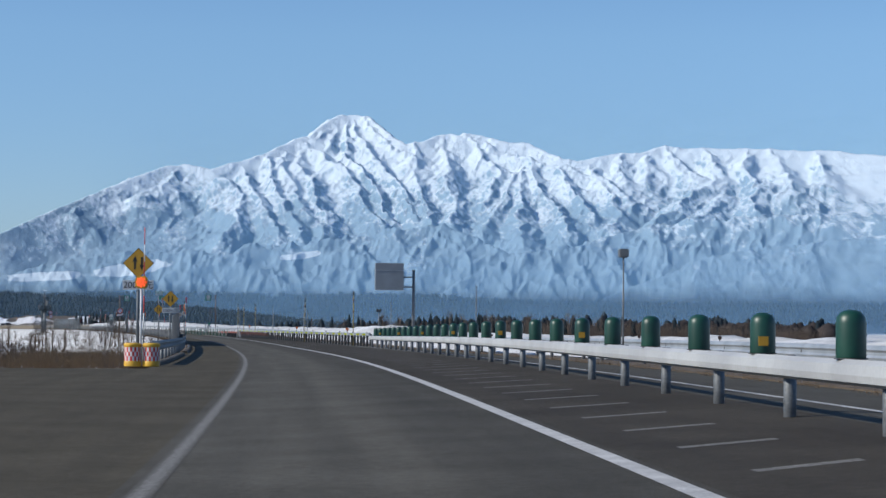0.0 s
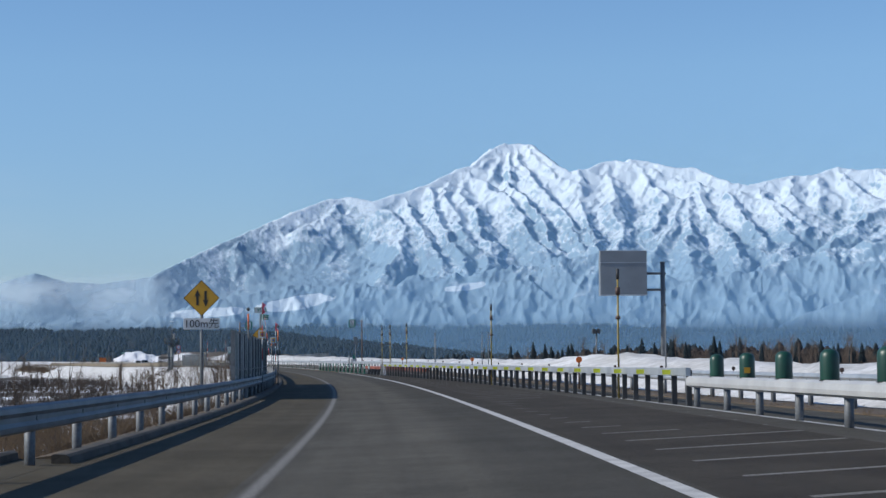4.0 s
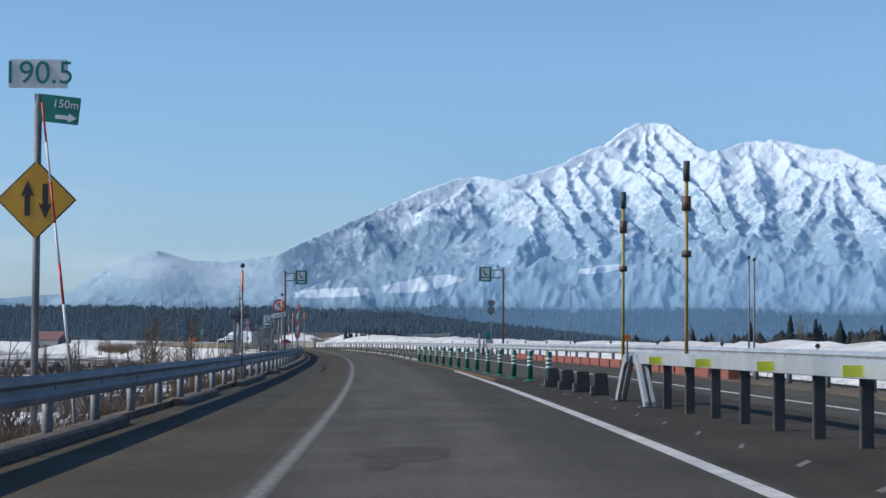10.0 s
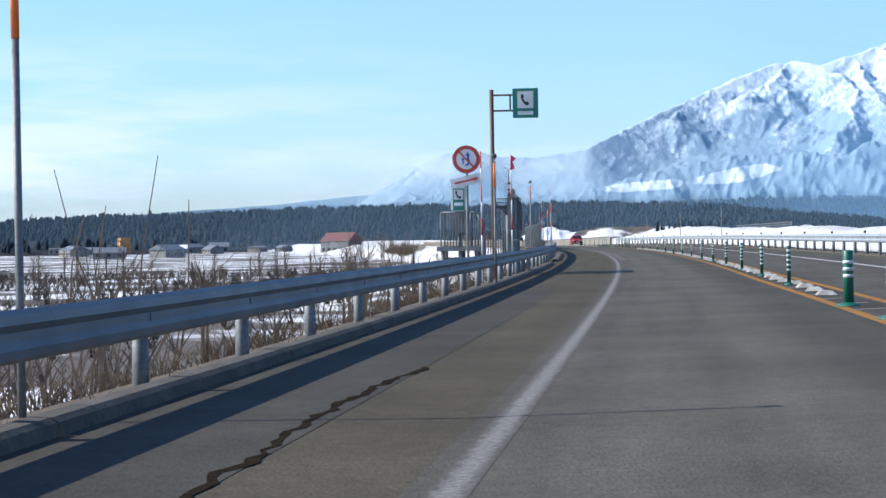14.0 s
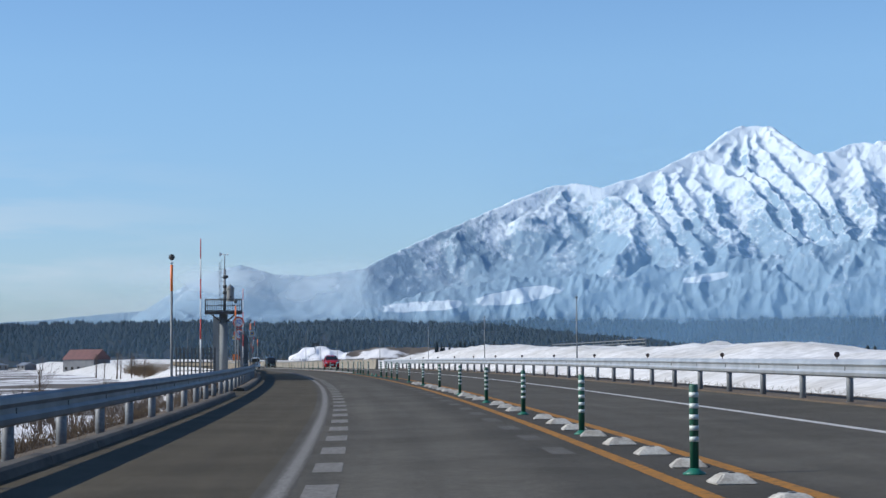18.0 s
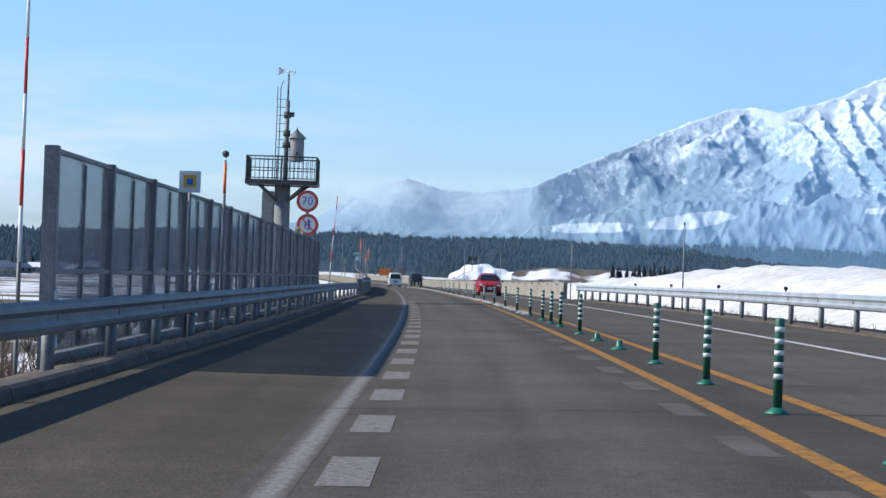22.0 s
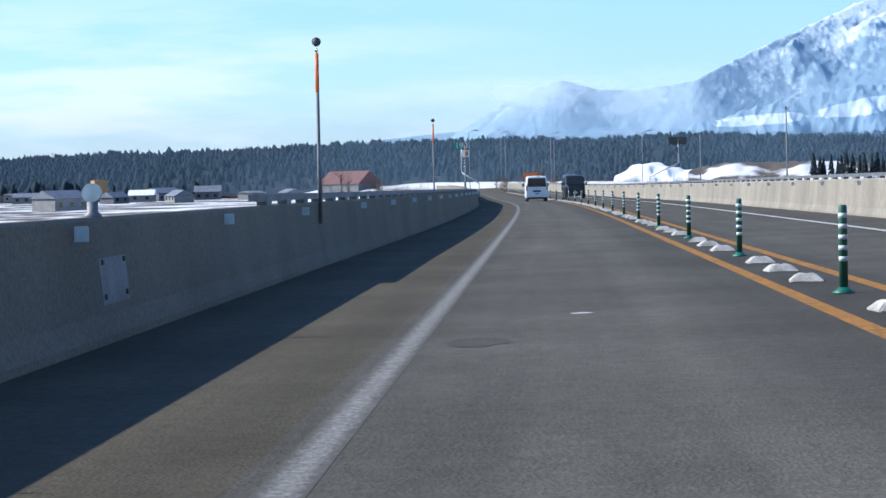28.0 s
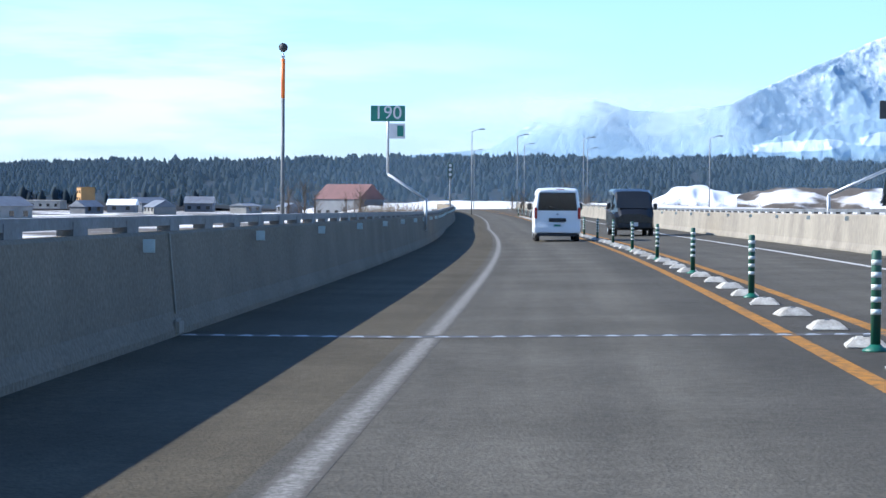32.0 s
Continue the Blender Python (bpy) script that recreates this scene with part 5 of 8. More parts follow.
bm = bmesh.new(); box(bm, 0.16, 0.05, (529.1, -5.13, 3.2)[2] - 1.8, 0.26, 0.2, 0.5, bevel=0.02); part("box", bm, BROWN_STEEL, p)

# small square yellow-blue plates on the barriers
for s, d, z in ((167.93, -4.2, 2.53), (190.72, -4.21, 2.49), (477.91, -4.31, 2.52)):
    q = thing("marker_plate", place(s, d), "small square plate with a blue and yellow mark", "marker plate", "square marker plates")
    bm = bmesh.new(); tube(bm, (0, 0, 0), (0, 0, z), 0.025); part("post", bm, GALV_DULL, q)
    bm = bmesh.new(); box(bm, 0, -0.035, z - 0.17, 0.34, 0.02, 0.34); part("plate", bm, WHITE, q)
    bm = bmesh.new(); box(bm, 0, -0.05, z - 0.09, 0.2, 0.006, 0.2); part("mark", bm, YELLOW, q)
    bm = bmesh.new(); box(bm, 0, -0.056, z - 0.05, 0.1, 0.006, 0.1); part("dot", bm, BLUE, q)

# ---- weather tower ----
TS, TD = (534.29, -6.6, 5.55)[0], (534.29, -6.6, 5.55)[1]
ph = 4.98
p = thing("weather_tower", place(TS, TD), "grey steel weather station tower with railed platform and mast", "weather tower")
bm = bmesh.new(); tube(bm, (0, 0, -2), (0, 0, ph), 0.38, 0.34, n=24); part("column", bm, COATED, p)
bm = bmesh.new(); box(bm, -0.62, 0.15, -1.5, 0.5, 0.5, ph + 1.2, bevel=0.02); part("cable_duct", bm, COATED, p)
PW = 1.5
bm = bmesh.new()
box(bm, 0, 0, ph, PW * 2, PW * 1.7, 0.1)
for x in (-PW, PW):
    box(bm, x, 0, ph - 0.05, 0.1, PW * 1.7, 0.2)
for y in (-PW * 0.85, PW * 0.85):
    box(bm, 0, y, ph - 0.05, PW * 2, 0.1, 0.2)
part("platform", bm, DARK_STEEL, p)
for a in range(4):
    bm = bmesh.new(); t = a * 1.5708 + 0.785; tube(bm, (0.33 * math.cos(t), 0.33 * math.sin(t), ph - 0.7), (PW * math.cos(t), PW * 0.95 * math.sin(t), ph), 0.06); part("strut", bm, DARK_STEEL, p)
for side in range(4):
    m = Matrix.Rotation(side * 1.5708, 4, "Z")
    l, o = (PW * 2, PW * 0.85) if side % 2 == 0 else (PW * 1.7, PW)
    bm = bmesh.new()
    for z, r in ((ph + 1.15, 0.03), (ph + 0.65, 0.02), (ph + 0.22, 0.02)):
        tube(bm, (-l / 2, -o, z), (l / 2, -o, z), r, n=8)
    n = 16
    for i in range(n + 1):
        x = -l / 2 + l * i / n
        tube(bm, (x, -o, ph + 0.1), (x, -o, ph + 1.15), 0.035 if i % 8 == 0 else 0.014, n=6)
    bmesh.ops.transform(bm, matrix=m, verts=bm.verts)
    part("railing", bm, DARK_STEEL, p)
mh = 9.85
bm = bmesh.new(); tube(bm, (0.1, 0, ph), (0.1, 0, mh - 1.2), 0.11, 0.09, n=14); tube(bm, (0.1, 0, mh - 1.2), (0.1, 0, mh - 0.1), 0.04); part("mast", bm, GALV_DULL, p)
bm = bmesh.new()
for x in (-0.22, -0.36):
    tube(bm, (x, 0, ph + 0.1), (x, 0, mh - 0.6), 0.022, n=6)
for i in range(9):
    tube(bm, (-0.36, 0, ph + 0.9 + i * 0.35), (0.1, 0, ph + 0.9 + i * 0.35), 0.014, n=6)
tube(bm, (-0.22, 0, mh - 0.6), (-0.1, 0, mh - 0.35), 0.02, n=6)
part("ladder", bm, GALV_DULL, p)
bm = bmesh.new()
for z, r in ((ph + 1.6, 0.17), (ph + 2.1, 0.15), (ph + 2.9, 0.16)):
    tube(bm, (0.1, 0, z), (0.1, 0, z + 0.26), r, n=12)
box(bm, 0.3, 0, ph + 2.95, 0.2, 0.16, 0.2)
part("instrument", bm, DARK_STEEL, p)
bm = bmesh.new(); tube(bm, (0.1, 0, mh - 0.1), (0.1, 0, mh + 0.1), 0.03); tube(bm, (-0.1, 0, mh + 0.05), (0.32, 0, mh + 0.05), 0.022)
plate(bm, [(-0.34, mh - 0.12), (-0.12, mh - 0.02), (-0.12, mh + 0.12), (-0.34, mh + 0.24)], -0.012, 0.012); turned(bm, [(0.02, mh - 0.05), (0.06, mh), (0.02, mh + 0.14)], 10, (0.34, 0)); part("wind_vane", bm, WHITE, p)
bm = bmesh.new(); turned(bm, [(0.30, ph + 1.0), (0.32, ph + 1.05), (0.32, ph + 2.0), (0.30, ph + 2.02)], 12, (0.55, 0)); q = part("instrument_hut", bm, WALL_PALE, p, "cream louvred instrument hut")
bm = bmesh.new(); turned(bm, [(0.40, ph + 2.0), (0.40, ph + 2.05), (0.05, ph + 2.38), (0.01, ph + 2.5)], 12, (0.55, 0)); part("hut_roof", bm, WALL_PALE, q)
bm = bmesh.new(); box(bm, 0.6, -0.32, ph + 1.3, 0.1, 0.03, 0.12); part("hut_vent", bm, DARK_STEEL, q)
# lattice snow fence beside it
p = thing("lattice_fence", place(524.0, -8.7), "dark steel lattice fence beside the weather tower", "fence")
for i in range(11):
    bm = bmesh.new(); box(bm, -1.5 + i * 0.3, 0, -4.0, 0.11, 0.06, 6.1); part("slat", bm, DARK_STEEL, p)
for j in range(10):
    bm = bmesh.new(); box(bm, 0, 0.05, 1.9 - j * 0.33, 3.12, 0.03, 0.06); part("bar", bm, DARK_STEEL, p)

# ---- right side: message board, lamp and snow poles, reflectors ----
B = (204.2, 15.61, 7.9)
BR = (204.77, 18.48, 5.12)
bs, bw, bh = (B[0] + BR[0]) / 2, BR[1] - B[1], B[2] - BR[2]
pd = (203.63, 19.56, 6.69)[1] - (B[1] + BR[1]) / 2
p = thing("message_board", place(bs, (B[1] + BR[1]) / 2), "grey back of an electronic message board on a tall post", "message board")
bm = bmesh.new(); v = [(-0.35, 0), (-0.35, bh * 0.98), (0.1, bh), (0.35, bh * 0.72), (0.35, 0)]
pts = [[bm.verts.new((x, y - 0.1, BR[2] + z)) for y, z in v] for x in (-bw / 2, bw / 2)]
bm.faces.new(pts[0]); bm.faces.new(pts[1][::-1])
for j in range(5):
    bm.faces.new((pts[0][j], pts[1][j], pts[1][(j + 1) % 5], pts[0][(j + 1) % 5]))
part("cabinet", bm, SLATE, p)
bm = bmesh.new(); box(bm, 0, -0.47, BR[2], bw * 1.02, 0.04, 0.05); part("trim", bm, GALV, p)
bm = bmesh.new(); box(bm, 0, -0.47, BR[2] + bh * 0.72, bw * 1.0, 0.03, 0.03); part("trim", bm, GALV, p)
bm = bmesh.new(); tube(bm, (pd, 0.1, -0.5), (pd, 0.1, B[2] - 0.75), 0.17, 0.14, n=18); tube(bm, (pd, 0.1, B[2] - 0.75), (pd, 0.1, B[2] - 0.7), 0.17, n=18); part("post", bm, GALV_DULL, p)
for z in (BR[2] + 0.35, BR[2] + 1.35):
    bm = bmesh.new(); tube(bm, (bw / 2, 0.1, z), (pd + 0.18, 0.1, z), 0.075); part("arm", bm, GALV_DULL, p)


def grey_pole(s, d, h, cam=False):
    p = thing("marker_pole_grey", place(s, d), "slim grey pole behind the outer rail", "pole", "grey poles along the outer rail")
    bm = bmesh.new(); tube(bm, (0, 0, -0.5), (0, 0, h), 0.032, 0.024); part("pole", bm, GALV_DULL, p)
    bm = bmesh.new(); tube(bm, (0, 0, h - 0.06), (0, 0, h + 0.03), 0.042); part("cap", bm, DARK_STEEL, p)
    if cam:
        bm = bmesh.new(); box(bm, -0.02, -0.1, h - 0.05, 0.3, 0.35, 0.28, bevel=0.03); part("camera_box", bm, GALV_DULL, p)
    return p


for s, d, h in ((447.29, 9.44, 3.35), (485.19, 9.48, 3.31), (523.15, 9.43, 3.32), (559.44, 8.24, 3.33), (686.38, 9.41, 3.83), (648.44, 9.41, 3.8), (257.97, 10.01, 3.39), (221.11, 10.01, 3.03), (304.93, 10.0, 3.7), (257.21, 10.01, 3.3), (216.93, 10.0, 3.02)):
    grey_pole(s, d, h)
grey_pole(*(65.11, 11.02, 3.54), True)
grey_pole(*(112.64, 12.01, 3.65))
grey_pole(*(160.9, 12.0, 3.42))
L = (229.85, 19.45, 3.19)
p = thing("twin_floodlight", place(L[0], L[1]), "pair of dark floodlights on a grey post", "lamp post")
bm = bmesh.new(); tube(bm, (0, 0, -0.5), (0, 0, L[2]), 0.05); part("post", bm, GALV_DULL, p)
for x in (-0.16, 0.16):
    bm = bmesh.new(); box(bm, x, 0, L[2] - 0.15, 0.26, 0.25, 0.34, bevel=0.03); part("floodlight", bm, DARK_STEEL, p)


def round_marker(s, d, h, label="orange round reflector on a short post"):
    p = thing("round_reflector", place(s, d), label, "reflector", "round reflectors")
    bm = bmesh.new(); tube(bm, (0, 0, 0), (0, 0, h), 0.03); part("post", bm, BROWN_STEEL, p)
    bm = bmesh.new(); plate(bm, disc(0.12, 24, 0, h), -0.05, 0.03); part("disc", bm, ORANGE, p)
    return p


for s, d, h in ((160.71, 8.51, 1.16), (212.94, 8.51, 1.18), (270.33, 8.2, 1.13)):
    round_marker(s, d, h)
# small round reflectors on top of the outer rail
bm = bmesh.new(); tube(bm, (0, 0, -0.1), (0, 0, 0.1), 0.015); plate(bm, disc(0.055, 16, 0, 0.14), -0.02, 0.02)
dl0 = thing("rail_reflector", place(20, 9.0 + 3.1, 0.8), "small round reflector on the outer rail", "reflector", "reflectors on the outer rail")
part("disc", bm, BROWN_STEEL, dl0)
for i in range(1, 44):
    s = 20 + 12 * i
    if s < 563.09:
        copy_thing(dl0, place(s, 9.0 + 0.1 + 1.3 * min(1, max(0, (277.0 + 30 - s) / 120)) + 1.7 * min(1, max(0, (150 - s) / 60)), 0.8))
# sign posts by the far telephone
R = (354.58, 10.0, 3.3)
p = thing("round_sign_rear", place(R[0], R[1]), "grey backs of two round signs on one post", "road sign")
bm = bmesh.new(); tube(bm, (0, 0, -0.3), (0, 0, R[2] + 0.5), 0.045); part("post", bm, GALV_DULL, p)
for z, r in ((R[2], 0.3), (R[2] + 0.55, 0.26)):
    bm = bmesh.new(); plate(bm, disc(r, 32, 0, z), -0.06, -0.04); part("disc", bm, GALV_DULL, p)
p = thing("telephone_box_far", place((345.64, 8.4, 0.81)[0], (345.64, 8.4, 0.81)[1] + 0.3), "grey emergency telephone cabinet beside the far rail", "telephone box")
bm = bmesh.new(); box(bm, -0.3, 0.3, 0, 0.1, 0.9, 1.55, bevel=0.01); part("board", bm, PANEL, p)
bm = bmesh.new(); box(bm, 0.3, 0, 0.6, 0.36, 0.3, 0.55, bevel=0.02); part("cabinet", bm, GALV, p)
bm = bmesh.new(); box(bm, 0.3, 0, 1.15, 0.34, 0.16, 0.5, bevel=0.04); q = part("light_box", bm, SIGN_GREEN, p)
for x in (0.0, 0.6):
    for y in (-0.5, 0, 0.5):
        bm = bmesh.new(); tube(bm, (x, y, 0), (x, y, 1.1), 0.02); part("rail_post", bm, GALV_DULL, p)
    bm = bmesh.new(); tube(bm, (x, -0.5, 1.1), (x, 0.5, 1.1), 0.02); part("hand_rail", bm, GALV_DULL, p)
# red-brown barrier footing along the far edge before the junction
fb = thing("barrier_footing", place(277.0, 9.0 - 0.6), "rust-red low barrier blocks under the outer rail", "barrier")
inv = fb.matrix_world.inverted()
for i in range(22):
    s = 277.0 - 22 + i * 3.0
    bm = bmesh.new(); box(bm, 0, 1.48, 0, 0.3, 2.92, 0.3, bevel=0.02)
    part("block", bm, BRICK_RED, fb, "", inv @ place(s, 9.0 - 0.5 + 1.3 * min(1, max(0, (277.0 + 30 - s) / 120))))
# fence on the snow
f = (517.4, 25.56, 2.33)
fl = (562.52, 25.5, 2.21)
p = thing("snow_fence", place(f[0], f[1]), "grey horizontal-bar snow fence on the bank", "fence")
inv = p.matrix_world.inverted()
n = 9
for i in range(n):
    s = f[0] + (fl[0] - f[0]) * i / (n - 1); d = f[1] + (fl[1] - f[1]) * i / (n - 1)
    bm = bmesh.new(); box(bm, 0, 0, -1.5, 0.1, 0.1, f[2] + 1.55); part("post", bm, GALV_DULL, p, "", inv @ place(s, d))
for z in (0.1, 0.35, 0.6):
    bm = bmesh.new()
    a, b = inv @ at(f[0], f[1], f[2] - z), inv @ at(fl[0], fl[1], f[2] - z)
    tube(bm, a, b, 0.045, n=8); part("bar", bm, GALV_DULL, p)

# ---- bridge parapets ----
WALL_IN = [(0.0, -0.35), (0.0, 0.06), (-0.06, 0.22), (-0.12, 0.94), (-0.15, 0.97), (-0.30, 0.97), (-0.33, 0.94), (-0.33, -0.35)]


def bend(s):
    """The left wall stands a little further out near its start."""
    return float(np.interp(s, (560, 602, 622, 640, 668, 720), (-0.28, -0.25, -0.14, -0.14, -0.26, -0.3)))


def parapet(name, s0, s1, d, side, label, panel=12.0, concrete=CONCRETE):
    w = thing(name, place(s0, d), label, "parapet", kind="structure")
    inv = w.matrix_world.inverted()
    s = s0
    while s < s1:
        e = min(s + panel, s1)
        bm = bmesh.new()
        n = 3
        rows = [[bm.verts.new(inv @ at(s + 0.004 + (e - s - 0.008) * i / n, d + side * x + (bend(s + (e - s) * i / n) if side > 0 else 0), z)) for x, z in WALL_IN] for i in range(n + 1)]
        m = len(WALL_IN)
        for a, b in zip(rows, rows[1:]):
            for j in range(m):
                bm.faces.new((a[j], a[(j + 1) % m], b[(j + 1) % m], b[j]))
        bm.faces.new(rows[0]); bm.faces.new(rows[-1][::-1])
        part("wall_panel", bm, concrete, w)
        s = e
    return w


WL, WR, WD, WDR = 565.6, 563.09, -3.22, 8.05
left_wall = parapet("parapet_left", WL, 960, WD, 1, "grey concrete bridge parapet with panel joints and shade put into its colour", concrete=SHADED_CONCRETE)
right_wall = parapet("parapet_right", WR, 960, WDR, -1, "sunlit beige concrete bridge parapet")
for wall, d, side, rows in ((left_wall, WD, 1, [569.6 + 6.92 * k for k in range(5)] + [606.3 + 6.92 * k for k in range(42)]), (right_wall, WDR, -1, [WR + 4 + 6.9 * k for k in range(48)])):
    inv = wall.matrix_world.inverted()
    bm = bmesh.new(); box(bm, side * 0.05, 0, 0, 0.105, 0.02, 0.115, bevel=0.004)
    q = part("reflector", bm, REFLECT, wall, "square white reflector on the parapet", inv @ place(rows[0], d - side * 0.07 + (bend(rows[0]) if side > 0 else 0), 0.80))
    for s in rows[1:]:
        piece("reflector", q.data, wall, inv @ place(s, d - side * 0.07 + (bend(s) if side > 0 else 0), 0.80))
g = thing("round_marker_globe", place((584.61, -3.41, 1.18)[0], WD - 0.46, 0.96), "pale round marker on a short stand on the parapet", "marker")
bm = bmesh.new(); turned(bm, [(0.075, 0), (0.07, 0.03), (0.045, 0.05), (0.045, 0.13)], 14); part("stand", bm, GALV_DULL, g)
bm = bmesh.new(); plate(bm, disc(0.075, 28, 0, 0.2), -0.035, 0.02); part("disc", bm, REFLECT, g)
# steel rail on top of both parapets
for d, side, s0 in ((WD, 1, WL + 28), (WDR, -1, WR + 20)):
    r = thing("parapet_rail", place(s0, d), "low weathered steel rail on the parapet", "railing", "rails on the parapets")
    inv = r.matrix_world.inverted()
    s = s0
    while s < 900:
        e = s + 20
        bm = sweep([(d - side * 0.17, 1.02), (d - side * 0.29, 1.02), (d - side * 0.29, 1.11), (d - side * 0.17, 1.11)], s, e, 5, shift=bend if side > 0 else None)
        bmesh.ops.transform(bm, matrix=inv, verts=bm.verts)
        part("bar", bm, GALV_DULL, r)
        s = e
    bm = bmesh.new(); box(bm, 0, 0, -0.02, 0.13, 0.5, 0.14, bevel=0.01)
    q = part("bracket", bm, GALV_DULL, r, "", inv @ place(s0 + 1, d - side * 0.23 + (bend(s0 + 1) if side > 0 else 0), 0.97))
    s = s0 + 3
    while s < 900:
        piece("bracket", q.data, r, inv @ place(s, d - side * 0.23 + (bend(s) if side > 0 else 0), 0.97))
        s += 2.0
# hatch plate and expansion joints
hp = thing("hatch_plate", place(584.81, WD - 0.24), "grey steel hatch plate bolted to the parapet", "hatch plate")
bm = bmesh.new(); box(bm, 0.0, 0, 0.28, 0.03, 1.0, 0.38, bevel=0.006); q = part("plate", bm, GALV_DULL, hp, "", pose(-0.075, 0, 0, 0, -5, 0))
for y in (-0.4, 0.4):
    for z in (0.33, 0.6):
        bm = bmesh.new(); box(bm, 0.02, y, z, 0.02, 0.04, 0.04); part("bolt", bm, DARK_STEEL, q)
for js in (670.00, 572.12):
    j = thing("expansion_joint", place(js, 2.3), "toothed steel expansion joint across the road", "expansion joint", "expansion joints", "structure")
    inv = j.matrix_world.inverted()
    ends = (WD + bend(js), -1.36, WDR)

    def across(y0, y1, z):
        bm = bmesh.new()
        rows = [[bm.verts.new(inv @ at(js + y, d, z)) for d in ends] for y in (y0, y1)]
        for i in range(2):
            bm.faces.new((rows[0][i], rows[0][i + 1], rows[1][i + 1], rows[1][i]))
        return bm
    for y in (-0.16, 0.16):
        part("edge_plate", across(y - 0.06, y + 0.06, 0.003), PALE, j)
    part("gap", across(-0.1, 0.1, 0.002), DARK_STEEL, j)
    bm = bmesh.new()
    n = 44
    for i in range(n):
        x = ends[0] + (ends[2] - ends[0]) * (i + 0.5) / n
        bm.faces.new([bm.verts.new(inv @ at(js + y, x + e, 0.004)) for e, y in ((-0.11, -0.1), (0.05, -0.1), (0.0, 0.07), (-0.06, 0.07))])
    part("teeth", bm, GALV, j)
# kilometre sign on the parapet
K = (716.3, -5.25, 4.48)
p = thing("kilometre_sign", place(K[0], WD - 0.25), "green kilometre sign with white numerals on a bent post", "road sign")
px = K[1] + 0.55 - (WD - 0.25)
bm = bmesh.new(); tube(bm, (0, 0, 0.5), (0, 0, 1.5), 0.045); tube(bm, (0, 0, 1.5), (px, 0, 2.3), 0.045); tube(bm, (px, 0, 2.3), (px, 0, K[2]), 0.045); part("post", bm, GALV, p)
bm = bmesh.new(); box(bm, px, -0.06, K[2] - 0.5, 1.1, 0.02, 0.5, bevel=0.008); q = part("kilometre_plate", bm, SIGN_GREEN, p, "green plate with white numerals")
words("190", 0.6, WHITE, q, px, -0.076, K[2] - 0.24)
bm = bmesh.new(); box(bm, px + 0.3, -0.06, K[2] - 1.05, 0.5, 0.02, 0.48, bevel=0.008); q = part("phone_plate", bm, WHITE, p, "pale telephone direction plate")
bm = bmesh.new(); box(bm, px + 0.4, -0.075, K[2] - 0.98, 0.2, 0.006, 0.34); part("text_bar", bm, SIGN_GREEN, q)
# solar panels on a bent post
K = (709.34, 9.65, 4.19)
p = thing("solar_sign_post", place(K[0], WDR + 0.2), "pair of dark solar panels with a camera on a bent post", "solar post")
px = K[1] + 0.6 - (WDR + 0.2)
bm = bmesh.new(); tube(bm, (0, 0, 0.5), (0, 0, 1.5), 0.05); tube(bm, (0, 0, 1.5), (px, 0, 2.4), 0.05); tube(bm, (px, 0, 2.4), (px, 0, K[2] - 0.1), 0.05); part("post", bm, GALV, p)
for x in (-0.31, 0.31):
    bm = bmesh.new(); box(bm, px + x, -0.05, K[2] - 0.52, 0.58, 0.05, 0.52, bevel=0.01); part("panel", bm, DARK_STEEL, p)
bm = bmesh.new(); box(bm, px - 0.1, -0.05, K[2] - 1.1, 0.16, 0.5, 0.14, bevel=0.02); box(bm, px - 0.05, 0, K[2] - 0.95, 0.1, 0.1, 0.25); part("camera", bm, DARK_STEEL, p)
# far orange signboard, traffic light and lamp posts beyond the bridge
p = thing("works_board", place(905, WDR + 2.0), "orange works information board", "sign board")
bm = bmesh.new(); box(bm, 0, 0, 1.1, 2.6, 0.06, 1.6, bevel=0.02); part("board", bm, ORANGE, p)
for x in (-1, 1):
    bm = bmesh.new(); tube(bm, (x, 0.06, -2), (x, 0.06, 2.5), 0.05); part("post", bm, GALV_DULL, p)
p = thing("signal_light", place(800, WD - 0.6), "small dark signal light on a pole", "signal light")
bm = bmesh.new(); tube(bm, (0, 0, 0), (0, 0, 3.8), 0.06); part("pole", bm, GALV_DULL, p)
bm = bmesh.new(); box(bm, 0, -0.1, 3.2, 0.36, 0.25, 1.1, bevel=0.03); q = part("housing", bm, DARK_GREEN, p)
bm = bmesh.new()
for z in (3.45, 3.8, 4.1):
    plate(bm, disc(0.11, 16, 0, z), -0.24, -0.23)
part("lens", bm, WHITE, q)


def lamp_post(s, d, h):
    p = thing("street_lamp", place(s, d), "tall grey street lamp beyond the bridge", "street lamp", "street lamps beyond the bridge")
    bm = bmesh.new(); tube(bm, (0, 0, -3), (0, 0, h), 0.07, 0.045); tube(bm, (0, 0, h), (0.9, -0.2, h + 0.25), 0.035); part("pole", bm, GALV_DULL, p)
    bm = bmesh.new(); box(bm, 1.1, -0.2, h + 0.18, 0.6, 0.22, 0.12, bevel=0.03); part("lamp_head", bm, GALV_DULL, p)


for s, d, h in ((872, -1.5, 9.0), (905, 5.0, 9.4), (940, 8.0, 9.2), (890, 12, 8.6), (930, 16, 8.4), (985, 3, 9.5), (870, 24, 8.2)):
    lamp_post(s, d, h)


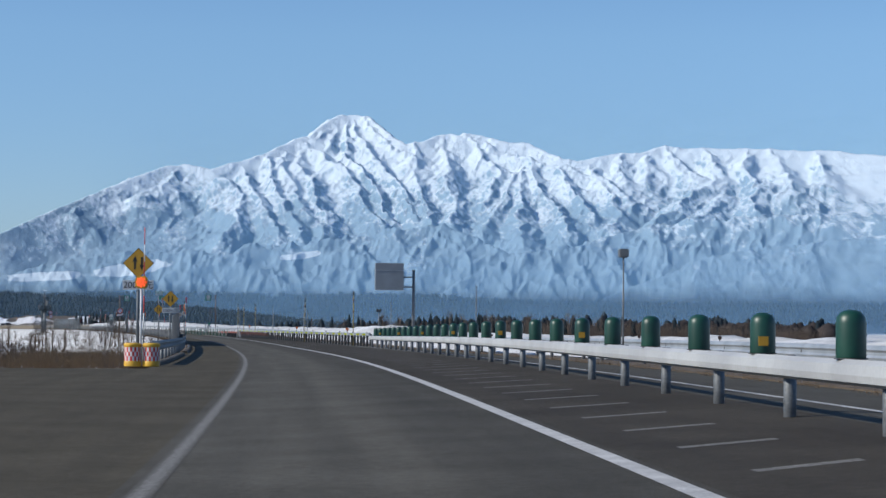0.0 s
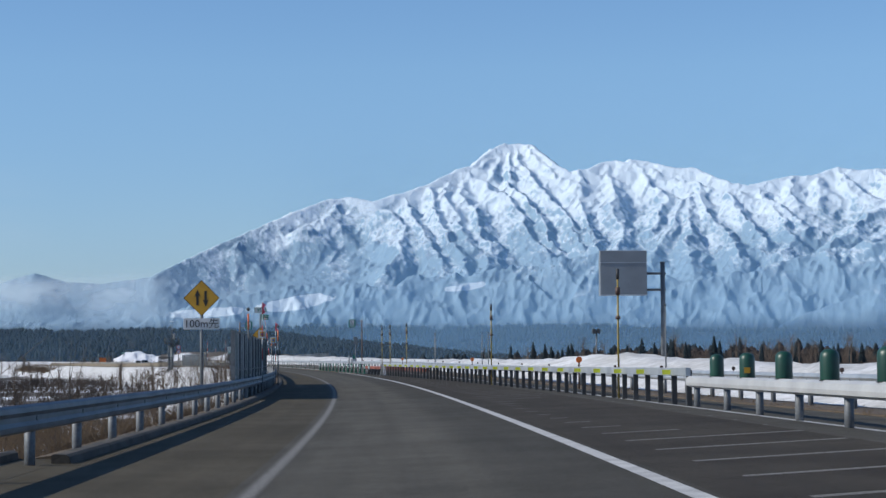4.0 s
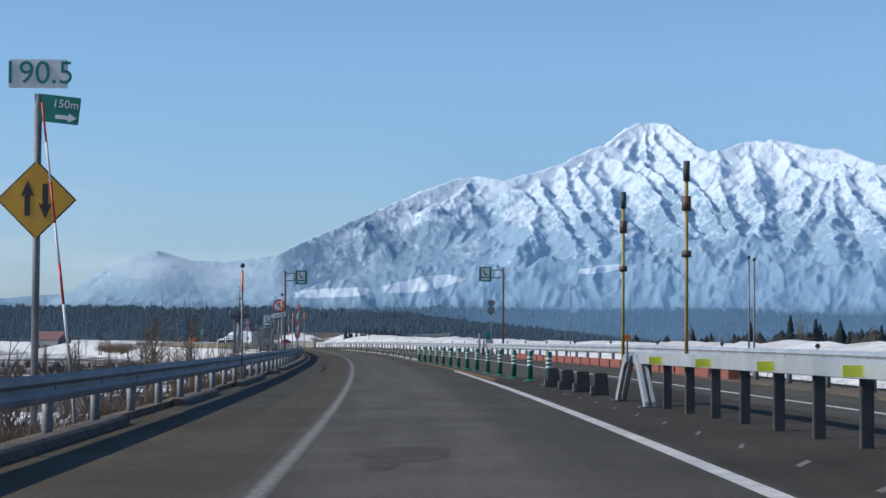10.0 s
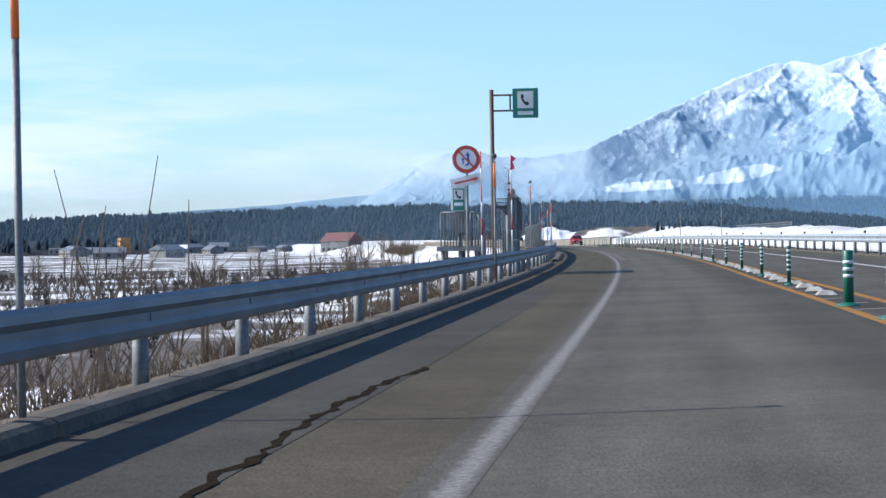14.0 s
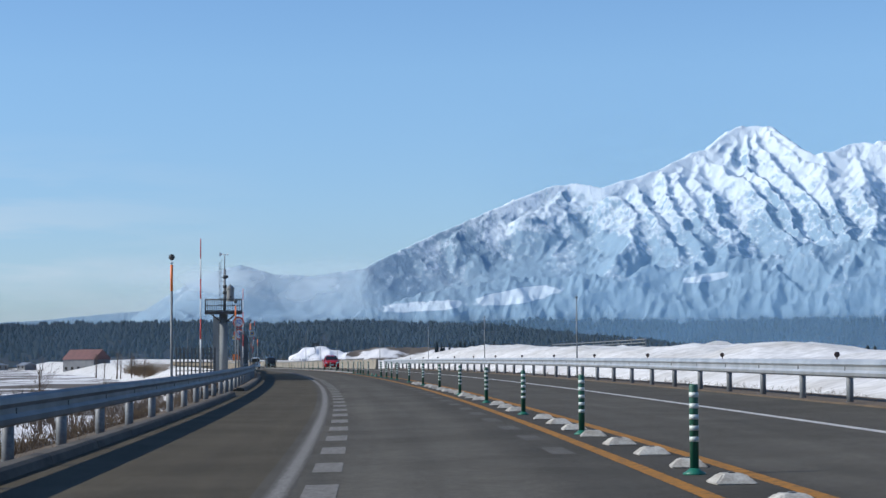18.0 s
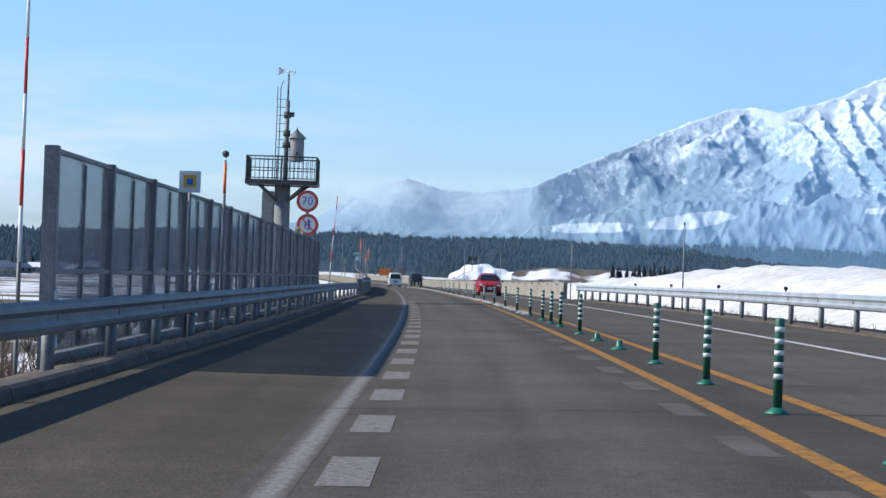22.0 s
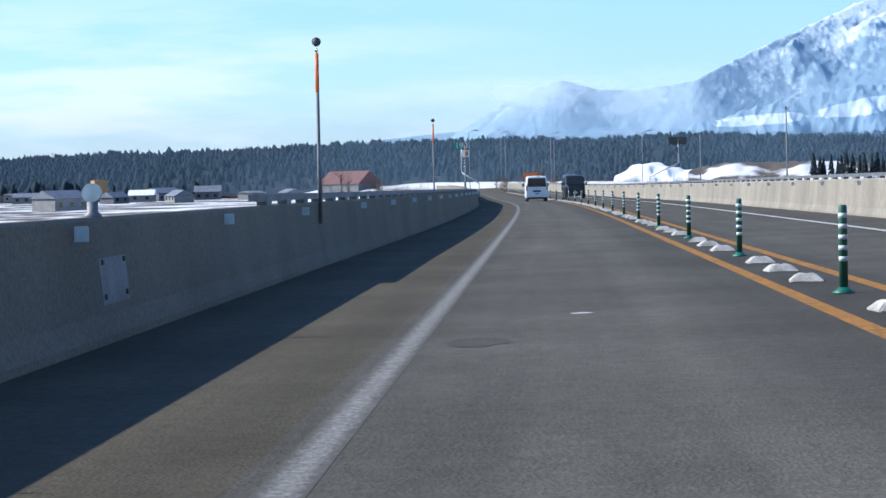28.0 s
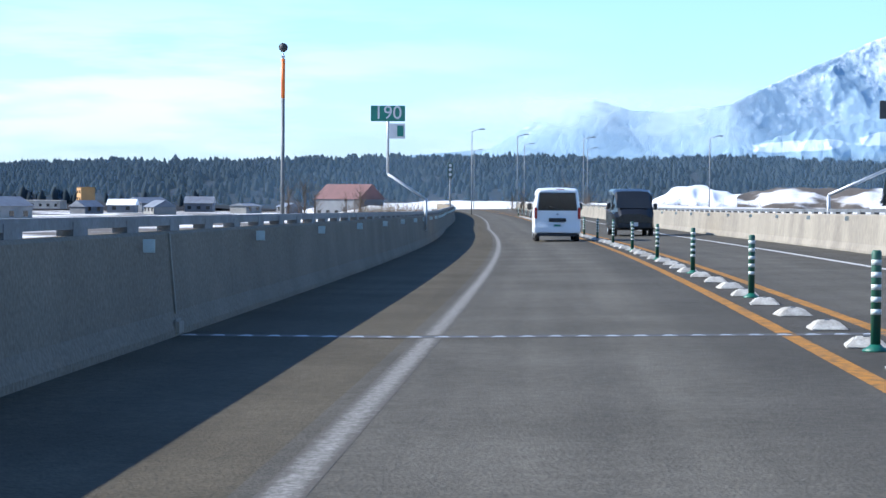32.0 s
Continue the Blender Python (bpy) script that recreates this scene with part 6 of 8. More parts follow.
# ---- vehicles ----
def body_shell(bm, rows):
    """A hull through cross-sections: y, half width at the sill, at the waist, at the roof, and their heights."""
    rings = []
    for y, ws, wb, wr, zs, zb, zr in rows:
        half = [(ws * 0.92, zs), (ws, zs + 0.06), (wb, (zs + zb) / 2), (wb, zb), (wr + (wb - wr) * 0.15, zr - 0.1), (wr - 0.06, zr - 0.01), (wr * 0.5, zr + 0.02)]
        rings.append([bm.verts.new((x, y, z)) for x, z in half] + [bm.verts.new((-x, y, z)) for x, z in half[::-1]])
    n = len(rings[0])
    for a, b in zip(rings, rings[1:]):
        for i in range(n):
            f = bm.faces.new((a[i], a[(i + 1) % n], b[(i + 1) % n], b[i])); f.smooth = False
    bm.faces.new(rings[0]); bm.faces.new(rings[-1][::-1])


def wheels(car, xs, ys, r):
    for x in xs:
        for y in ys:
            w = new("wheel"); w.parent = car; w.location = (x, y, r)
            bm = bmesh.new(); tube(bm, (-0.09, 0, 0), (0.09, 0, 0), r, n=28); part("tyre", bm, BLACK, w)
            bm = bmesh.new(); tube(bm, (-0.095, 0, 0), (0.095, 0, 0), r * 0.62, n=20); part("rim", bm, GALV, w)


def van(name, m, paint, label, front=False, w=1.68, l=4.3, h=1.93):
    """A small one-box van; its rear faces -y."""
    car = thing(name, m, label, "van")
    hw = w / 2
    bm = bmesh.new()
    body_shell(bm, [(0, hw - 0.05, hw - 0.03, hw - 0.17, 0.3, 1.0, h - 0.10), (0.06, hw - 0.01, hw, hw - 0.13, 0.26, 1.02, h - 0.03), (0.5, hw, hw, hw - 0.1, 0.24, 1.02, h),
                    (l * 0.68, hw, hw, hw - 0.1, 0.24, 1.0, h - 0.02), (l * 0.78, hw, hw, hw - 0.14, 0.24, 0.98, h - 0.12), (l * 0.95, hw - 0.02, hw - 0.04, hw - 0.25, 0.26, 0.92, 1.12), (l, hw - 0.1, hw - 0.1, hw - 0.3, 0.34, 0.78, 0.9)])
    part("body", bm, paint, car)
    bm = bmesh.new(); v = [(-hw + 0.17, 1.16), (hw - 0.17, 1.16), (hw - 0.24, h - 0.2), (-hw + 0.24, h - 0.2)]
    plate(bm, v, -0.012, 0.03); part("rear_window", bm, GLASS, car, "dark tinted rear window")
    bm = bmesh.new(); v = [(-hw + 0.13, 1.12), (hw - 0.13, 1.12), (hw - 0.2, h - 0.16), (-hw + 0.2, h - 0.16)]
    plate(bm, v, -0.004, 0.02); part("window_seal", bm, BLACK, car)
    bm = bmesh.new(); box(bm, 0, -0.03, 0.3, w - 0.02, 0.14, 0.26, bevel=0.04); part("rear_bumper", bm, paint, car)
    bm = bmesh.new(); box(bm, 0, 0.02, 0.2, w - 0.2, 0.2, 0.12, bevel=0.02); part("under_tray", bm, BLACK, car)
    for x in (-1, 1):
        bm = bmesh.new(); box(bm, x * (hw - 0.06), -0.005, 0.82, 0.1, 0.08, 0.42, bevel=0.02); q = part("tail_light", bm, LAMP_RED, car, "red tail light")
        bm = bmesh.new(); box(bm, x * (hw + 0.11), l * 0.74, 1.12, 0.16, 0.1, 0.26, bevel=0.03); part("mirror", bm, BLACK, car)
        bm = bmesh.new(); tube(bm, (x * (hw - 0.02), l * 0.75, 1.18), (x * (hw + 0.08), l * 0.74, 1.2), 0.025); part("mirror_arm", bm, BLACK, car)
        bm = bmesh.new()
        for a, b in ((0.45, l * 0.38), (l * 0.4, l * 0.62), (l * 0.64, l * 0.78)):
            v = [bm.verts.new((x * (hw - k + 0.006), y, z)) for y, z, k in ((a, 1.1, 0.02), (b, 1.1, 0.02), (b - 0.04, h - 0.25, 0.075), (a + 0.03, h - 0.25, 0.075))]
            bm.faces.new(v)
        part("side_window", bm, GLASS, car)
        bm = bmesh.new(); v = [bm.verts.new((x * px, y, z)) for px, y, z in ((hw - 0.42, l - 0.02, 0.62), (hw - 0.10, l - 0.1, 0.66), (hw - 0.10, l - 0.14, 0.86), (hw - 0.44, l - 0.05, 0.8))]
        bm.faces.new(v); bmesh.ops.solidify(bm, geom=list(bm.faces), thickness=-0.05); part("headlight", bm, LAMP_CLEAR, car)
    bm = bmesh.new(); box(bm, 0, -0.05, 0.72, 0.62, 0.04, 0.13, bevel=0.01); part("plate_recess", bm, BLACK, car)
    bm = bmesh.new(); box(bm, 0, -0.07, 0.52, 0.33, 0.015, 0.165); q = part("number_plate", bm, WHITE, car, "white number plate")
    bm = bmesh.new(); box(bm, 0, -0.08, 0.55, 0.24, 0.006, 0.07); part("plate_bar", bm, SIGN_GREEN, q)
    bm = bmesh.new(); box(bm, 0, -0.02, 0.96, 0.09, 0.03, 0.06, bevel=0.01); part("badge", bm, GALV, car)
    bm = bmesh.new(); box(bm, 0.1, 0.05, h - 0.06, 0.3, 0.06, 0.03); part("brake_light", bm, LAMP_RED, car)
    bm = bmesh.new(); tube(bm, (0.15, -0.03, 1.14), (-0.3, -0.03, 1.28), 0.012); part("wiper", bm, BLACK, car)
    bm = bmesh.new(); v = [bm.verts.new(c) for c in ((-hw + 0.15, l * 0.945, 1.15), (hw - 0.15, l * 0.945, 1.15), (hw - 0.24, l * 0.795, h - 0.17), (-hw + 0.24, l * 0.795, h - 0.17))]
    bm.faces.new(v); bmesh.ops.translate(bm, verts=bm.verts, vec=(0, 0.03, 0.02)); part("windscreen", bm, GLASS, car)
    bm = bmesh.new(); box(bm, 0, l + 0.0, 0.34, w - 0.35, 0.08, 0.2, bevel=0.03); part("grille", bm, BLACK, car)
    bm = bmesh.new(); box(bm, 0, l + 0.045, 0.42, 0.33, 0.015, 0.165); part("front_plate", bm, WHITE, car)
    wheels(car, (-hw + 0.12, hw - 0.12), (0.75, l - 0.75), 0.29)
    return car


van("white_van", place(724.62, 0.99), VAN_PAINT, "small white delivery van seen from behind on the lane")
van("black_van", place(736.0, 4.58, 0, 180) @ pose(0, -4.7, 0), BLACK_PAINT, "black van facing the camera in the opposite lane", w=1.75, l=4.7, h=1.98)


def small_car(m, paint, label):
    """A small hatchback; its front faces -y."""
    car = thing("red_hatchback", m, label, "car")
    bm = bmesh.new()
    body_shell(bm, [(0, 0.62, 0.68, 0.5, 0.3, 0.62, 0.72), (0.25, 0.76, 0.8, 0.66, 0.24, 0.74, 0.86), (0.95, 0.82, 0.83, 0.72, 0.22, 0.86, 1.0), (1.65, 0.83, 0.84, 0.56, 0.22, 0.9, 1.44),
                    (2.4, 0.83, 0.84, 0.57, 0.22, 0.92, 1.52), (3.2, 0.83, 0.84, 0.56, 0.24, 0.92, 1.46), (3.75, 0.8, 0.8, 0.5, 0.3, 0.92, 1.1), (3.85, 0.74, 0.76, 0.45, 0.36, 0.8, 0.98)])
    part("body", bm, paint, car)
    bm = bmesh.new(); bm.faces.new([bm.verts.new(c) for c in ((-0.68, 0.99, 1.03), (0.68, 0.99, 1.03), (0.53, 1.62, 1.41), (-0.53, 1.62, 1.41))]); bmesh.ops.translate(bm, verts=bm.verts, vec=(0, -0.03, 0.02)); part("windscreen", bm, GLASS, car)
    for x in (-1, 1):
        bm = bmesh.new(); bm.faces.new([bm.verts.new((x * a, y, z)) for a, y, z in ((0.84, 1.35, 0.97), (0.84, 3.2, 0.98), (0.63, 3.05, 1.38), (0.63, 1.8, 1.38))]); part("side_window", bm, GLASS, car)
        bm = bmesh.new(); box(bm, x * 0.6, 0.12, 0.62, 0.3, 0.2, 0.16, bevel=0.05); part("headlight", bm, LAMP_CLEAR, car, "clear headlight")
        bm = bmesh.new(); box(bm, x * 0.92, 1.35, 0.95, 0.17, 0.1, 0.13, bevel=0.03); part("mirror", bm, paint, car)
    bm = bmesh.new(); box(bm, 0, 0.03, 0.34, 1.1, 0.1, 0.22, bevel=0.03); part("grille", bm, BLACK, car)
    bm = bmesh.new(); box(bm, 0, -0.03, 0.42, 0.33, 0.015, 0.165); part("number_plate", bm, WHITE, car)
    wheels(car, (-0.72, 0.72), (0.75, 3.15), 0.3)
    return car


small_car(place(582.50, 4.87), RED_PAINT, "small red hatchback facing the camera in the opposite lane")

# pale filled joint of the parapet beside the expansion joint
js = thing("parapet_joint", place(670.00, WD + bend(670.00)), "pale mortar joint with a broken corner in the parapet", "joint", kind="structure")
bm = bmesh.new(); box(bm, -0.03, 0, 0.2, 0.02, 0.05, 0.76); part("mortar", bm, CONCRETE, js, "", pose(0.0, 0, 0, 0, -5, 0))
bm = bmesh.new(); box(bm, 0.0, -0.1, 0.0, 0.06, 0.3, 0.16, bevel=0.028); part("chip", bm, CONCRETE, js, "pale broken concrete corner")

# ---- mountains ----
CX, CY, CZ = 277.0, -27.0, 0.0
# crest and spurs of the range: bearing to the left of +y and height angle, both in degrees
CREST_RIGHT = ((-24, 4.7), (-20, 5.1), (-16.9, 5.2), (-15.6, 5.22), (-15.16, 5.27), (-14.8, 5.2), (-14.4, 5.08), (-13.9, 5.08), (-13.2, 4.93), (-12.6, 4.85), (-12.1, 4.91), (-11.6, 5.12), (-11.15, 5.33),
               (-10.3, 5.39), (-9.85, 5.53), (-9.37, 5.63), (-9.1, 5.53), (-8.8, 5.61), (-8.5, 5.58), (-8.05, 5.37), (-7.5, 5.3))
CREST_LEFT = ((-7.15, 5.47), (-6.75, 5.8), (-6.35, 6.07), (-6.0, 6.15), (-5.6, 6.1), (-5.27, 5.97), (-5.0, 5.78), (-4.7, 5.5), (-4.3, 5.42), (-3.8, 5.17), (-3.3, 4.94), (-2.6, 4.73), (-1.8, 4.53), (-1.0, 4.64), (-0.3, 4.48), (0.5, 4.18),
              (2.1, 3.5), (3.5, 2.9), (4.6, 2.35), (6.0, 2.15), (7.0, 2.2), (7.9, 2.45), (8.5, 2.3), (9.3, 1.95), (10.4, 1.25), (13, 1.0), (20, 0.6))
LEFT_SPURS = (
    ((-4.31, 5.42), (-4.44, 4.72), (-4.85, 3.90), (-5.22, 3.24), (-4.92, 2.31)),
    ((-3.49, 5.00), (-3.65, 4.32), (-3.91, 3.66), (-4.35, 2.92), (-4.51, 2.43)),
    ((-2.80, 4.65), (-3.06, 3.99), (-3.42, 3.33), (-4.02, 2.51)),
    ((-2.14, 4.29), (-2.71, 3.80), (-2.53, 3.17), (-2.21, 2.44)),
    ((-4.31, 5.42), (-5.10, 5.04), (-5.75, 4.55), (-6.24, 3.81), (-6.81, 3.07)),
    ((-1.03, 4.64), (-0.50, 4.08), (0.15, 3.76)),
    ((0.48, 4.20), (1.29, 3.67), (2.27, 3.19)),
    ((-3.92, 5.16), (-4.03, 4.48), (-4.43, 3.66), (-4.76, 3.16)),
)
PEAK_SPURS = (
    ((-5.63, 6.10), (-5.47, 5.61), (-5.30, 5.22)),
    ((-6.01, 6.15), (-6.17, 5.69), (-6.38, 5.24), (-6.98, 4.62)),
    ((-6.34, 6.08), (-6.71, 5.60), (-7.10, 5.19), (-7.59, 5.07)),
    ((-5.27, 5.97), (-4.94, 5.45)),
    ((-5.76, 5.09), (-6.28, 4.59), (-6.77, 3.93), (-7.09, 3.28)),
    ((-6.61, 4.92), (-7.20, 4.35), (-7.58, 3.79), (-7.91, 3.27)),
    ((-5.85, 6.13), (-5.83, 5.61), (-5.86, 5.18)),
)
SECOND_SPURS = (
    ((-8.55, 5.58), (-8.67, 5.12), (-8.80, 4.56), (-9.02, 3.78), (-9.11, 3.09)),
    ((-7.73, 5.33), (-7.85, 4.61), (-8.07, 3.79), (-8.52, 3.03)),
    ((-9.37, 5.63), (-9.81, 4.99), (-10.36, 4.66), (-10.16, 4.09), (-9.91, 3.61)),
    ((-11.06, 4.76), (-10.71, 4.12), (-10.35, 3.57), (-10.15, 3.03)),
    ((-11.31, 4.72), (-11.65, 4.04), (-12.13, 3.41), (-12.33, 2.84)),
    ((-11.08, 4.57), (-11.04, 3.83), (-10.96, 3.10), (-11.15, 2.45)),
    ((-9.37, 5.63), (-10.34, 5.15), (-11.47, 4.85), (-12.43, 4.67), (-13.39, 4.33), (-14.18, 3.79)),
    ((-12.14, 4.63), (-12.62, 3.89), (-13.09, 3.24)),
    ((-12.92, 4.73), (-13.39, 4.17), (-13.86, 3.39), (-13.57, 2.99)),
)
RIGHT_SPURS = (
    ((-15.16, 5.26), (-15.50, 4.89), (-16.13, 4.44)),
    ((-13.96, 5.08), (-13.81, 4.60), (-14.03, 4.19)),
    ((-16.85, 4.45), (-15.85, 3.84), (-15.21, 3.20), (-14.89, 2.97)),
    ((-14.52, 5.12), (-14.71, 4.66), (-14.51, 4.26)),
    ((-16.42, 5.22), (-16.65, 4.78), (-16.85, 4.53)),
    ((-16.84, 3.98), (-16.47, 3.50), (-16.07, 3.11)),
    ((-17.6, 5.2), (-17.4, 4.7), (-17.8, 4.2)),
    ((-18.3, 5.17), (-18.6, 4.6), (-18.9, 4.1)),
    ((-19.5, 5.12), (-19.9, 4.5)),
    ((-18.0, 4.3), (-17.6, 3.8), (-17.9, 3.4)),
)
FOOT_SPURS = (
    ((-24, 3.4), (-16.83, 3.26), (-14.97, 3.05), (-13.37, 2.62), (-11.43, 2.16), (-10.14, 1.68), (-8.99, 1.20)),
    ((-11.43, 2.16), (-11.02, 1.64), (-10.70, 1.12)),
    ((-12.56, 2.40), (-12.96, 1.78), (-13.27, 1.10)),
    ((-13.40, 2.62), (-13.92, 1.93), (-14.30, 1.19)),
    ((-14.97, 3.05), (-15.35, 2.48), (-15.58, 1.99)),
    ((-11.92, 2.28), (-12.07, 1.63), (-11.99, 1.14)),
    ((-10.62, 1.89), (-10.13, 1.35)),
    ((-2.79, 2.32), (-4.43, 2.43), (-6.07, 2.66), (-7.05, 2.80), (-8.69, 2.97), (-9.50, 2.76), (-10.31, 2.40), (-11.11, 2.13)),
    ((-7.05, 2.80), (-7.46, 2.41), (-7.89, 2.03)),
    ((-8.69, 2.97), (-9.09, 2.47), (-9.52, 2.06)),
    ((4.68, 1.24), (2.11, 1.88), (0.48, 2.12), (-1.15, 2.20), (-2.79, 2.03)),
    ((-6.07, 2.66), (-6.55, 2.17), (-7.04, 1.67)),
    ((-16.08, 3.19), (-16.38, 2.70), (-16.53, 2.38)),
)
WOODED_SPUR = ((-24, 3.0), (-16.81, 2.14), (-15.74, 1.62), (-14.46, 1.19), (-13.82, 0.89))


def face_r(el):
    """How far off the mountain's face lies where it is seen at that height angle."""
    return 3380 + (el - 2.0) / 4.15 * 1180


def tent(x, r, spur, far, steep):
    """A ridge along a spur that falls off to both sides."""
    px = [radians(a) * 4000 for a, _ in spur]
    pr = [far(e) for _, e in spur]
    pz = [math.tan(radians(e)) * q for (_, e), q in zip(spur, pr)]
    best = np.full(x.shape, -1e4)
    for i in range(len(spur) - 1):
        ax, ay, bx, by = px[i], pr[i], px[i + 1] - px[i], pr[i + 1] - pr[i]
        k = np.clip(((x - ax) * bx + (r - ay) * by) / (bx * bx + by * by), 0, 1)
        gap = np.hypot(x - ax - k * bx, r - ay - k * by)
        best = np.maximum(best, pz[i] + (pz[i + 1] - pz[i]) * k - steep * gap)
    return best


def mountain(nv=310):
    line = np.concatenate([np.linspace(-24, -20, 30, endpoint=False), np.linspace(-20, 11, 1060, endpoint=False), np.linspace(11, 20, 60)])
    nu = len(line)
    az = line[:, None] * np.ones((1, nv))
    r = np.linspace(2700, 4690, nv)[None, :] * np.ones((nu, 1))
    crest = CREST_RIGHT + CREST_LEFT
    sky = np.interp(az, [a for a, _ in crest], [e for _, e in crest])
    x = np.radians(az) * 4000
    wide = 2 * fractal(x / 120, r / 160, 3, 11) - 1, 2 * fractal(x / 120, r / 160, 3, 21) - 1
    small = 2 * fractal(x / 26, r / 34, 3, 13) - 1, 2 * fractal(x / 26, r / 34, 3, 23) - 1
    wx, wr = x + 17 * wide[0] + 7 * small[0], r + 26 * wide[1] + 9 * small[1]
    el = np.interp(r, (2700, 2760, 2920, 3380, 4560, 4700), (0.0, 0.05, 0.6, 1.75, 6.15, 6.6))
    edge = np.maximum(face_r(sky), np.interp(az, (2.5, 4.6), (0, 3480)))
    z = np.tan(np.radians(np.minimum(el, sky))) * np.minimum(r, edge) - 30 * np.clip((r - 2900) / 300, 0, 1) - 0.7 * np.clip(r - edge, 0, None)

    def join(a, b, soft):
        return soft * np.logaddexp(a / soft, b / soft)
    def raise_spurs(spurs, far, steep):
        for spur in spurs:
            i, j = np.searchsorted(line, (min(a for a, _ in spur) - 2.2, max(a for a, _ in spur) + 6.5))
            z[i:j] = join(z[i:j], tent(wx[i:j], wr[i:j], spur, far, steep), 2.5)
    raise_spurs(LEFT_SPURS + SECOND_SPURS + RIGHT_SPURS, face_r, 0.58)
    raise_spurs(PEAK_SPURS, face_r, 0.8)
    raise_spurs(FOOT_SPURS, lambda e: 2870 + e / 3.3 * 440, 0.52)
    raise_spurs((WOODED_SPUR,), lambda e: 2790 + e / 2.2 * 170, 0.5)
    mid = ridged((wx - 0.15 * wr) / 58, wr / 95, 4, 41)
    fine = ridged((x + 0.3 * r) / 24, r / 40, 4, 51)
    amp = np.clip((r - 2800) / 250, 0, 1) * (0.35 + 0.65 * np.clip((sky - 2.0) / 2.5, 0, 1))
    even = 1 - 0.8 * np.exp(-((az - 0.2) / 1.6) ** 2) * np.exp(-((r - 3560) / 260) ** 2)
    z = z + ((mid - 0.42) * 9 + (fine - 0.42) * 8) * amp * even
    main = [q for q in crest if q[0] < 4.7]
    top = np.maximum(tent(x, r, main, face_r, 0.55), tent(x, r, CREST_LEFT[-9:], lambda e: 3480, 0.55)) + (fine - 0.42) * 4 * amp + (mid - 0.42) * 3 * amp
    z = np.where(r < edge + 30, join(z, top, 2.0), np.minimum(z, top))
    z = np.minimum(z, np.tan(np.radians(sky + 0.03)) * r + 3)
    start = np.clip((r - 2700) / 60, 0, 1)
    z = np.maximum(z, -5) * start - 6 * (1 - start)
    a = np.radians(az)
    return np.stack([CX - np.sin(a) * r, CY + np.cos(a) * r, CZ + z], -1), nu, nv


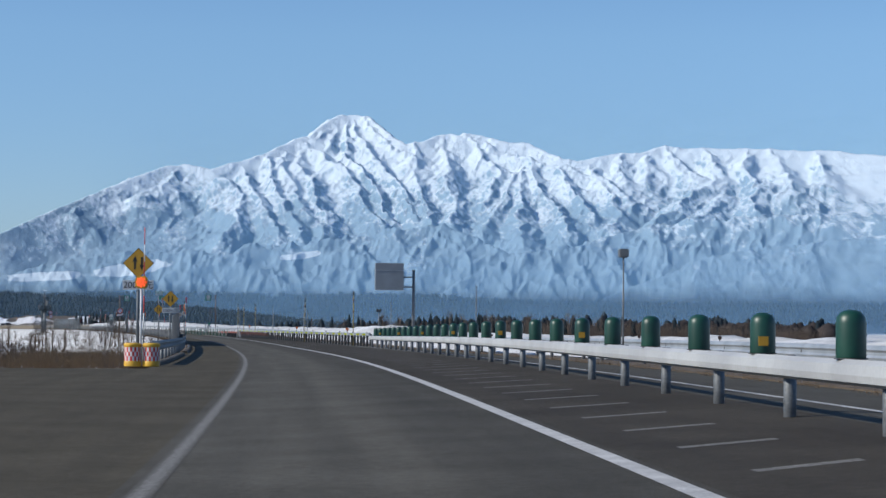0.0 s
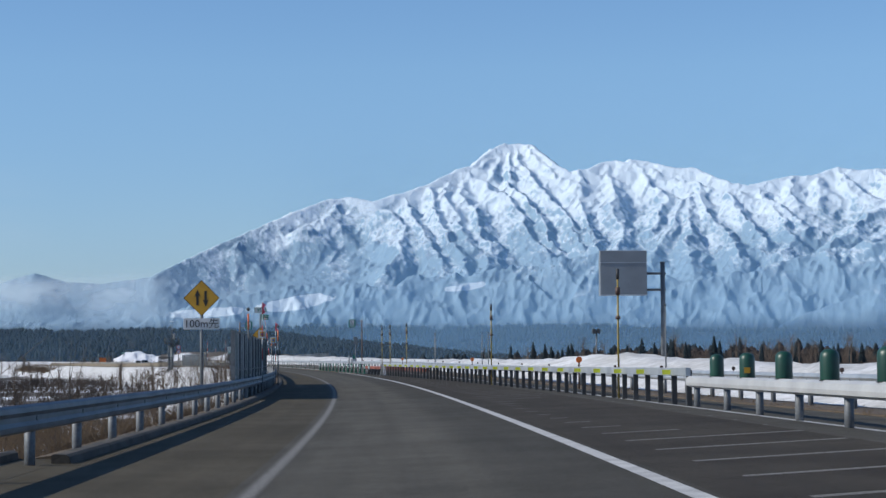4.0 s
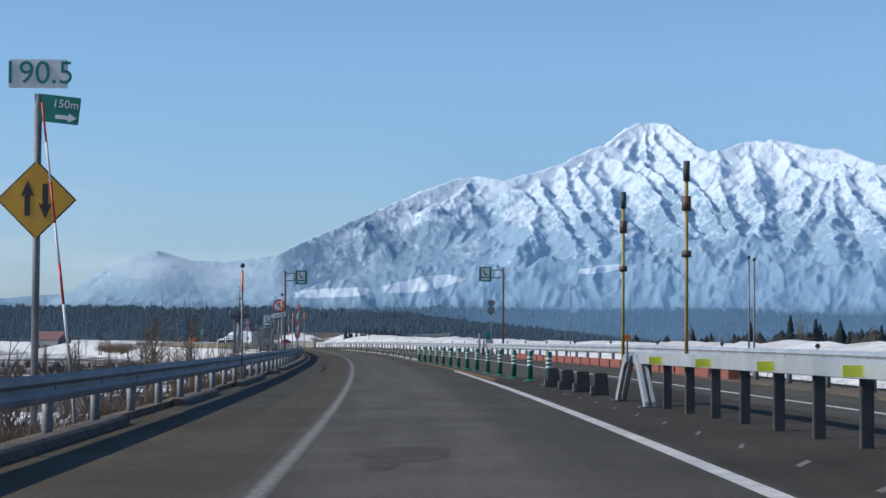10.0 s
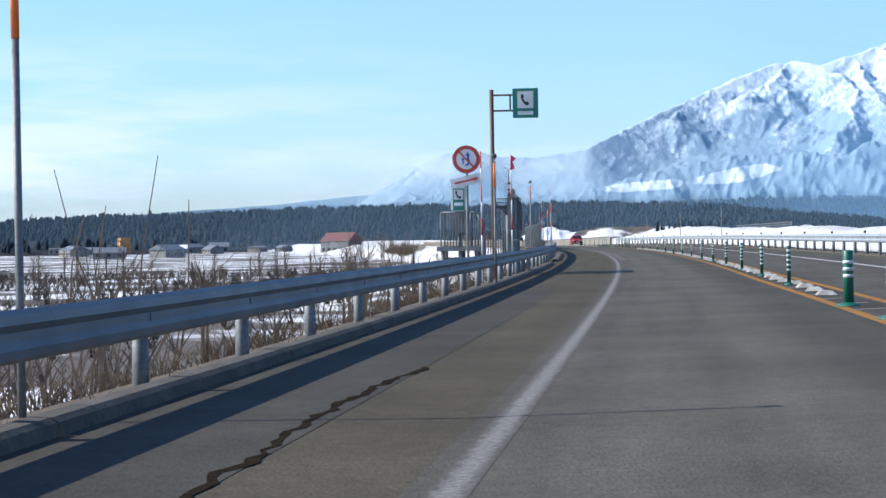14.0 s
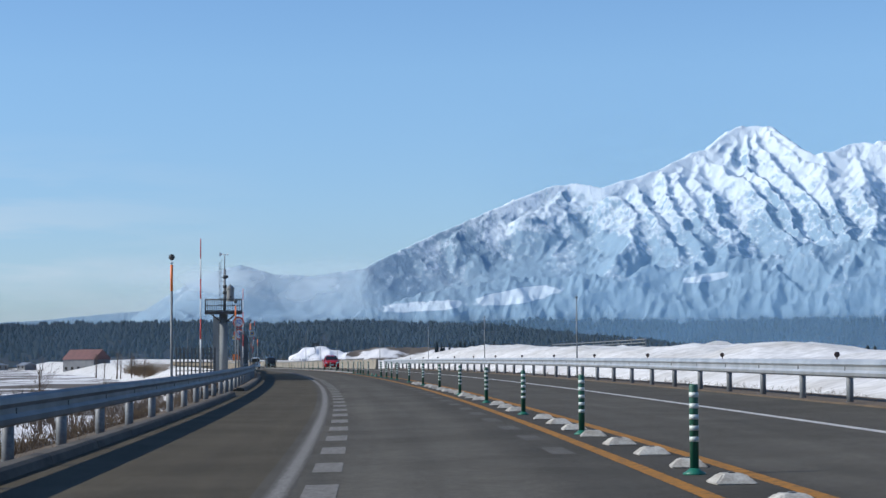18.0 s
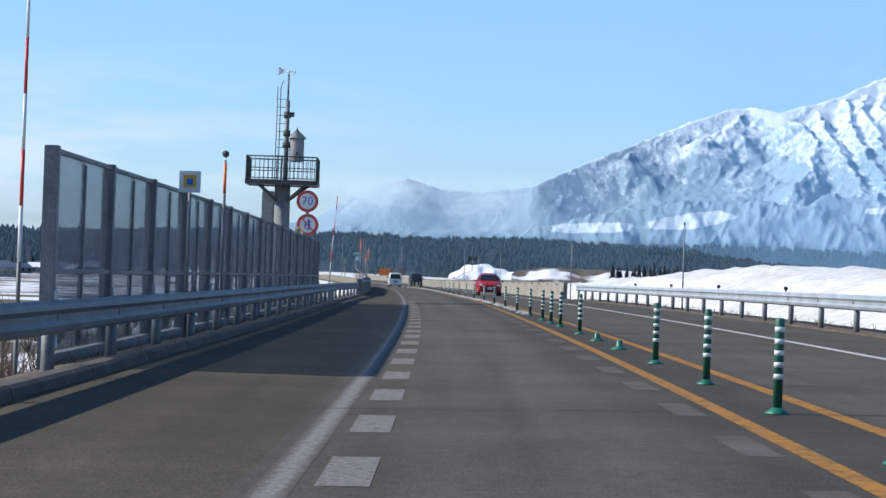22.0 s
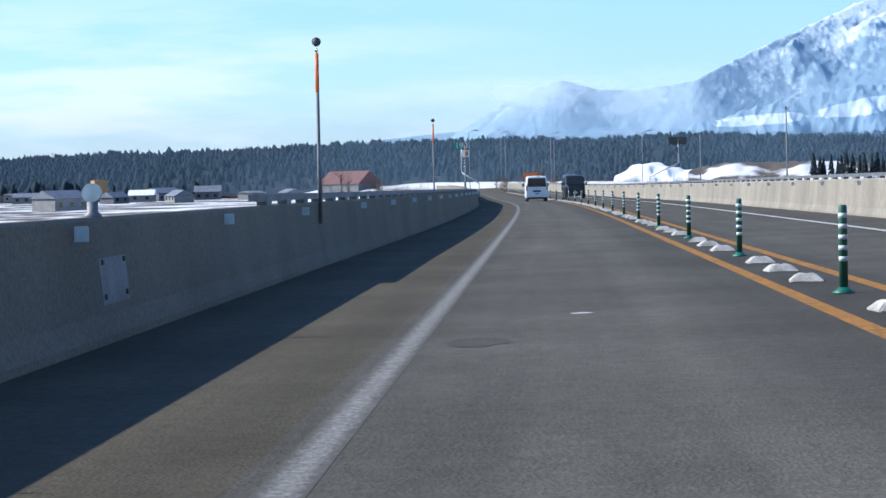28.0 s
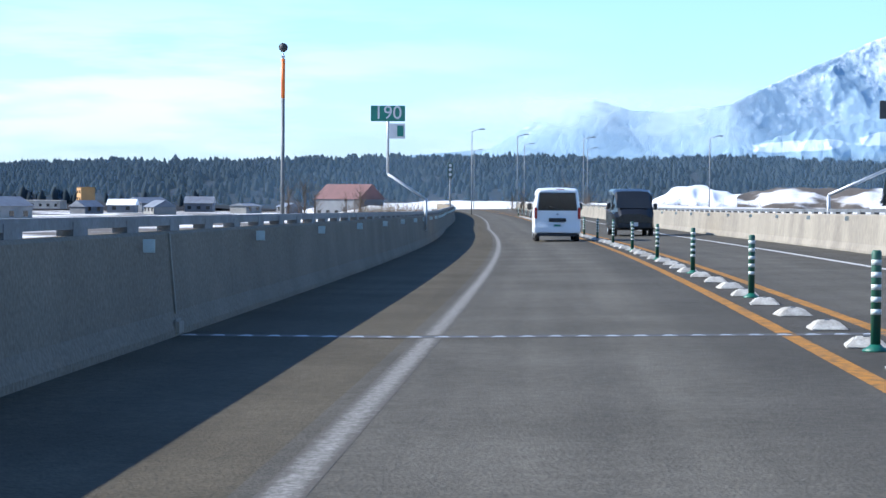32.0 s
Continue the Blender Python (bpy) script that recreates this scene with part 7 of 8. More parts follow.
def mountain_material():
    m = bpy.data.materials.new("hazed_snowy_mountain")
    m.use_nodes = True
    n, l = m.node_tree.nodes, m.node_tree.links
    p = n["Principled BSDF"]
    geo = n.new("ShaderNodeNewGeometry")
    sep = n.new("ShaderNodeSeparateXYZ"); l.new(geo.outputs["Position"], sep.inputs[0])
    nor = n.new("ShaderNodeSeparateXYZ"); l.new(geo.outputs["Normal"], nor.inputs[0])
    t1 = n.new("ShaderNodeTexNoise"); t1.inputs["Scale"].default_value = 0.010; t1.inputs["Detail"].default_value = 9; t1.inputs["Roughness"].default_value = 0.68
    t2 = n.new("ShaderNodeTexNoise"); t2.inputs["Scale"].default_value = 0.09; t2.inputs["Detail"].default_value = 6; t2.inputs["Roughness"].default_value = 0.7
    fall = n.new("ShaderNodeMapping"); fall.inputs["Rotation"].default_value = (0, 0, 0.4); fall.inputs["Scale"].default_value = (1.3, 0.4, 0.6)
    l.new(geo.outputs["Position"], fall.inputs["Vector"])
    for t in (t1, t2):
        l.new(fall.outputs["Vector"], t.inputs["Vector"])

    def math_node(op, a, b=None):
        k = n.new("ShaderNodeMath"); k.operation = op
        for i, q in enumerate((a, b)):
            if q is None:
                continue
            if isinstance(q, (int, float)):
                k.inputs[i].default_value = q
            else:
                l.new(q, k.inputs[i])
        return k.outputs[0]
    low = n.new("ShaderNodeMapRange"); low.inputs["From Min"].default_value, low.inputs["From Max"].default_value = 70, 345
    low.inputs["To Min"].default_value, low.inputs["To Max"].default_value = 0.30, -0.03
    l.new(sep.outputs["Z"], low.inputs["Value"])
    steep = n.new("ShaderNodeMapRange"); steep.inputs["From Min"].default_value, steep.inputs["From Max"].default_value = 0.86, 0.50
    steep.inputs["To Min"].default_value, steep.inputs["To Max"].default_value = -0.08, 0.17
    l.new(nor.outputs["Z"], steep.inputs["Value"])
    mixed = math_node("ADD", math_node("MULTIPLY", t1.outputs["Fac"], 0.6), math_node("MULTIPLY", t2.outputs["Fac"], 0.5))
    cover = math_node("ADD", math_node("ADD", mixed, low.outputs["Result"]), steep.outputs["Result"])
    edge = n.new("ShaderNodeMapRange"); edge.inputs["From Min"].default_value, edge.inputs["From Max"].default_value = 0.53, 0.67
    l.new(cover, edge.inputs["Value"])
    foot = n.new("ShaderNodeMapRange"); foot.inputs["From Min"].default_value, foot.inputs["From Max"].default_value = 80, 58
    l.new(math_node("ADD", sep.outputs["Z"], math_node("MULTIPLY", t1.outputs["Fac"], 40)), foot.inputs["Value"])
    # snowy clearings in the foothill woods
    open_ground = None
    for px, py, pz, wx, wz, lean in ((248, 3212, 84, 60, 10, 0.16), (118, 3190, 70, 60, 7, 0.05), (519, 3200, 110, 30, 6, 0.15)):
        ex = math_node("DIVIDE", math_node("SUBTRACT", sep.outputs["X"], px), wx)
        ez = math_node("DIVIDE", math_node("SUBTRACT", sep.outputs["Z"], math_node("ADD", math_node("MULTIPLY", math_node("SUBTRACT", sep.outputs["X"], px), lean), pz)), wz)
        d2 = math_node("ADD", math_node("MULTIPLY", ex, ex), math_node("MULTIPLY", ez, ez))
        inside = math_node("SUBTRACT", math_node("ADD", 1.2, math_node("MULTIPLY", math_node("SUBTRACT", mixed, 0.55), 6.0)), d2)
        open_ground = inside if open_ground is None else math_node("MAXIMUM", open_ground, inside)
    clear = n.new("ShaderNodeMapRange"); clear.inputs["From Min"].default_value, clear.inputs["From Max"].default_value, clear.inputs["To Min"].default_value, clear.inputs["To Max"].default_value = 0.0, 0.25, 1.0, 0.0
    l.new(open_ground, clear.inputs["Value"])
    fac = math_node("MULTIPLY", edge.outputs["Result"], clear.outputs["Result"])
    # snow, woods and foot colours are shifted to blue to paint haze in
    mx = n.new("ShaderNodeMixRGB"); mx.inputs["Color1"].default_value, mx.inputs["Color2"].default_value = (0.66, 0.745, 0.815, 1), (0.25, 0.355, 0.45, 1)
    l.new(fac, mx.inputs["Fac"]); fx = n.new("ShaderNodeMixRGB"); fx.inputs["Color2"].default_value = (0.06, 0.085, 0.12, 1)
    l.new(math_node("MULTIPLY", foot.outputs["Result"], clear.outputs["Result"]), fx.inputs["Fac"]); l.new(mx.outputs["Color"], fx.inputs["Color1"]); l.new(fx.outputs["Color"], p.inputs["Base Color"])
    p.inputs["Roughness"].default_value = 0.9; p.inputs["Specular IOR Level"].default_value = 0.1
    t3 = n.new("ShaderNodeTexNoise"); t3.inputs["Scale"].default_value = 0.035; t3.inputs["Detail"].default_value = 8; t3.inputs["Roughness"].default_value = 0.72
    l.new(fall.outputs["Vector"], t3.inputs["Vector"])
    bump = n.new("ShaderNodeBump"); bump.inputs["Strength"].default_value, bump.inputs["Distance"].default_value = 0.45, 14.0
    l.new(t3.outputs["Fac"], bump.inputs["Height"]); l.new(bump.outputs["Normal"], p.inputs["Normal"])
    return m


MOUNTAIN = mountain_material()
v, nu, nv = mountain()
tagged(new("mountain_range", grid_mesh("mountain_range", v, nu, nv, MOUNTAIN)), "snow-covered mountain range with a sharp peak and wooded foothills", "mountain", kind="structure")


def haze_material(near):
    """Painted haze, thicker towards the plain, and torn low cloud on the left flank."""
    m = bpy.data.materials.new("near_haze_paint" if near else "haze_paint")
    m.use_nodes = True
    n, l = m.node_tree.nodes, m.node_tree.links
    n.remove(n["Principled BSDF"])
    geo = n.new("ShaderNodeNewGeometry")
    sep = n.new("ShaderNodeSeparateXYZ"); l.new(geo.outputs["Position"], sep.inputs[0])

    def ramp(value, a, b, lo, hi, smooth=True):
        q = n.new("ShaderNodeMapRange"); q.interpolation_type = "SMOOTHSTEP" if smooth else "LINEAR"
        for name, k in (("From Min", a), ("From Max", b), ("To Min", lo), ("To Max", hi)):
            q.inputs[name].default_value = k
        l.new(value, q.inputs["Value"])
        return q.outputs["Result"]

    def calc(op, a, b):
        k = n.new("ShaderNodeMath"); k.operation = op
        for i, q in enumerate((a, b)):
            if isinstance(q, (int, float)):
                k.inputs[i].default_value = q
            else:
                l.new(q, k.inputs[i])
        return k.outputs[0]
    stretch = n.new("ShaderNodeMapping"); stretch.inputs["Scale"].default_value = (1, 1, 2.6)
    l.new(geo.outputs["Position"], stretch.inputs["Vector"])
    cloud = n.new("ShaderNodeTexNoise"); cloud.inputs["Scale"].default_value = 0.012; cloud.inputs["Detail"].default_value = 3; cloud.inputs["Roughness"].default_value = 0.55
    l.new(stretch.outputs["Vector"], cloud.inputs["Vector"])
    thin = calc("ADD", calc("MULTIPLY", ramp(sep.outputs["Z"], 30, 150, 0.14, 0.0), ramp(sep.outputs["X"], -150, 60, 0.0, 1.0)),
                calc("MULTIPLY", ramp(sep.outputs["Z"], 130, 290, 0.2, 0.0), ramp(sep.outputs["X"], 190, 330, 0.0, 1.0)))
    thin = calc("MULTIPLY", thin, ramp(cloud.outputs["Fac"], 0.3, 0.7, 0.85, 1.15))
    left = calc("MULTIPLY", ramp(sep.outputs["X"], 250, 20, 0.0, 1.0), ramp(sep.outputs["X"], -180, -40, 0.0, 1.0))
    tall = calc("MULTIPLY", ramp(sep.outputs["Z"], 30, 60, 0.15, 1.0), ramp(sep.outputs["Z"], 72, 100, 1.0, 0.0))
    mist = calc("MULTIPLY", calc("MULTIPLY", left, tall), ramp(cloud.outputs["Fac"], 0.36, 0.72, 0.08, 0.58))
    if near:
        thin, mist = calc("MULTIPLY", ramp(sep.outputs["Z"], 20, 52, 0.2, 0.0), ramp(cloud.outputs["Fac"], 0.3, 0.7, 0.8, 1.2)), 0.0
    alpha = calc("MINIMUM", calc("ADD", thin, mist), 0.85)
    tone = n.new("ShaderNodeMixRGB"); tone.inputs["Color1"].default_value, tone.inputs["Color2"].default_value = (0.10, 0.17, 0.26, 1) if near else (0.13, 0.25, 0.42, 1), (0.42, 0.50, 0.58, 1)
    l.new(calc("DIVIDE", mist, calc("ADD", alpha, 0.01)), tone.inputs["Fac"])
    df = n.new("ShaderNodeBsdfDiffuse"); l.new(tone.outputs["Color"], df.inputs["Color"])
    facing = n.new("ShaderNodeCombineXYZ")      # normal fixed towards the sun, so that the painted haze looks lit
    for i, k in enumerate((-0.62, -0.62, 0.48)):
        facing.inputs[i].default_value = k
    l.new(facing.outputs[0], df.inputs["Normal"])
    clear = n.new("ShaderNodeBsdfTransparent")
    mix = n.new("ShaderNodeMixShader")
    l.new(alpha, mix.inputs[0]); l.new(clear.outputs[0], mix.inputs[1]); l.new(df.outputs[0], mix.inputs[2])
    l.new(mix.outputs[0], n["Material Output"].inputs["Surface"])
    return m


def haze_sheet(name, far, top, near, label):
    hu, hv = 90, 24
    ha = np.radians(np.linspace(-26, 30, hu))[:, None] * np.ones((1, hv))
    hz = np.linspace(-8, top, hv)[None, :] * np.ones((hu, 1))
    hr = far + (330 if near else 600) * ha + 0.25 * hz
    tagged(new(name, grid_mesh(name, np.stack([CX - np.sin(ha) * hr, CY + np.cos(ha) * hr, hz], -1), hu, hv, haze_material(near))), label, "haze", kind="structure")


# added sheets whose colour imitates the haze of the air
haze_sheet("haze", 2010, 300, False, "see-through sheet of painted blue haze and torn low cloud before the mountain")
haze_sheet("haze_near", 1300, 55, True, "see-through sheet of painted blue haze before the wooded hill")


# ---- wooded hills with conifers, seen far off ----
def hill_z(az, r, top, r_top, depth):
    return top * np.clip(1 - np.abs(r - r_top) / depth, 0, 1) ** 0.8


def wooded_hill(name, az0, az1, r_top, depth, line, trees, label, tall=(7, 13), seed=3, bare=0.35, up=0.0, crowns=None, stout=(0.2, 0.36)):
    rng = np.random.RandomState(seed)
    nu, nv = 120, 14
    az = np.linspace(az0, az1, nu)[:, None] * np.ones((1, nv))
    r = np.linspace(r_top - depth, r_top + depth * 0.6, nv)[None, :] * np.ones((nu, 1))
    top = np.interp(az, [a for a, _ in line], [h + up for _, h in line])
    z = hill_z(az, r, top, r_top, depth) - 5.5 + (fractal(az * 1.3, r / 90, 3, seed) - 0.5) * 4
    a = np.radians(az)
    xyz = np.stack([CX - np.sin(a) * r, CY + np.cos(a) * r, z], -1)
    hill = tagged(new(name, grid_mesh(name, xyz, nu, nv, WOODS)), label, "wooded hill", kind="structure")
    # conifers: ragged tapering crowns, joined
    ta, q = rng.uniform(az0, az1, trees), rng.uniform(0, 1, trees) ** 0.6
    tr = r_top - depth * (1 - q) * 0.98
    keep = (fractal(ta * 2.2, tr / 60, 2, seed + 5) >= bare) | (q > 0.93)
    ta, tr = ta[keep], tr[keep]
    tz = hill_z(ta, tr, np.interp(ta, [b for b, _ in line], [h + up for _, h in line]), r_top, depth) - 6.3
    n = len(ta)
    h = rng.uniform(tall[0], tall[1], n) * (0.7 + 0.6 * fractal(ta * 9, tr / 25, 2, seed + 9))
    w = h * rng.uniform(*stout, n)
    x0, y0 = CX - np.sin(np.radians(ta)) * tr, CY + np.cos(np.radians(ta)) * tr
    turn = rng.uniform(0, 6, (n, 1))
    rings = []
    for up_at, wide in ((0.05, 0.75), (0.3, 1.0), (0.6, 0.72), (0.84, 0.38)):
        rr = w[:, None] * wide * rng.uniform(0.7, 1.3, (n, 5))
        ph = turn + np.arange(5) * 1.2566
        rings.append(np.stack([x0[:, None] + rr * np.cos(ph), y0[:, None] + rr * np.sin(ph), tz[:, None] + h[:, None] * (up_at + rng.uniform(-0.05, 0.05, (n, 5)))], -1))
    tip = np.stack([x0, y0, tz + h], -1)[:, None, :]
    verts = np.concatenate(rings + [tip], 1).reshape(-1, 3)
    one = [(5 * k + i, 5 * k + (i + 1) % 5, 5 * k + 5 + (i + 1) % 5, 5 * k + 5 + i) for k in range(3) for i in range(5)]
    cone = [(15 + i, 15 + (i + 1) % 5, 20) for i in range(5)]
    faces = [tuple(21 * t + i for i in f) for t in range(n) for f in one + cone]
    me = bpy.data.meshes.new("conifers")
    me.from_pydata(verts.tolist(), [], faces)
    me.polygons.foreach_set("use_smooth", np.ones(len(me.polygons), bool))
    me.materials.append(crowns or FAR_WOOD)
    tagged(new("conifer_wood", me), "dark evergreen wood on the hillside", "wood", kind="stuff")
    return hill


wooded_hill("hill_left", -6.5, 30.0, 1700, 330, ((-6.5, -12), (-4, -4), (-2, 3), (0, 9), (1, 13), (3, 15), (5, 18), (6.5, 14.5), (8.7, 17), (12, 16), (15, 13), (17.5, 13), (20, 9), (22, 7), (24, 10), (30, 12)), 17000, "low hill covered with dark conifer wood", (3.6, 7.2), 3, 0.2, 12)
wooded_hill("hill_far_right", -26.0, 3.0, 2350, 300, ((-26, 22), (-15, 21), (-11, 23), (-8, 30), (-4, 27), (0, 30), (3.0, 26)), 6500, "distant low wooded hills under the mountain", (5, 9), 8, 0.2, 10)
wooded_hill("wood_right", -24.0, -8.2, 900, 45, ((-24, 1.5), (-17, 2.0), (-12, 2.5), (-10, 1.0), (-8.2, 0.5)), 620, "dark conifers at the edge of the snowy plain", (6.5, 11.5), 25, 0.45)
wooded_hill("thicket_right", -24.0, -9.0, 880, 40, ((-24, 1.0), (-17, 1.5), (-12, 1.5), (-10, 1.0), (-9, 0)), 900, "brown leafless wood at the edge of the snowy plain", (5.5, 9.0), 26, 0.35, 0.0, BROWN_WOOD, (0.4, 0.7))
wooded_hill("grove_right", -13.0, -2.0, 1050, 60, ((-13, 1.0), (-11, 2.5), (-8, 3.0), (-6.5, 2.0), (-5, 0.5), (-3, 0.5), (-2, 0)), 420, "dark grove beyond the snow field", (4.5, 9), 15, 0.42)


# ---- houses on the plain ----
def house(az, r, w, l, h, roof_h, wall, roof, label, turn=0.0, z=-5.0, name="house"):
    x, y = CX - math.sin(radians(az)) * r, CY + math.cos(radians(az)) * r
    p = thing(name, Matrix.Translation((x, y, z)) @ Matrix.Rotation(radians(turn), 4, "Z"), label, name.replace("_", " "), "houses on the plain")
    bm = bmesh.new(); box(bm, 0, 0, 0, w, l, h); part("wall", bm, wall, p)
    bm = bmesh.new()
    e = 0.4
    a = [bm.verts.new((i * (w / 2 + e), j * (l / 2 + e), h)) for j in (-1, 1) for i in (-1, 1)]
    b = [bm.verts.new((i * (w / 2 + e if roof_h > 0 else 0), 0, h + roof_h)) for i in (-1, 1)]
    bm.faces.new((a[0], a[1], b[1], b[0])); bm.faces.new((a[3], a[2], b[0], b[1])); bm.faces.new((a[0], b[0], a[2])); bm.faces.new((a[1], a[3], b[1])); bm.faces.new((a[0], a[2], a[3], a[1]))
    part("roof", bm, roof, p)
    n = max(2, int(w / 3.2))
    for i in range(n):
        x = -w / 2 + w * (i + 0.5) / n
        for k in range(max(1, int(h / 3))):
            bm = bmesh.new(); box(bm, x, -l / 2 - 0.02, 0.9 + k * 2.8, 1.3, 0.06, 1.2); part("window", bm, GLASS, p)
    return p


house_rows = ((93.5, 940.1, 17, 9, 5, 4, 3),
              (-124.8, 1222.8, 34, 9, 5.5, 0.3, 4),
              (-93.7, 1214.3, 6, 6, 9, 0.2, 2),
              (-13.9, 1052.2, 9, 7, 4, 2.5, 1),
              (-2.0, 992.4, 8, 6, 3.5, 2.4, 1),
              (18.3, 1000.2, 10, 7, 3.5, 2.6, 0),
              (-10.0, 1117.5, 10, 8, 5, 3, 1),
              (24.1, 1065.6, 8, 7, 4, 1, 0),
              (32.2, 1089.0, 9, 6, 3.5, 1.8, 1),
              (-74.1, 1092.1, 14, 8, 4, 2, 0),
              (-13.0, 1072.4, 14, 8, 5, 2.5, 1),
              (-30.4, 941.0, 16, 9, 5, 2.5, 0),
              (33.7, 795.2, 12, 8, 4, 2.5, 1),
              (48.8, 820.7, 12, 8, 5, 2.5, 0))
for k, (hx, hy, w, l, h, rh, kind) in enumerate(house_rows):
    wall = (WALL_PALE, WALL_GREY, WALL_OCHRE, WALL_GREY, WALL_PALE)[kind]
    roof = (ROOF_GREY, SNOW if k % 2 else ROOF_GREY, WALL_OCHRE, ROOF_RED, WALL_PALE)[kind]
    az = math.degrees(math.atan2(-(hx - CX), hy - CY))
    k_h = 1.0 if kind in (2, 3) else 0.62
    house(az, math.hypot(hx - CX, hy - CY), w, l, h * k_h, rh * (0.5 + 0.5 * k_h), wall, roof,
          ("pale house with a grey roof", "grey house under a snowy roof", "long ochre flat-roofed building", "grey barn with a red roof", "long pale school-like building")[kind] + " on the plain", -32 if kind == 3 else 4 if kind > 3 else 70 * math.sin(k * 2.1) + 10, -5.6,
          "barn" if kind == 3 else "house")


# ---- brush, dry grass and bare shrubs on the left verge ----
def twigs(name, count, s0, s1, d0, d1, h0, h1, material, label, category, seed, spread=0.4, z0=None, thick=0.006, branch=5, skip=()):
    rng = np.random.RandomState(seed)
    verts, faces = [], []
    for _ in range(count):
        s, d = rng.uniform(s0, s1), rng.uniform(d0, d1)
        if any(a < s < b for a, b in skip):
            continue
        zz = float(bank_height(np.array([s]), np.array([d]))[0]) if z0 is None else z0
        o = at(s, d, zz - 0.05)
        h = rng.uniform(h0, h1)
        for _ in range(branch):
            q = np.array([o.x, o.y, o.z]) + np.append(rng.normal(0, 0.08, 2), 0)
            way = np.append(rng.normal(0, spread, 2), 1.0)
            n = 3
            for i in range(n):
                step = way / np.linalg.norm(way) * h / n * rng.uniform(0.7, 1.2)
                r = thick * (1 - i / n) + 0.002
                b = len(verts)
                for pnt, rr in ((q, r), (q + step, max(r * 0.6, 0.002))):
                    for k in range(3):
                        verts.append((pnt[0] + rr * math.cos(k * 2.094), pnt[1] + rr * math.sin(k * 2.094), pnt[2]))
                faces += [(b + k, b + (k + 1) % 3, b + 3 + (k + 1) % 3, b + 3 + k) for k in range(3)]
                q = q + step
                way = way + np.append(rng.normal(0, spread * 0.9, 2), -0.12 * (i + 1))
    me = bpy.data.meshes.new(name)
    me.from_pydata(verts, [], faces)
    me.materials.append(material)
    return tagged(new(name, me), label, category, kind="stuff")


LS, LE = 64.73 + 4, 553.49 - 2
twigs("dry_grass", 6500, LS, LE, -5.3, -4.22, 0.07, 0.22, DRY, "dry yellow grass along the guard rail", "grass", 1, 0.6, 0.0, 0.006, 4, INLETS)
twigs("brush", 1300, LS, LE, -13, -5.6, 0.5, 1.3, TWIG, "tangled brown leafless brush on the snowy slope", "brush", 2, 0.45, None, 0.010, 7)
twigs("shrubs", 3300, LS, LE + 120, -150, -13, 1.2, 3.0, TWIG, "grey-brown leafless shrubs on the snow field", "shrubs", 3, 0.4, None, 0.05, 9)
twigs("grass_right", 1800, 20, 563.09, 9.4, 10.6, 0.12, 0.3, DRY, "dry grass stubble under the outer rail", "grass", 4, 0.5, 0.02, 0.004, 4)
twigs("saplings", 46, LS, LE, -30, -8, 3.0, 4.6, TWIG, "bare young trees beside the slope", "trees", 6, 0.22, None, 0.035, 6)
twigs("bank_scrub", 900, 108, 150, -15, -6.2, 0.5, 1.2, DRY, "dense brown scrub on the bank before the noise barrier", "scrub", 61, 0.5, -0.9, 0.012, 8)
twigs("poles_in_field", 26, LS, LE + 60, -45, -9, 3.0, 4.5, TWIG, "thin wooden stakes in the snow field", "stakes", 9, 0.01, None, 0.035, 1)


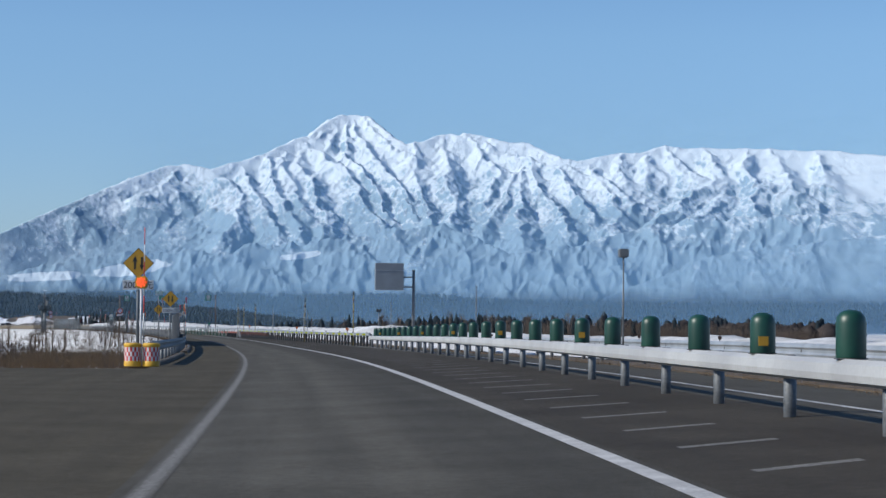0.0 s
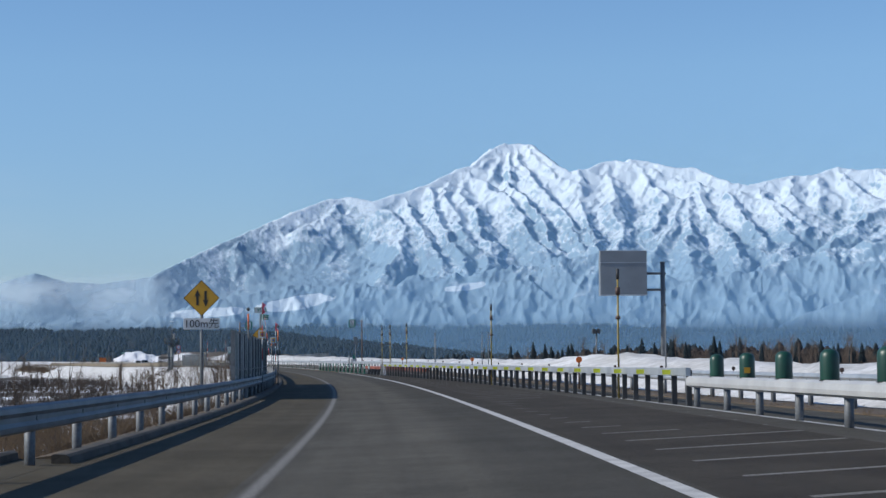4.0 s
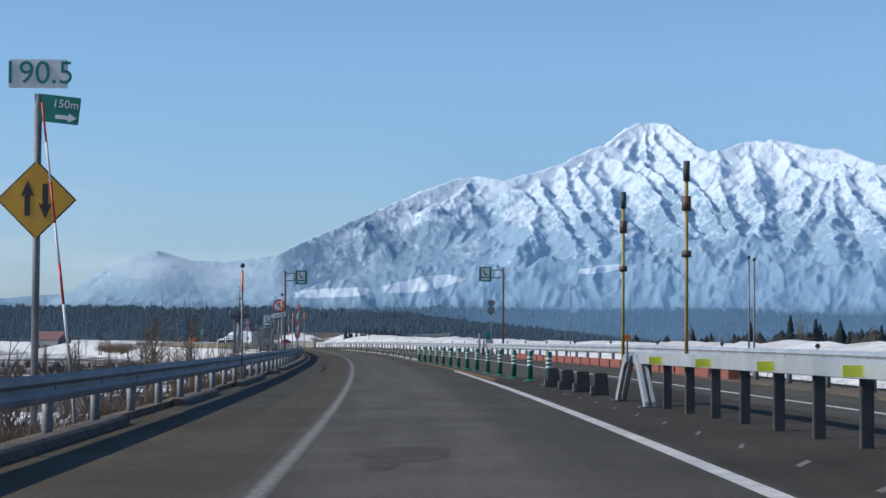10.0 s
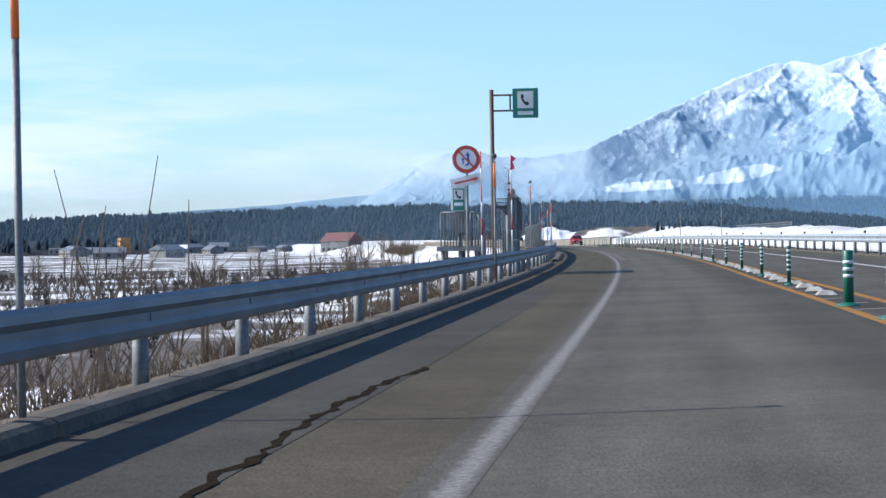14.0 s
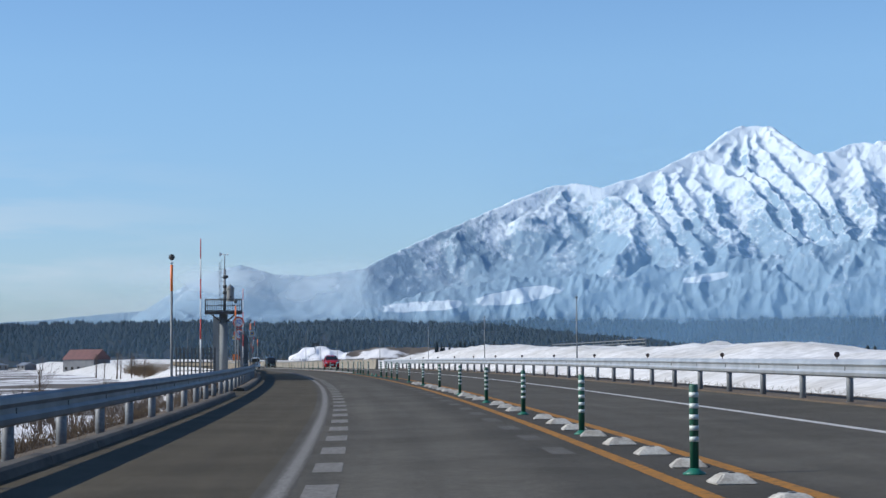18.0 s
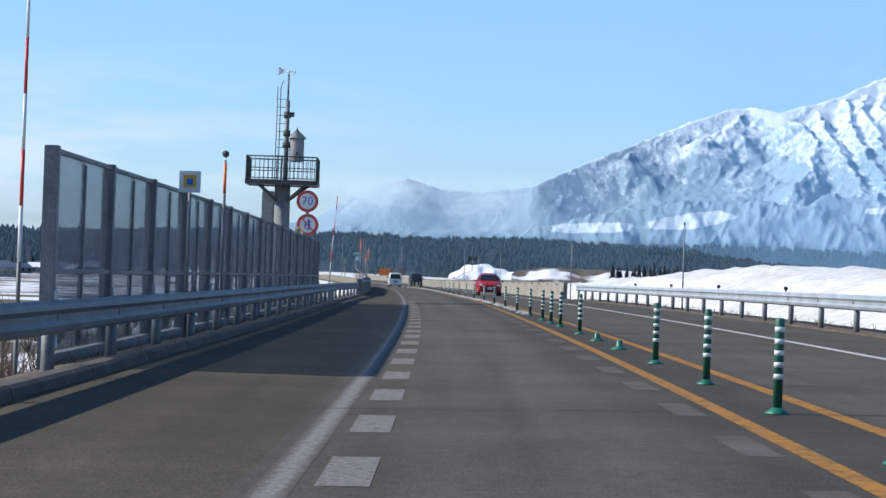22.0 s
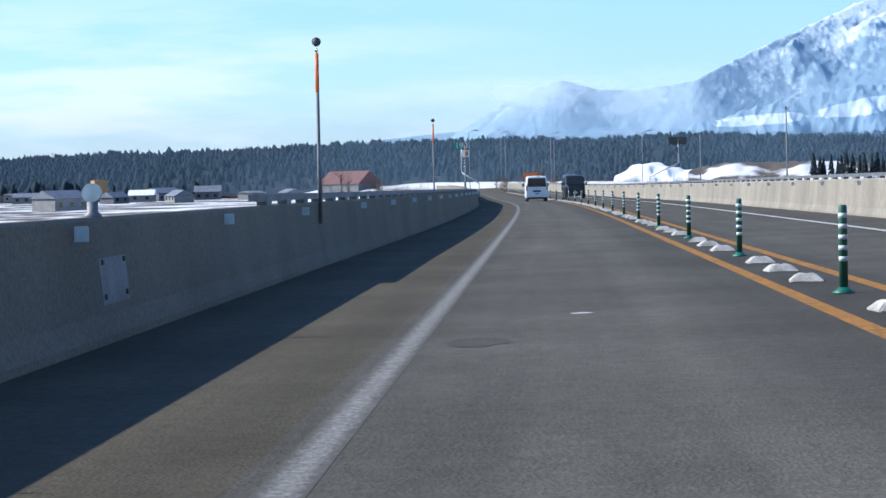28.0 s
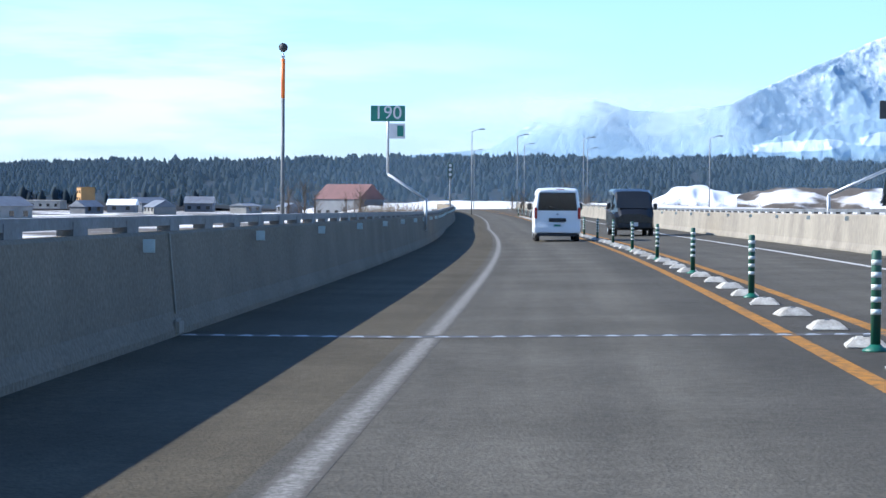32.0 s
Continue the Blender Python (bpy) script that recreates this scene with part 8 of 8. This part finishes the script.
# ---- groves and lone trees near the road ----
def grove(name, spots, label, bare, seed, tall=(3.5, 6.5)):
    """Each tree: a tapered trunk with limbs, and for evergreens tiers of drooping ragged boughs."""
    rng = np.random.RandomState(seed)
    for k, (s, d, z) in enumerate(spots):
        h = rng.uniform(*tall)
        t = thing("bare_tree" if bare else "conifer_tree", place(s, d, z), label, "tree", name)
        bm = bmesh.new(); tube(bm, (0, 0, -0.4), (0.04 * h * rng.uniform(-1, 1), 0, h * (0.8 if bare else 0.97)), 0.028 * h, 0.006 * h, 7); part("trunk", bm, TWIG, t)
        verts, faces = [], []
        if bare:
            for i in range(46):
                z0 = h * rng.uniform(0.22, 0.8)
                q = np.array([0, 0, z0]); way = np.append(rng.normal(0, 0.8, 2), rng.uniform(0.5, 1.2)); n = 4
                for j in range(n):
                    step = way / np.linalg.norm(way) * h * 0.09 * rng.uniform(0.7, 1.3)
                    r0, r1 = 0.0075 * h * (1 - j / n) * 0.6 + 0.006, 0.0075 * h * (1 - (j + 1) / n) * 0.6 + 0.005
                    b = len(verts)
                    for pnt, rr in ((q, r0), (q + step, r1)):
                        verts += [(pnt[0] + rr * math.cos(a * 2.094), pnt[1] + rr * math.sin(a * 2.094), pnt[2]) for a in range(3)]
                    faces += [(b + a, b + (a + 1) % 3, b + 3 + (a + 1) % 3, b + 3 + a) for a in range(3)]
                    q = q + step; way = way + np.append(rng.normal(0, 0.35, 2), 0.1)
        else:
            w = h * rng.uniform(0.17, 0.25)
            for i in range(260):
                f = rng.uniform(0.06, 1.0)
                rr = w * (1 - f) ** 0.85 * rng.uniform(0.5, 1.15) + 0.05
                a = rng.uniform(0, 6.28); zc = h * f
                ln, wd = 0.16 * h * (1 - f * 0.6), 0.035 * h
                b = len(verts)
                ca, sa = math.cos(a), math.sin(a)
                verts += [(rr * 0.25 * ca, rr * 0.25 * sa, zc + 0.03 * h), (rr * ca - wd * sa, rr * sa + wd * ca, zc - 0.02 * h), (rr * 1.25 * ca, rr * 1.25 * sa, zc - 0.05 * h), (rr * ca + wd * sa, rr * sa - wd * ca, zc - 0.02 * h), (rr * 0.7 * ca, rr * 0.7 * sa, zc + 0.035 * h)]
                faces += [(b, b + 1, b + 4), (b + 1, b + 2, b + 4), (b + 2, b + 3, b + 4), (b + 3, b, b + 4)]
        me = bpy.data.meshes.new("crown"); me.from_pydata(verts, [], faces); me.materials.append(TWIG if bare else CONIFER)
        c = new("crown", me); c.parent = t


rng = random.Random(12)
grove("grove behind the snow bank", [(rng.uniform(285, 420), rng.uniform(34, 62), 0.2) for _ in range(34)], "dark evergreen tree behind the snow bank", False, 4, (1.9, 3.3))
grove("bare trees behind the snow bank", [(rng.uniform(270, 430), rng.uniform(32, 66), 0.2) for _ in range(24)], "brown leafless tree behind the snow bank", True, 5, (2.2, 3.8))
def wide_wood(n, s0, s1, d0, d1):
    return [(rng.uniform(s0, s1), d0 + (d1 - d0) * rng.random() ** 0.8, -4.2) for _ in range(n)]


grove("far dark wood", wide_wood(70, 600, 680, 112, 240), "dark evergreen tree in the far wood", False, 14, (5.2, 8.2))
grove("far bare wood", wide_wood(60, 590, 660, 112, 235), "dark brown leafless tree in the far wood", True, 15, (6.0, 9.5))
twigs("thicket", 2600, 596, 690, 104, 250, 4.6, 8.0, TWIG, "dark leafless thicket beyond the snow bank", "thicket", 31, 0.3, -4.2, 0.12, 7)
grove("bare trees on the slope", [(rng.uniform(330, 520), rng.uniform(-22, -12), -3.6) for _ in range(14)], "brown leafless tree on the slope", True, 7, (3.5, 5.2))
grove("bare trees by the guard rail", [(276.0, -7.0, -0.9), (278.6, -8.6, -1.5), (272.5, -8.2, -1.4), (283.5, -9.0, -1.6)], "slim leafless tree close behind the guard rail", True, 17, (3.2, 4.0))
grove("bare trees on the plain", [(rng.uniform(300, 640), rng.uniform(-110, -26), -4.4) for _ in range(46)], "grey-brown leafless tree on the snowy plain", True, 18, (3.6, 6.2))
grove("bare trees at the road end", [(rng.uniform(880, 960), rng.choice((-1, 1)) * rng.uniform(9, 22) - 4, -3.0) for _ in range(16)], "reddish leafless tree beyond the bridge", True, 8, (5, 8))

# two thin masts on the far ridge
for x, h in ((-422.0, 32.0), (-436.0, 31.0)):
    p = thing("lattice_mast", Matrix.Translation((x, 1955.0, -1.0)), "thin grey lattice mast on the wooded ridge", "mast", "masts on the ridge")
    bm = bmesh.new()
    for i, j in ((-1, -1), (1, -1), (1, 1), (-1, 1)):
        tube(bm, (i * 1.4, j * 1.4, 0), (i * 0.25, j * 0.25, h), 0.16, 0.1, n=5)
    part("frame", bm, GALV_DULL, p)
    bm = bmesh.new()
    for k in range(3):
        box(bm, 0, 0, h * (0.7 + 0.12 * k), 3.4 - k * 0.6, 0.25, 0.25)
    part("cross_arm", bm, GALV_DULL, p)

# open snowy slope among the woods beyond the bridge, white and then brushy
def slope(name, x0, x1, crest, material, label):
    us, vs = np.linspace(x0, x1, 40), np.linspace(0, 1, 14)
    top = np.interp(us, [x for x, _ in crest], [z for _, z in crest])
    rows = np.array([[(x + 0.5 * math.sin(9 * v + x), 1030 + 42 * v + 2.0 * math.sin(x * 0.3), -5.5 + (h + 5.5) * min(v, 0.92) ** 0.8 + 0.5 * math.sin(x * 0.8) * math.sin(7 * v)) for v in vs] for x, h in zip(us, top)])
    tagged(new(name, grid_mesh(name, rows.reshape(-1, 3), 40, 14, material)), label, "snow slope", kind="structure")


CREST = ((160, 0.5), (166, 4.4), (173, 5.4), (185, 2.2), (199, 4.6), (233, 4.4), (275, 1.5))
slope("snow_slope", 160, 187, CREST, SNOW, "open snow slope among the woods beyond the bridge")
slope("brushy_slope", 187.02, 275, CREST, FIELD, "snow slope dotted with dark brush beyond the bridge")


def way_to(x, y):
    """The way along the road, and the offset, of a place beyond the bridge."""
    k = min(range(700, 1300), key=lambda q: (at(q).x - x) ** 2 + (at(q).y - y) ** 2)
    o, h = at(k), head(k)
    return k, (x - o.x) * math.cos(h) + (y - o.y) * math.sin(h)


spots = []
for i in range(17):
    k, d = way_to(232 + 1.7 * i + rng.uniform(-0.5, 0.5), 960 + rng.uniform(-5, 5))
    spots.append((k, d, -1.6 - at(k, d).z))
grove("conifers beyond the bridge", spots, "small dark conifer on the rise beyond the bridge", False, 6, (5.6, 7.6))
slope_foot = [(228 + 2.2 * i, 950.0 + 22 * v, -6.0 + 4.6 * min(v * 2, 1)) for i in range(20) for v in (0, 0.25, 0.5, 0.75, 1)]
tagged(new("snow_rise", grid_mesh("snow_rise", np.array(slope_foot), 20, 5, SNOW)), "low snowy rise under the conifers", "snow slope", kind="structure")

# reddish scrub beyond the end of the bridge
twigs("end_scrub", 420, 890, 1000, -15, -5.5, 2.5, 5.0, DRY, "reddish-brown leafless scrub beyond the bridge", "scrub", 51, 0.4, -3.2, 0.05, 7)
twigs("end_scrub_right", 500, 900, 1010, 10.5, 40, 2.5, 5.0, DRY, "reddish-brown leafless scrub beyond the bridge", "scrub", 52, 0.4, -2.5, 0.05, 7)
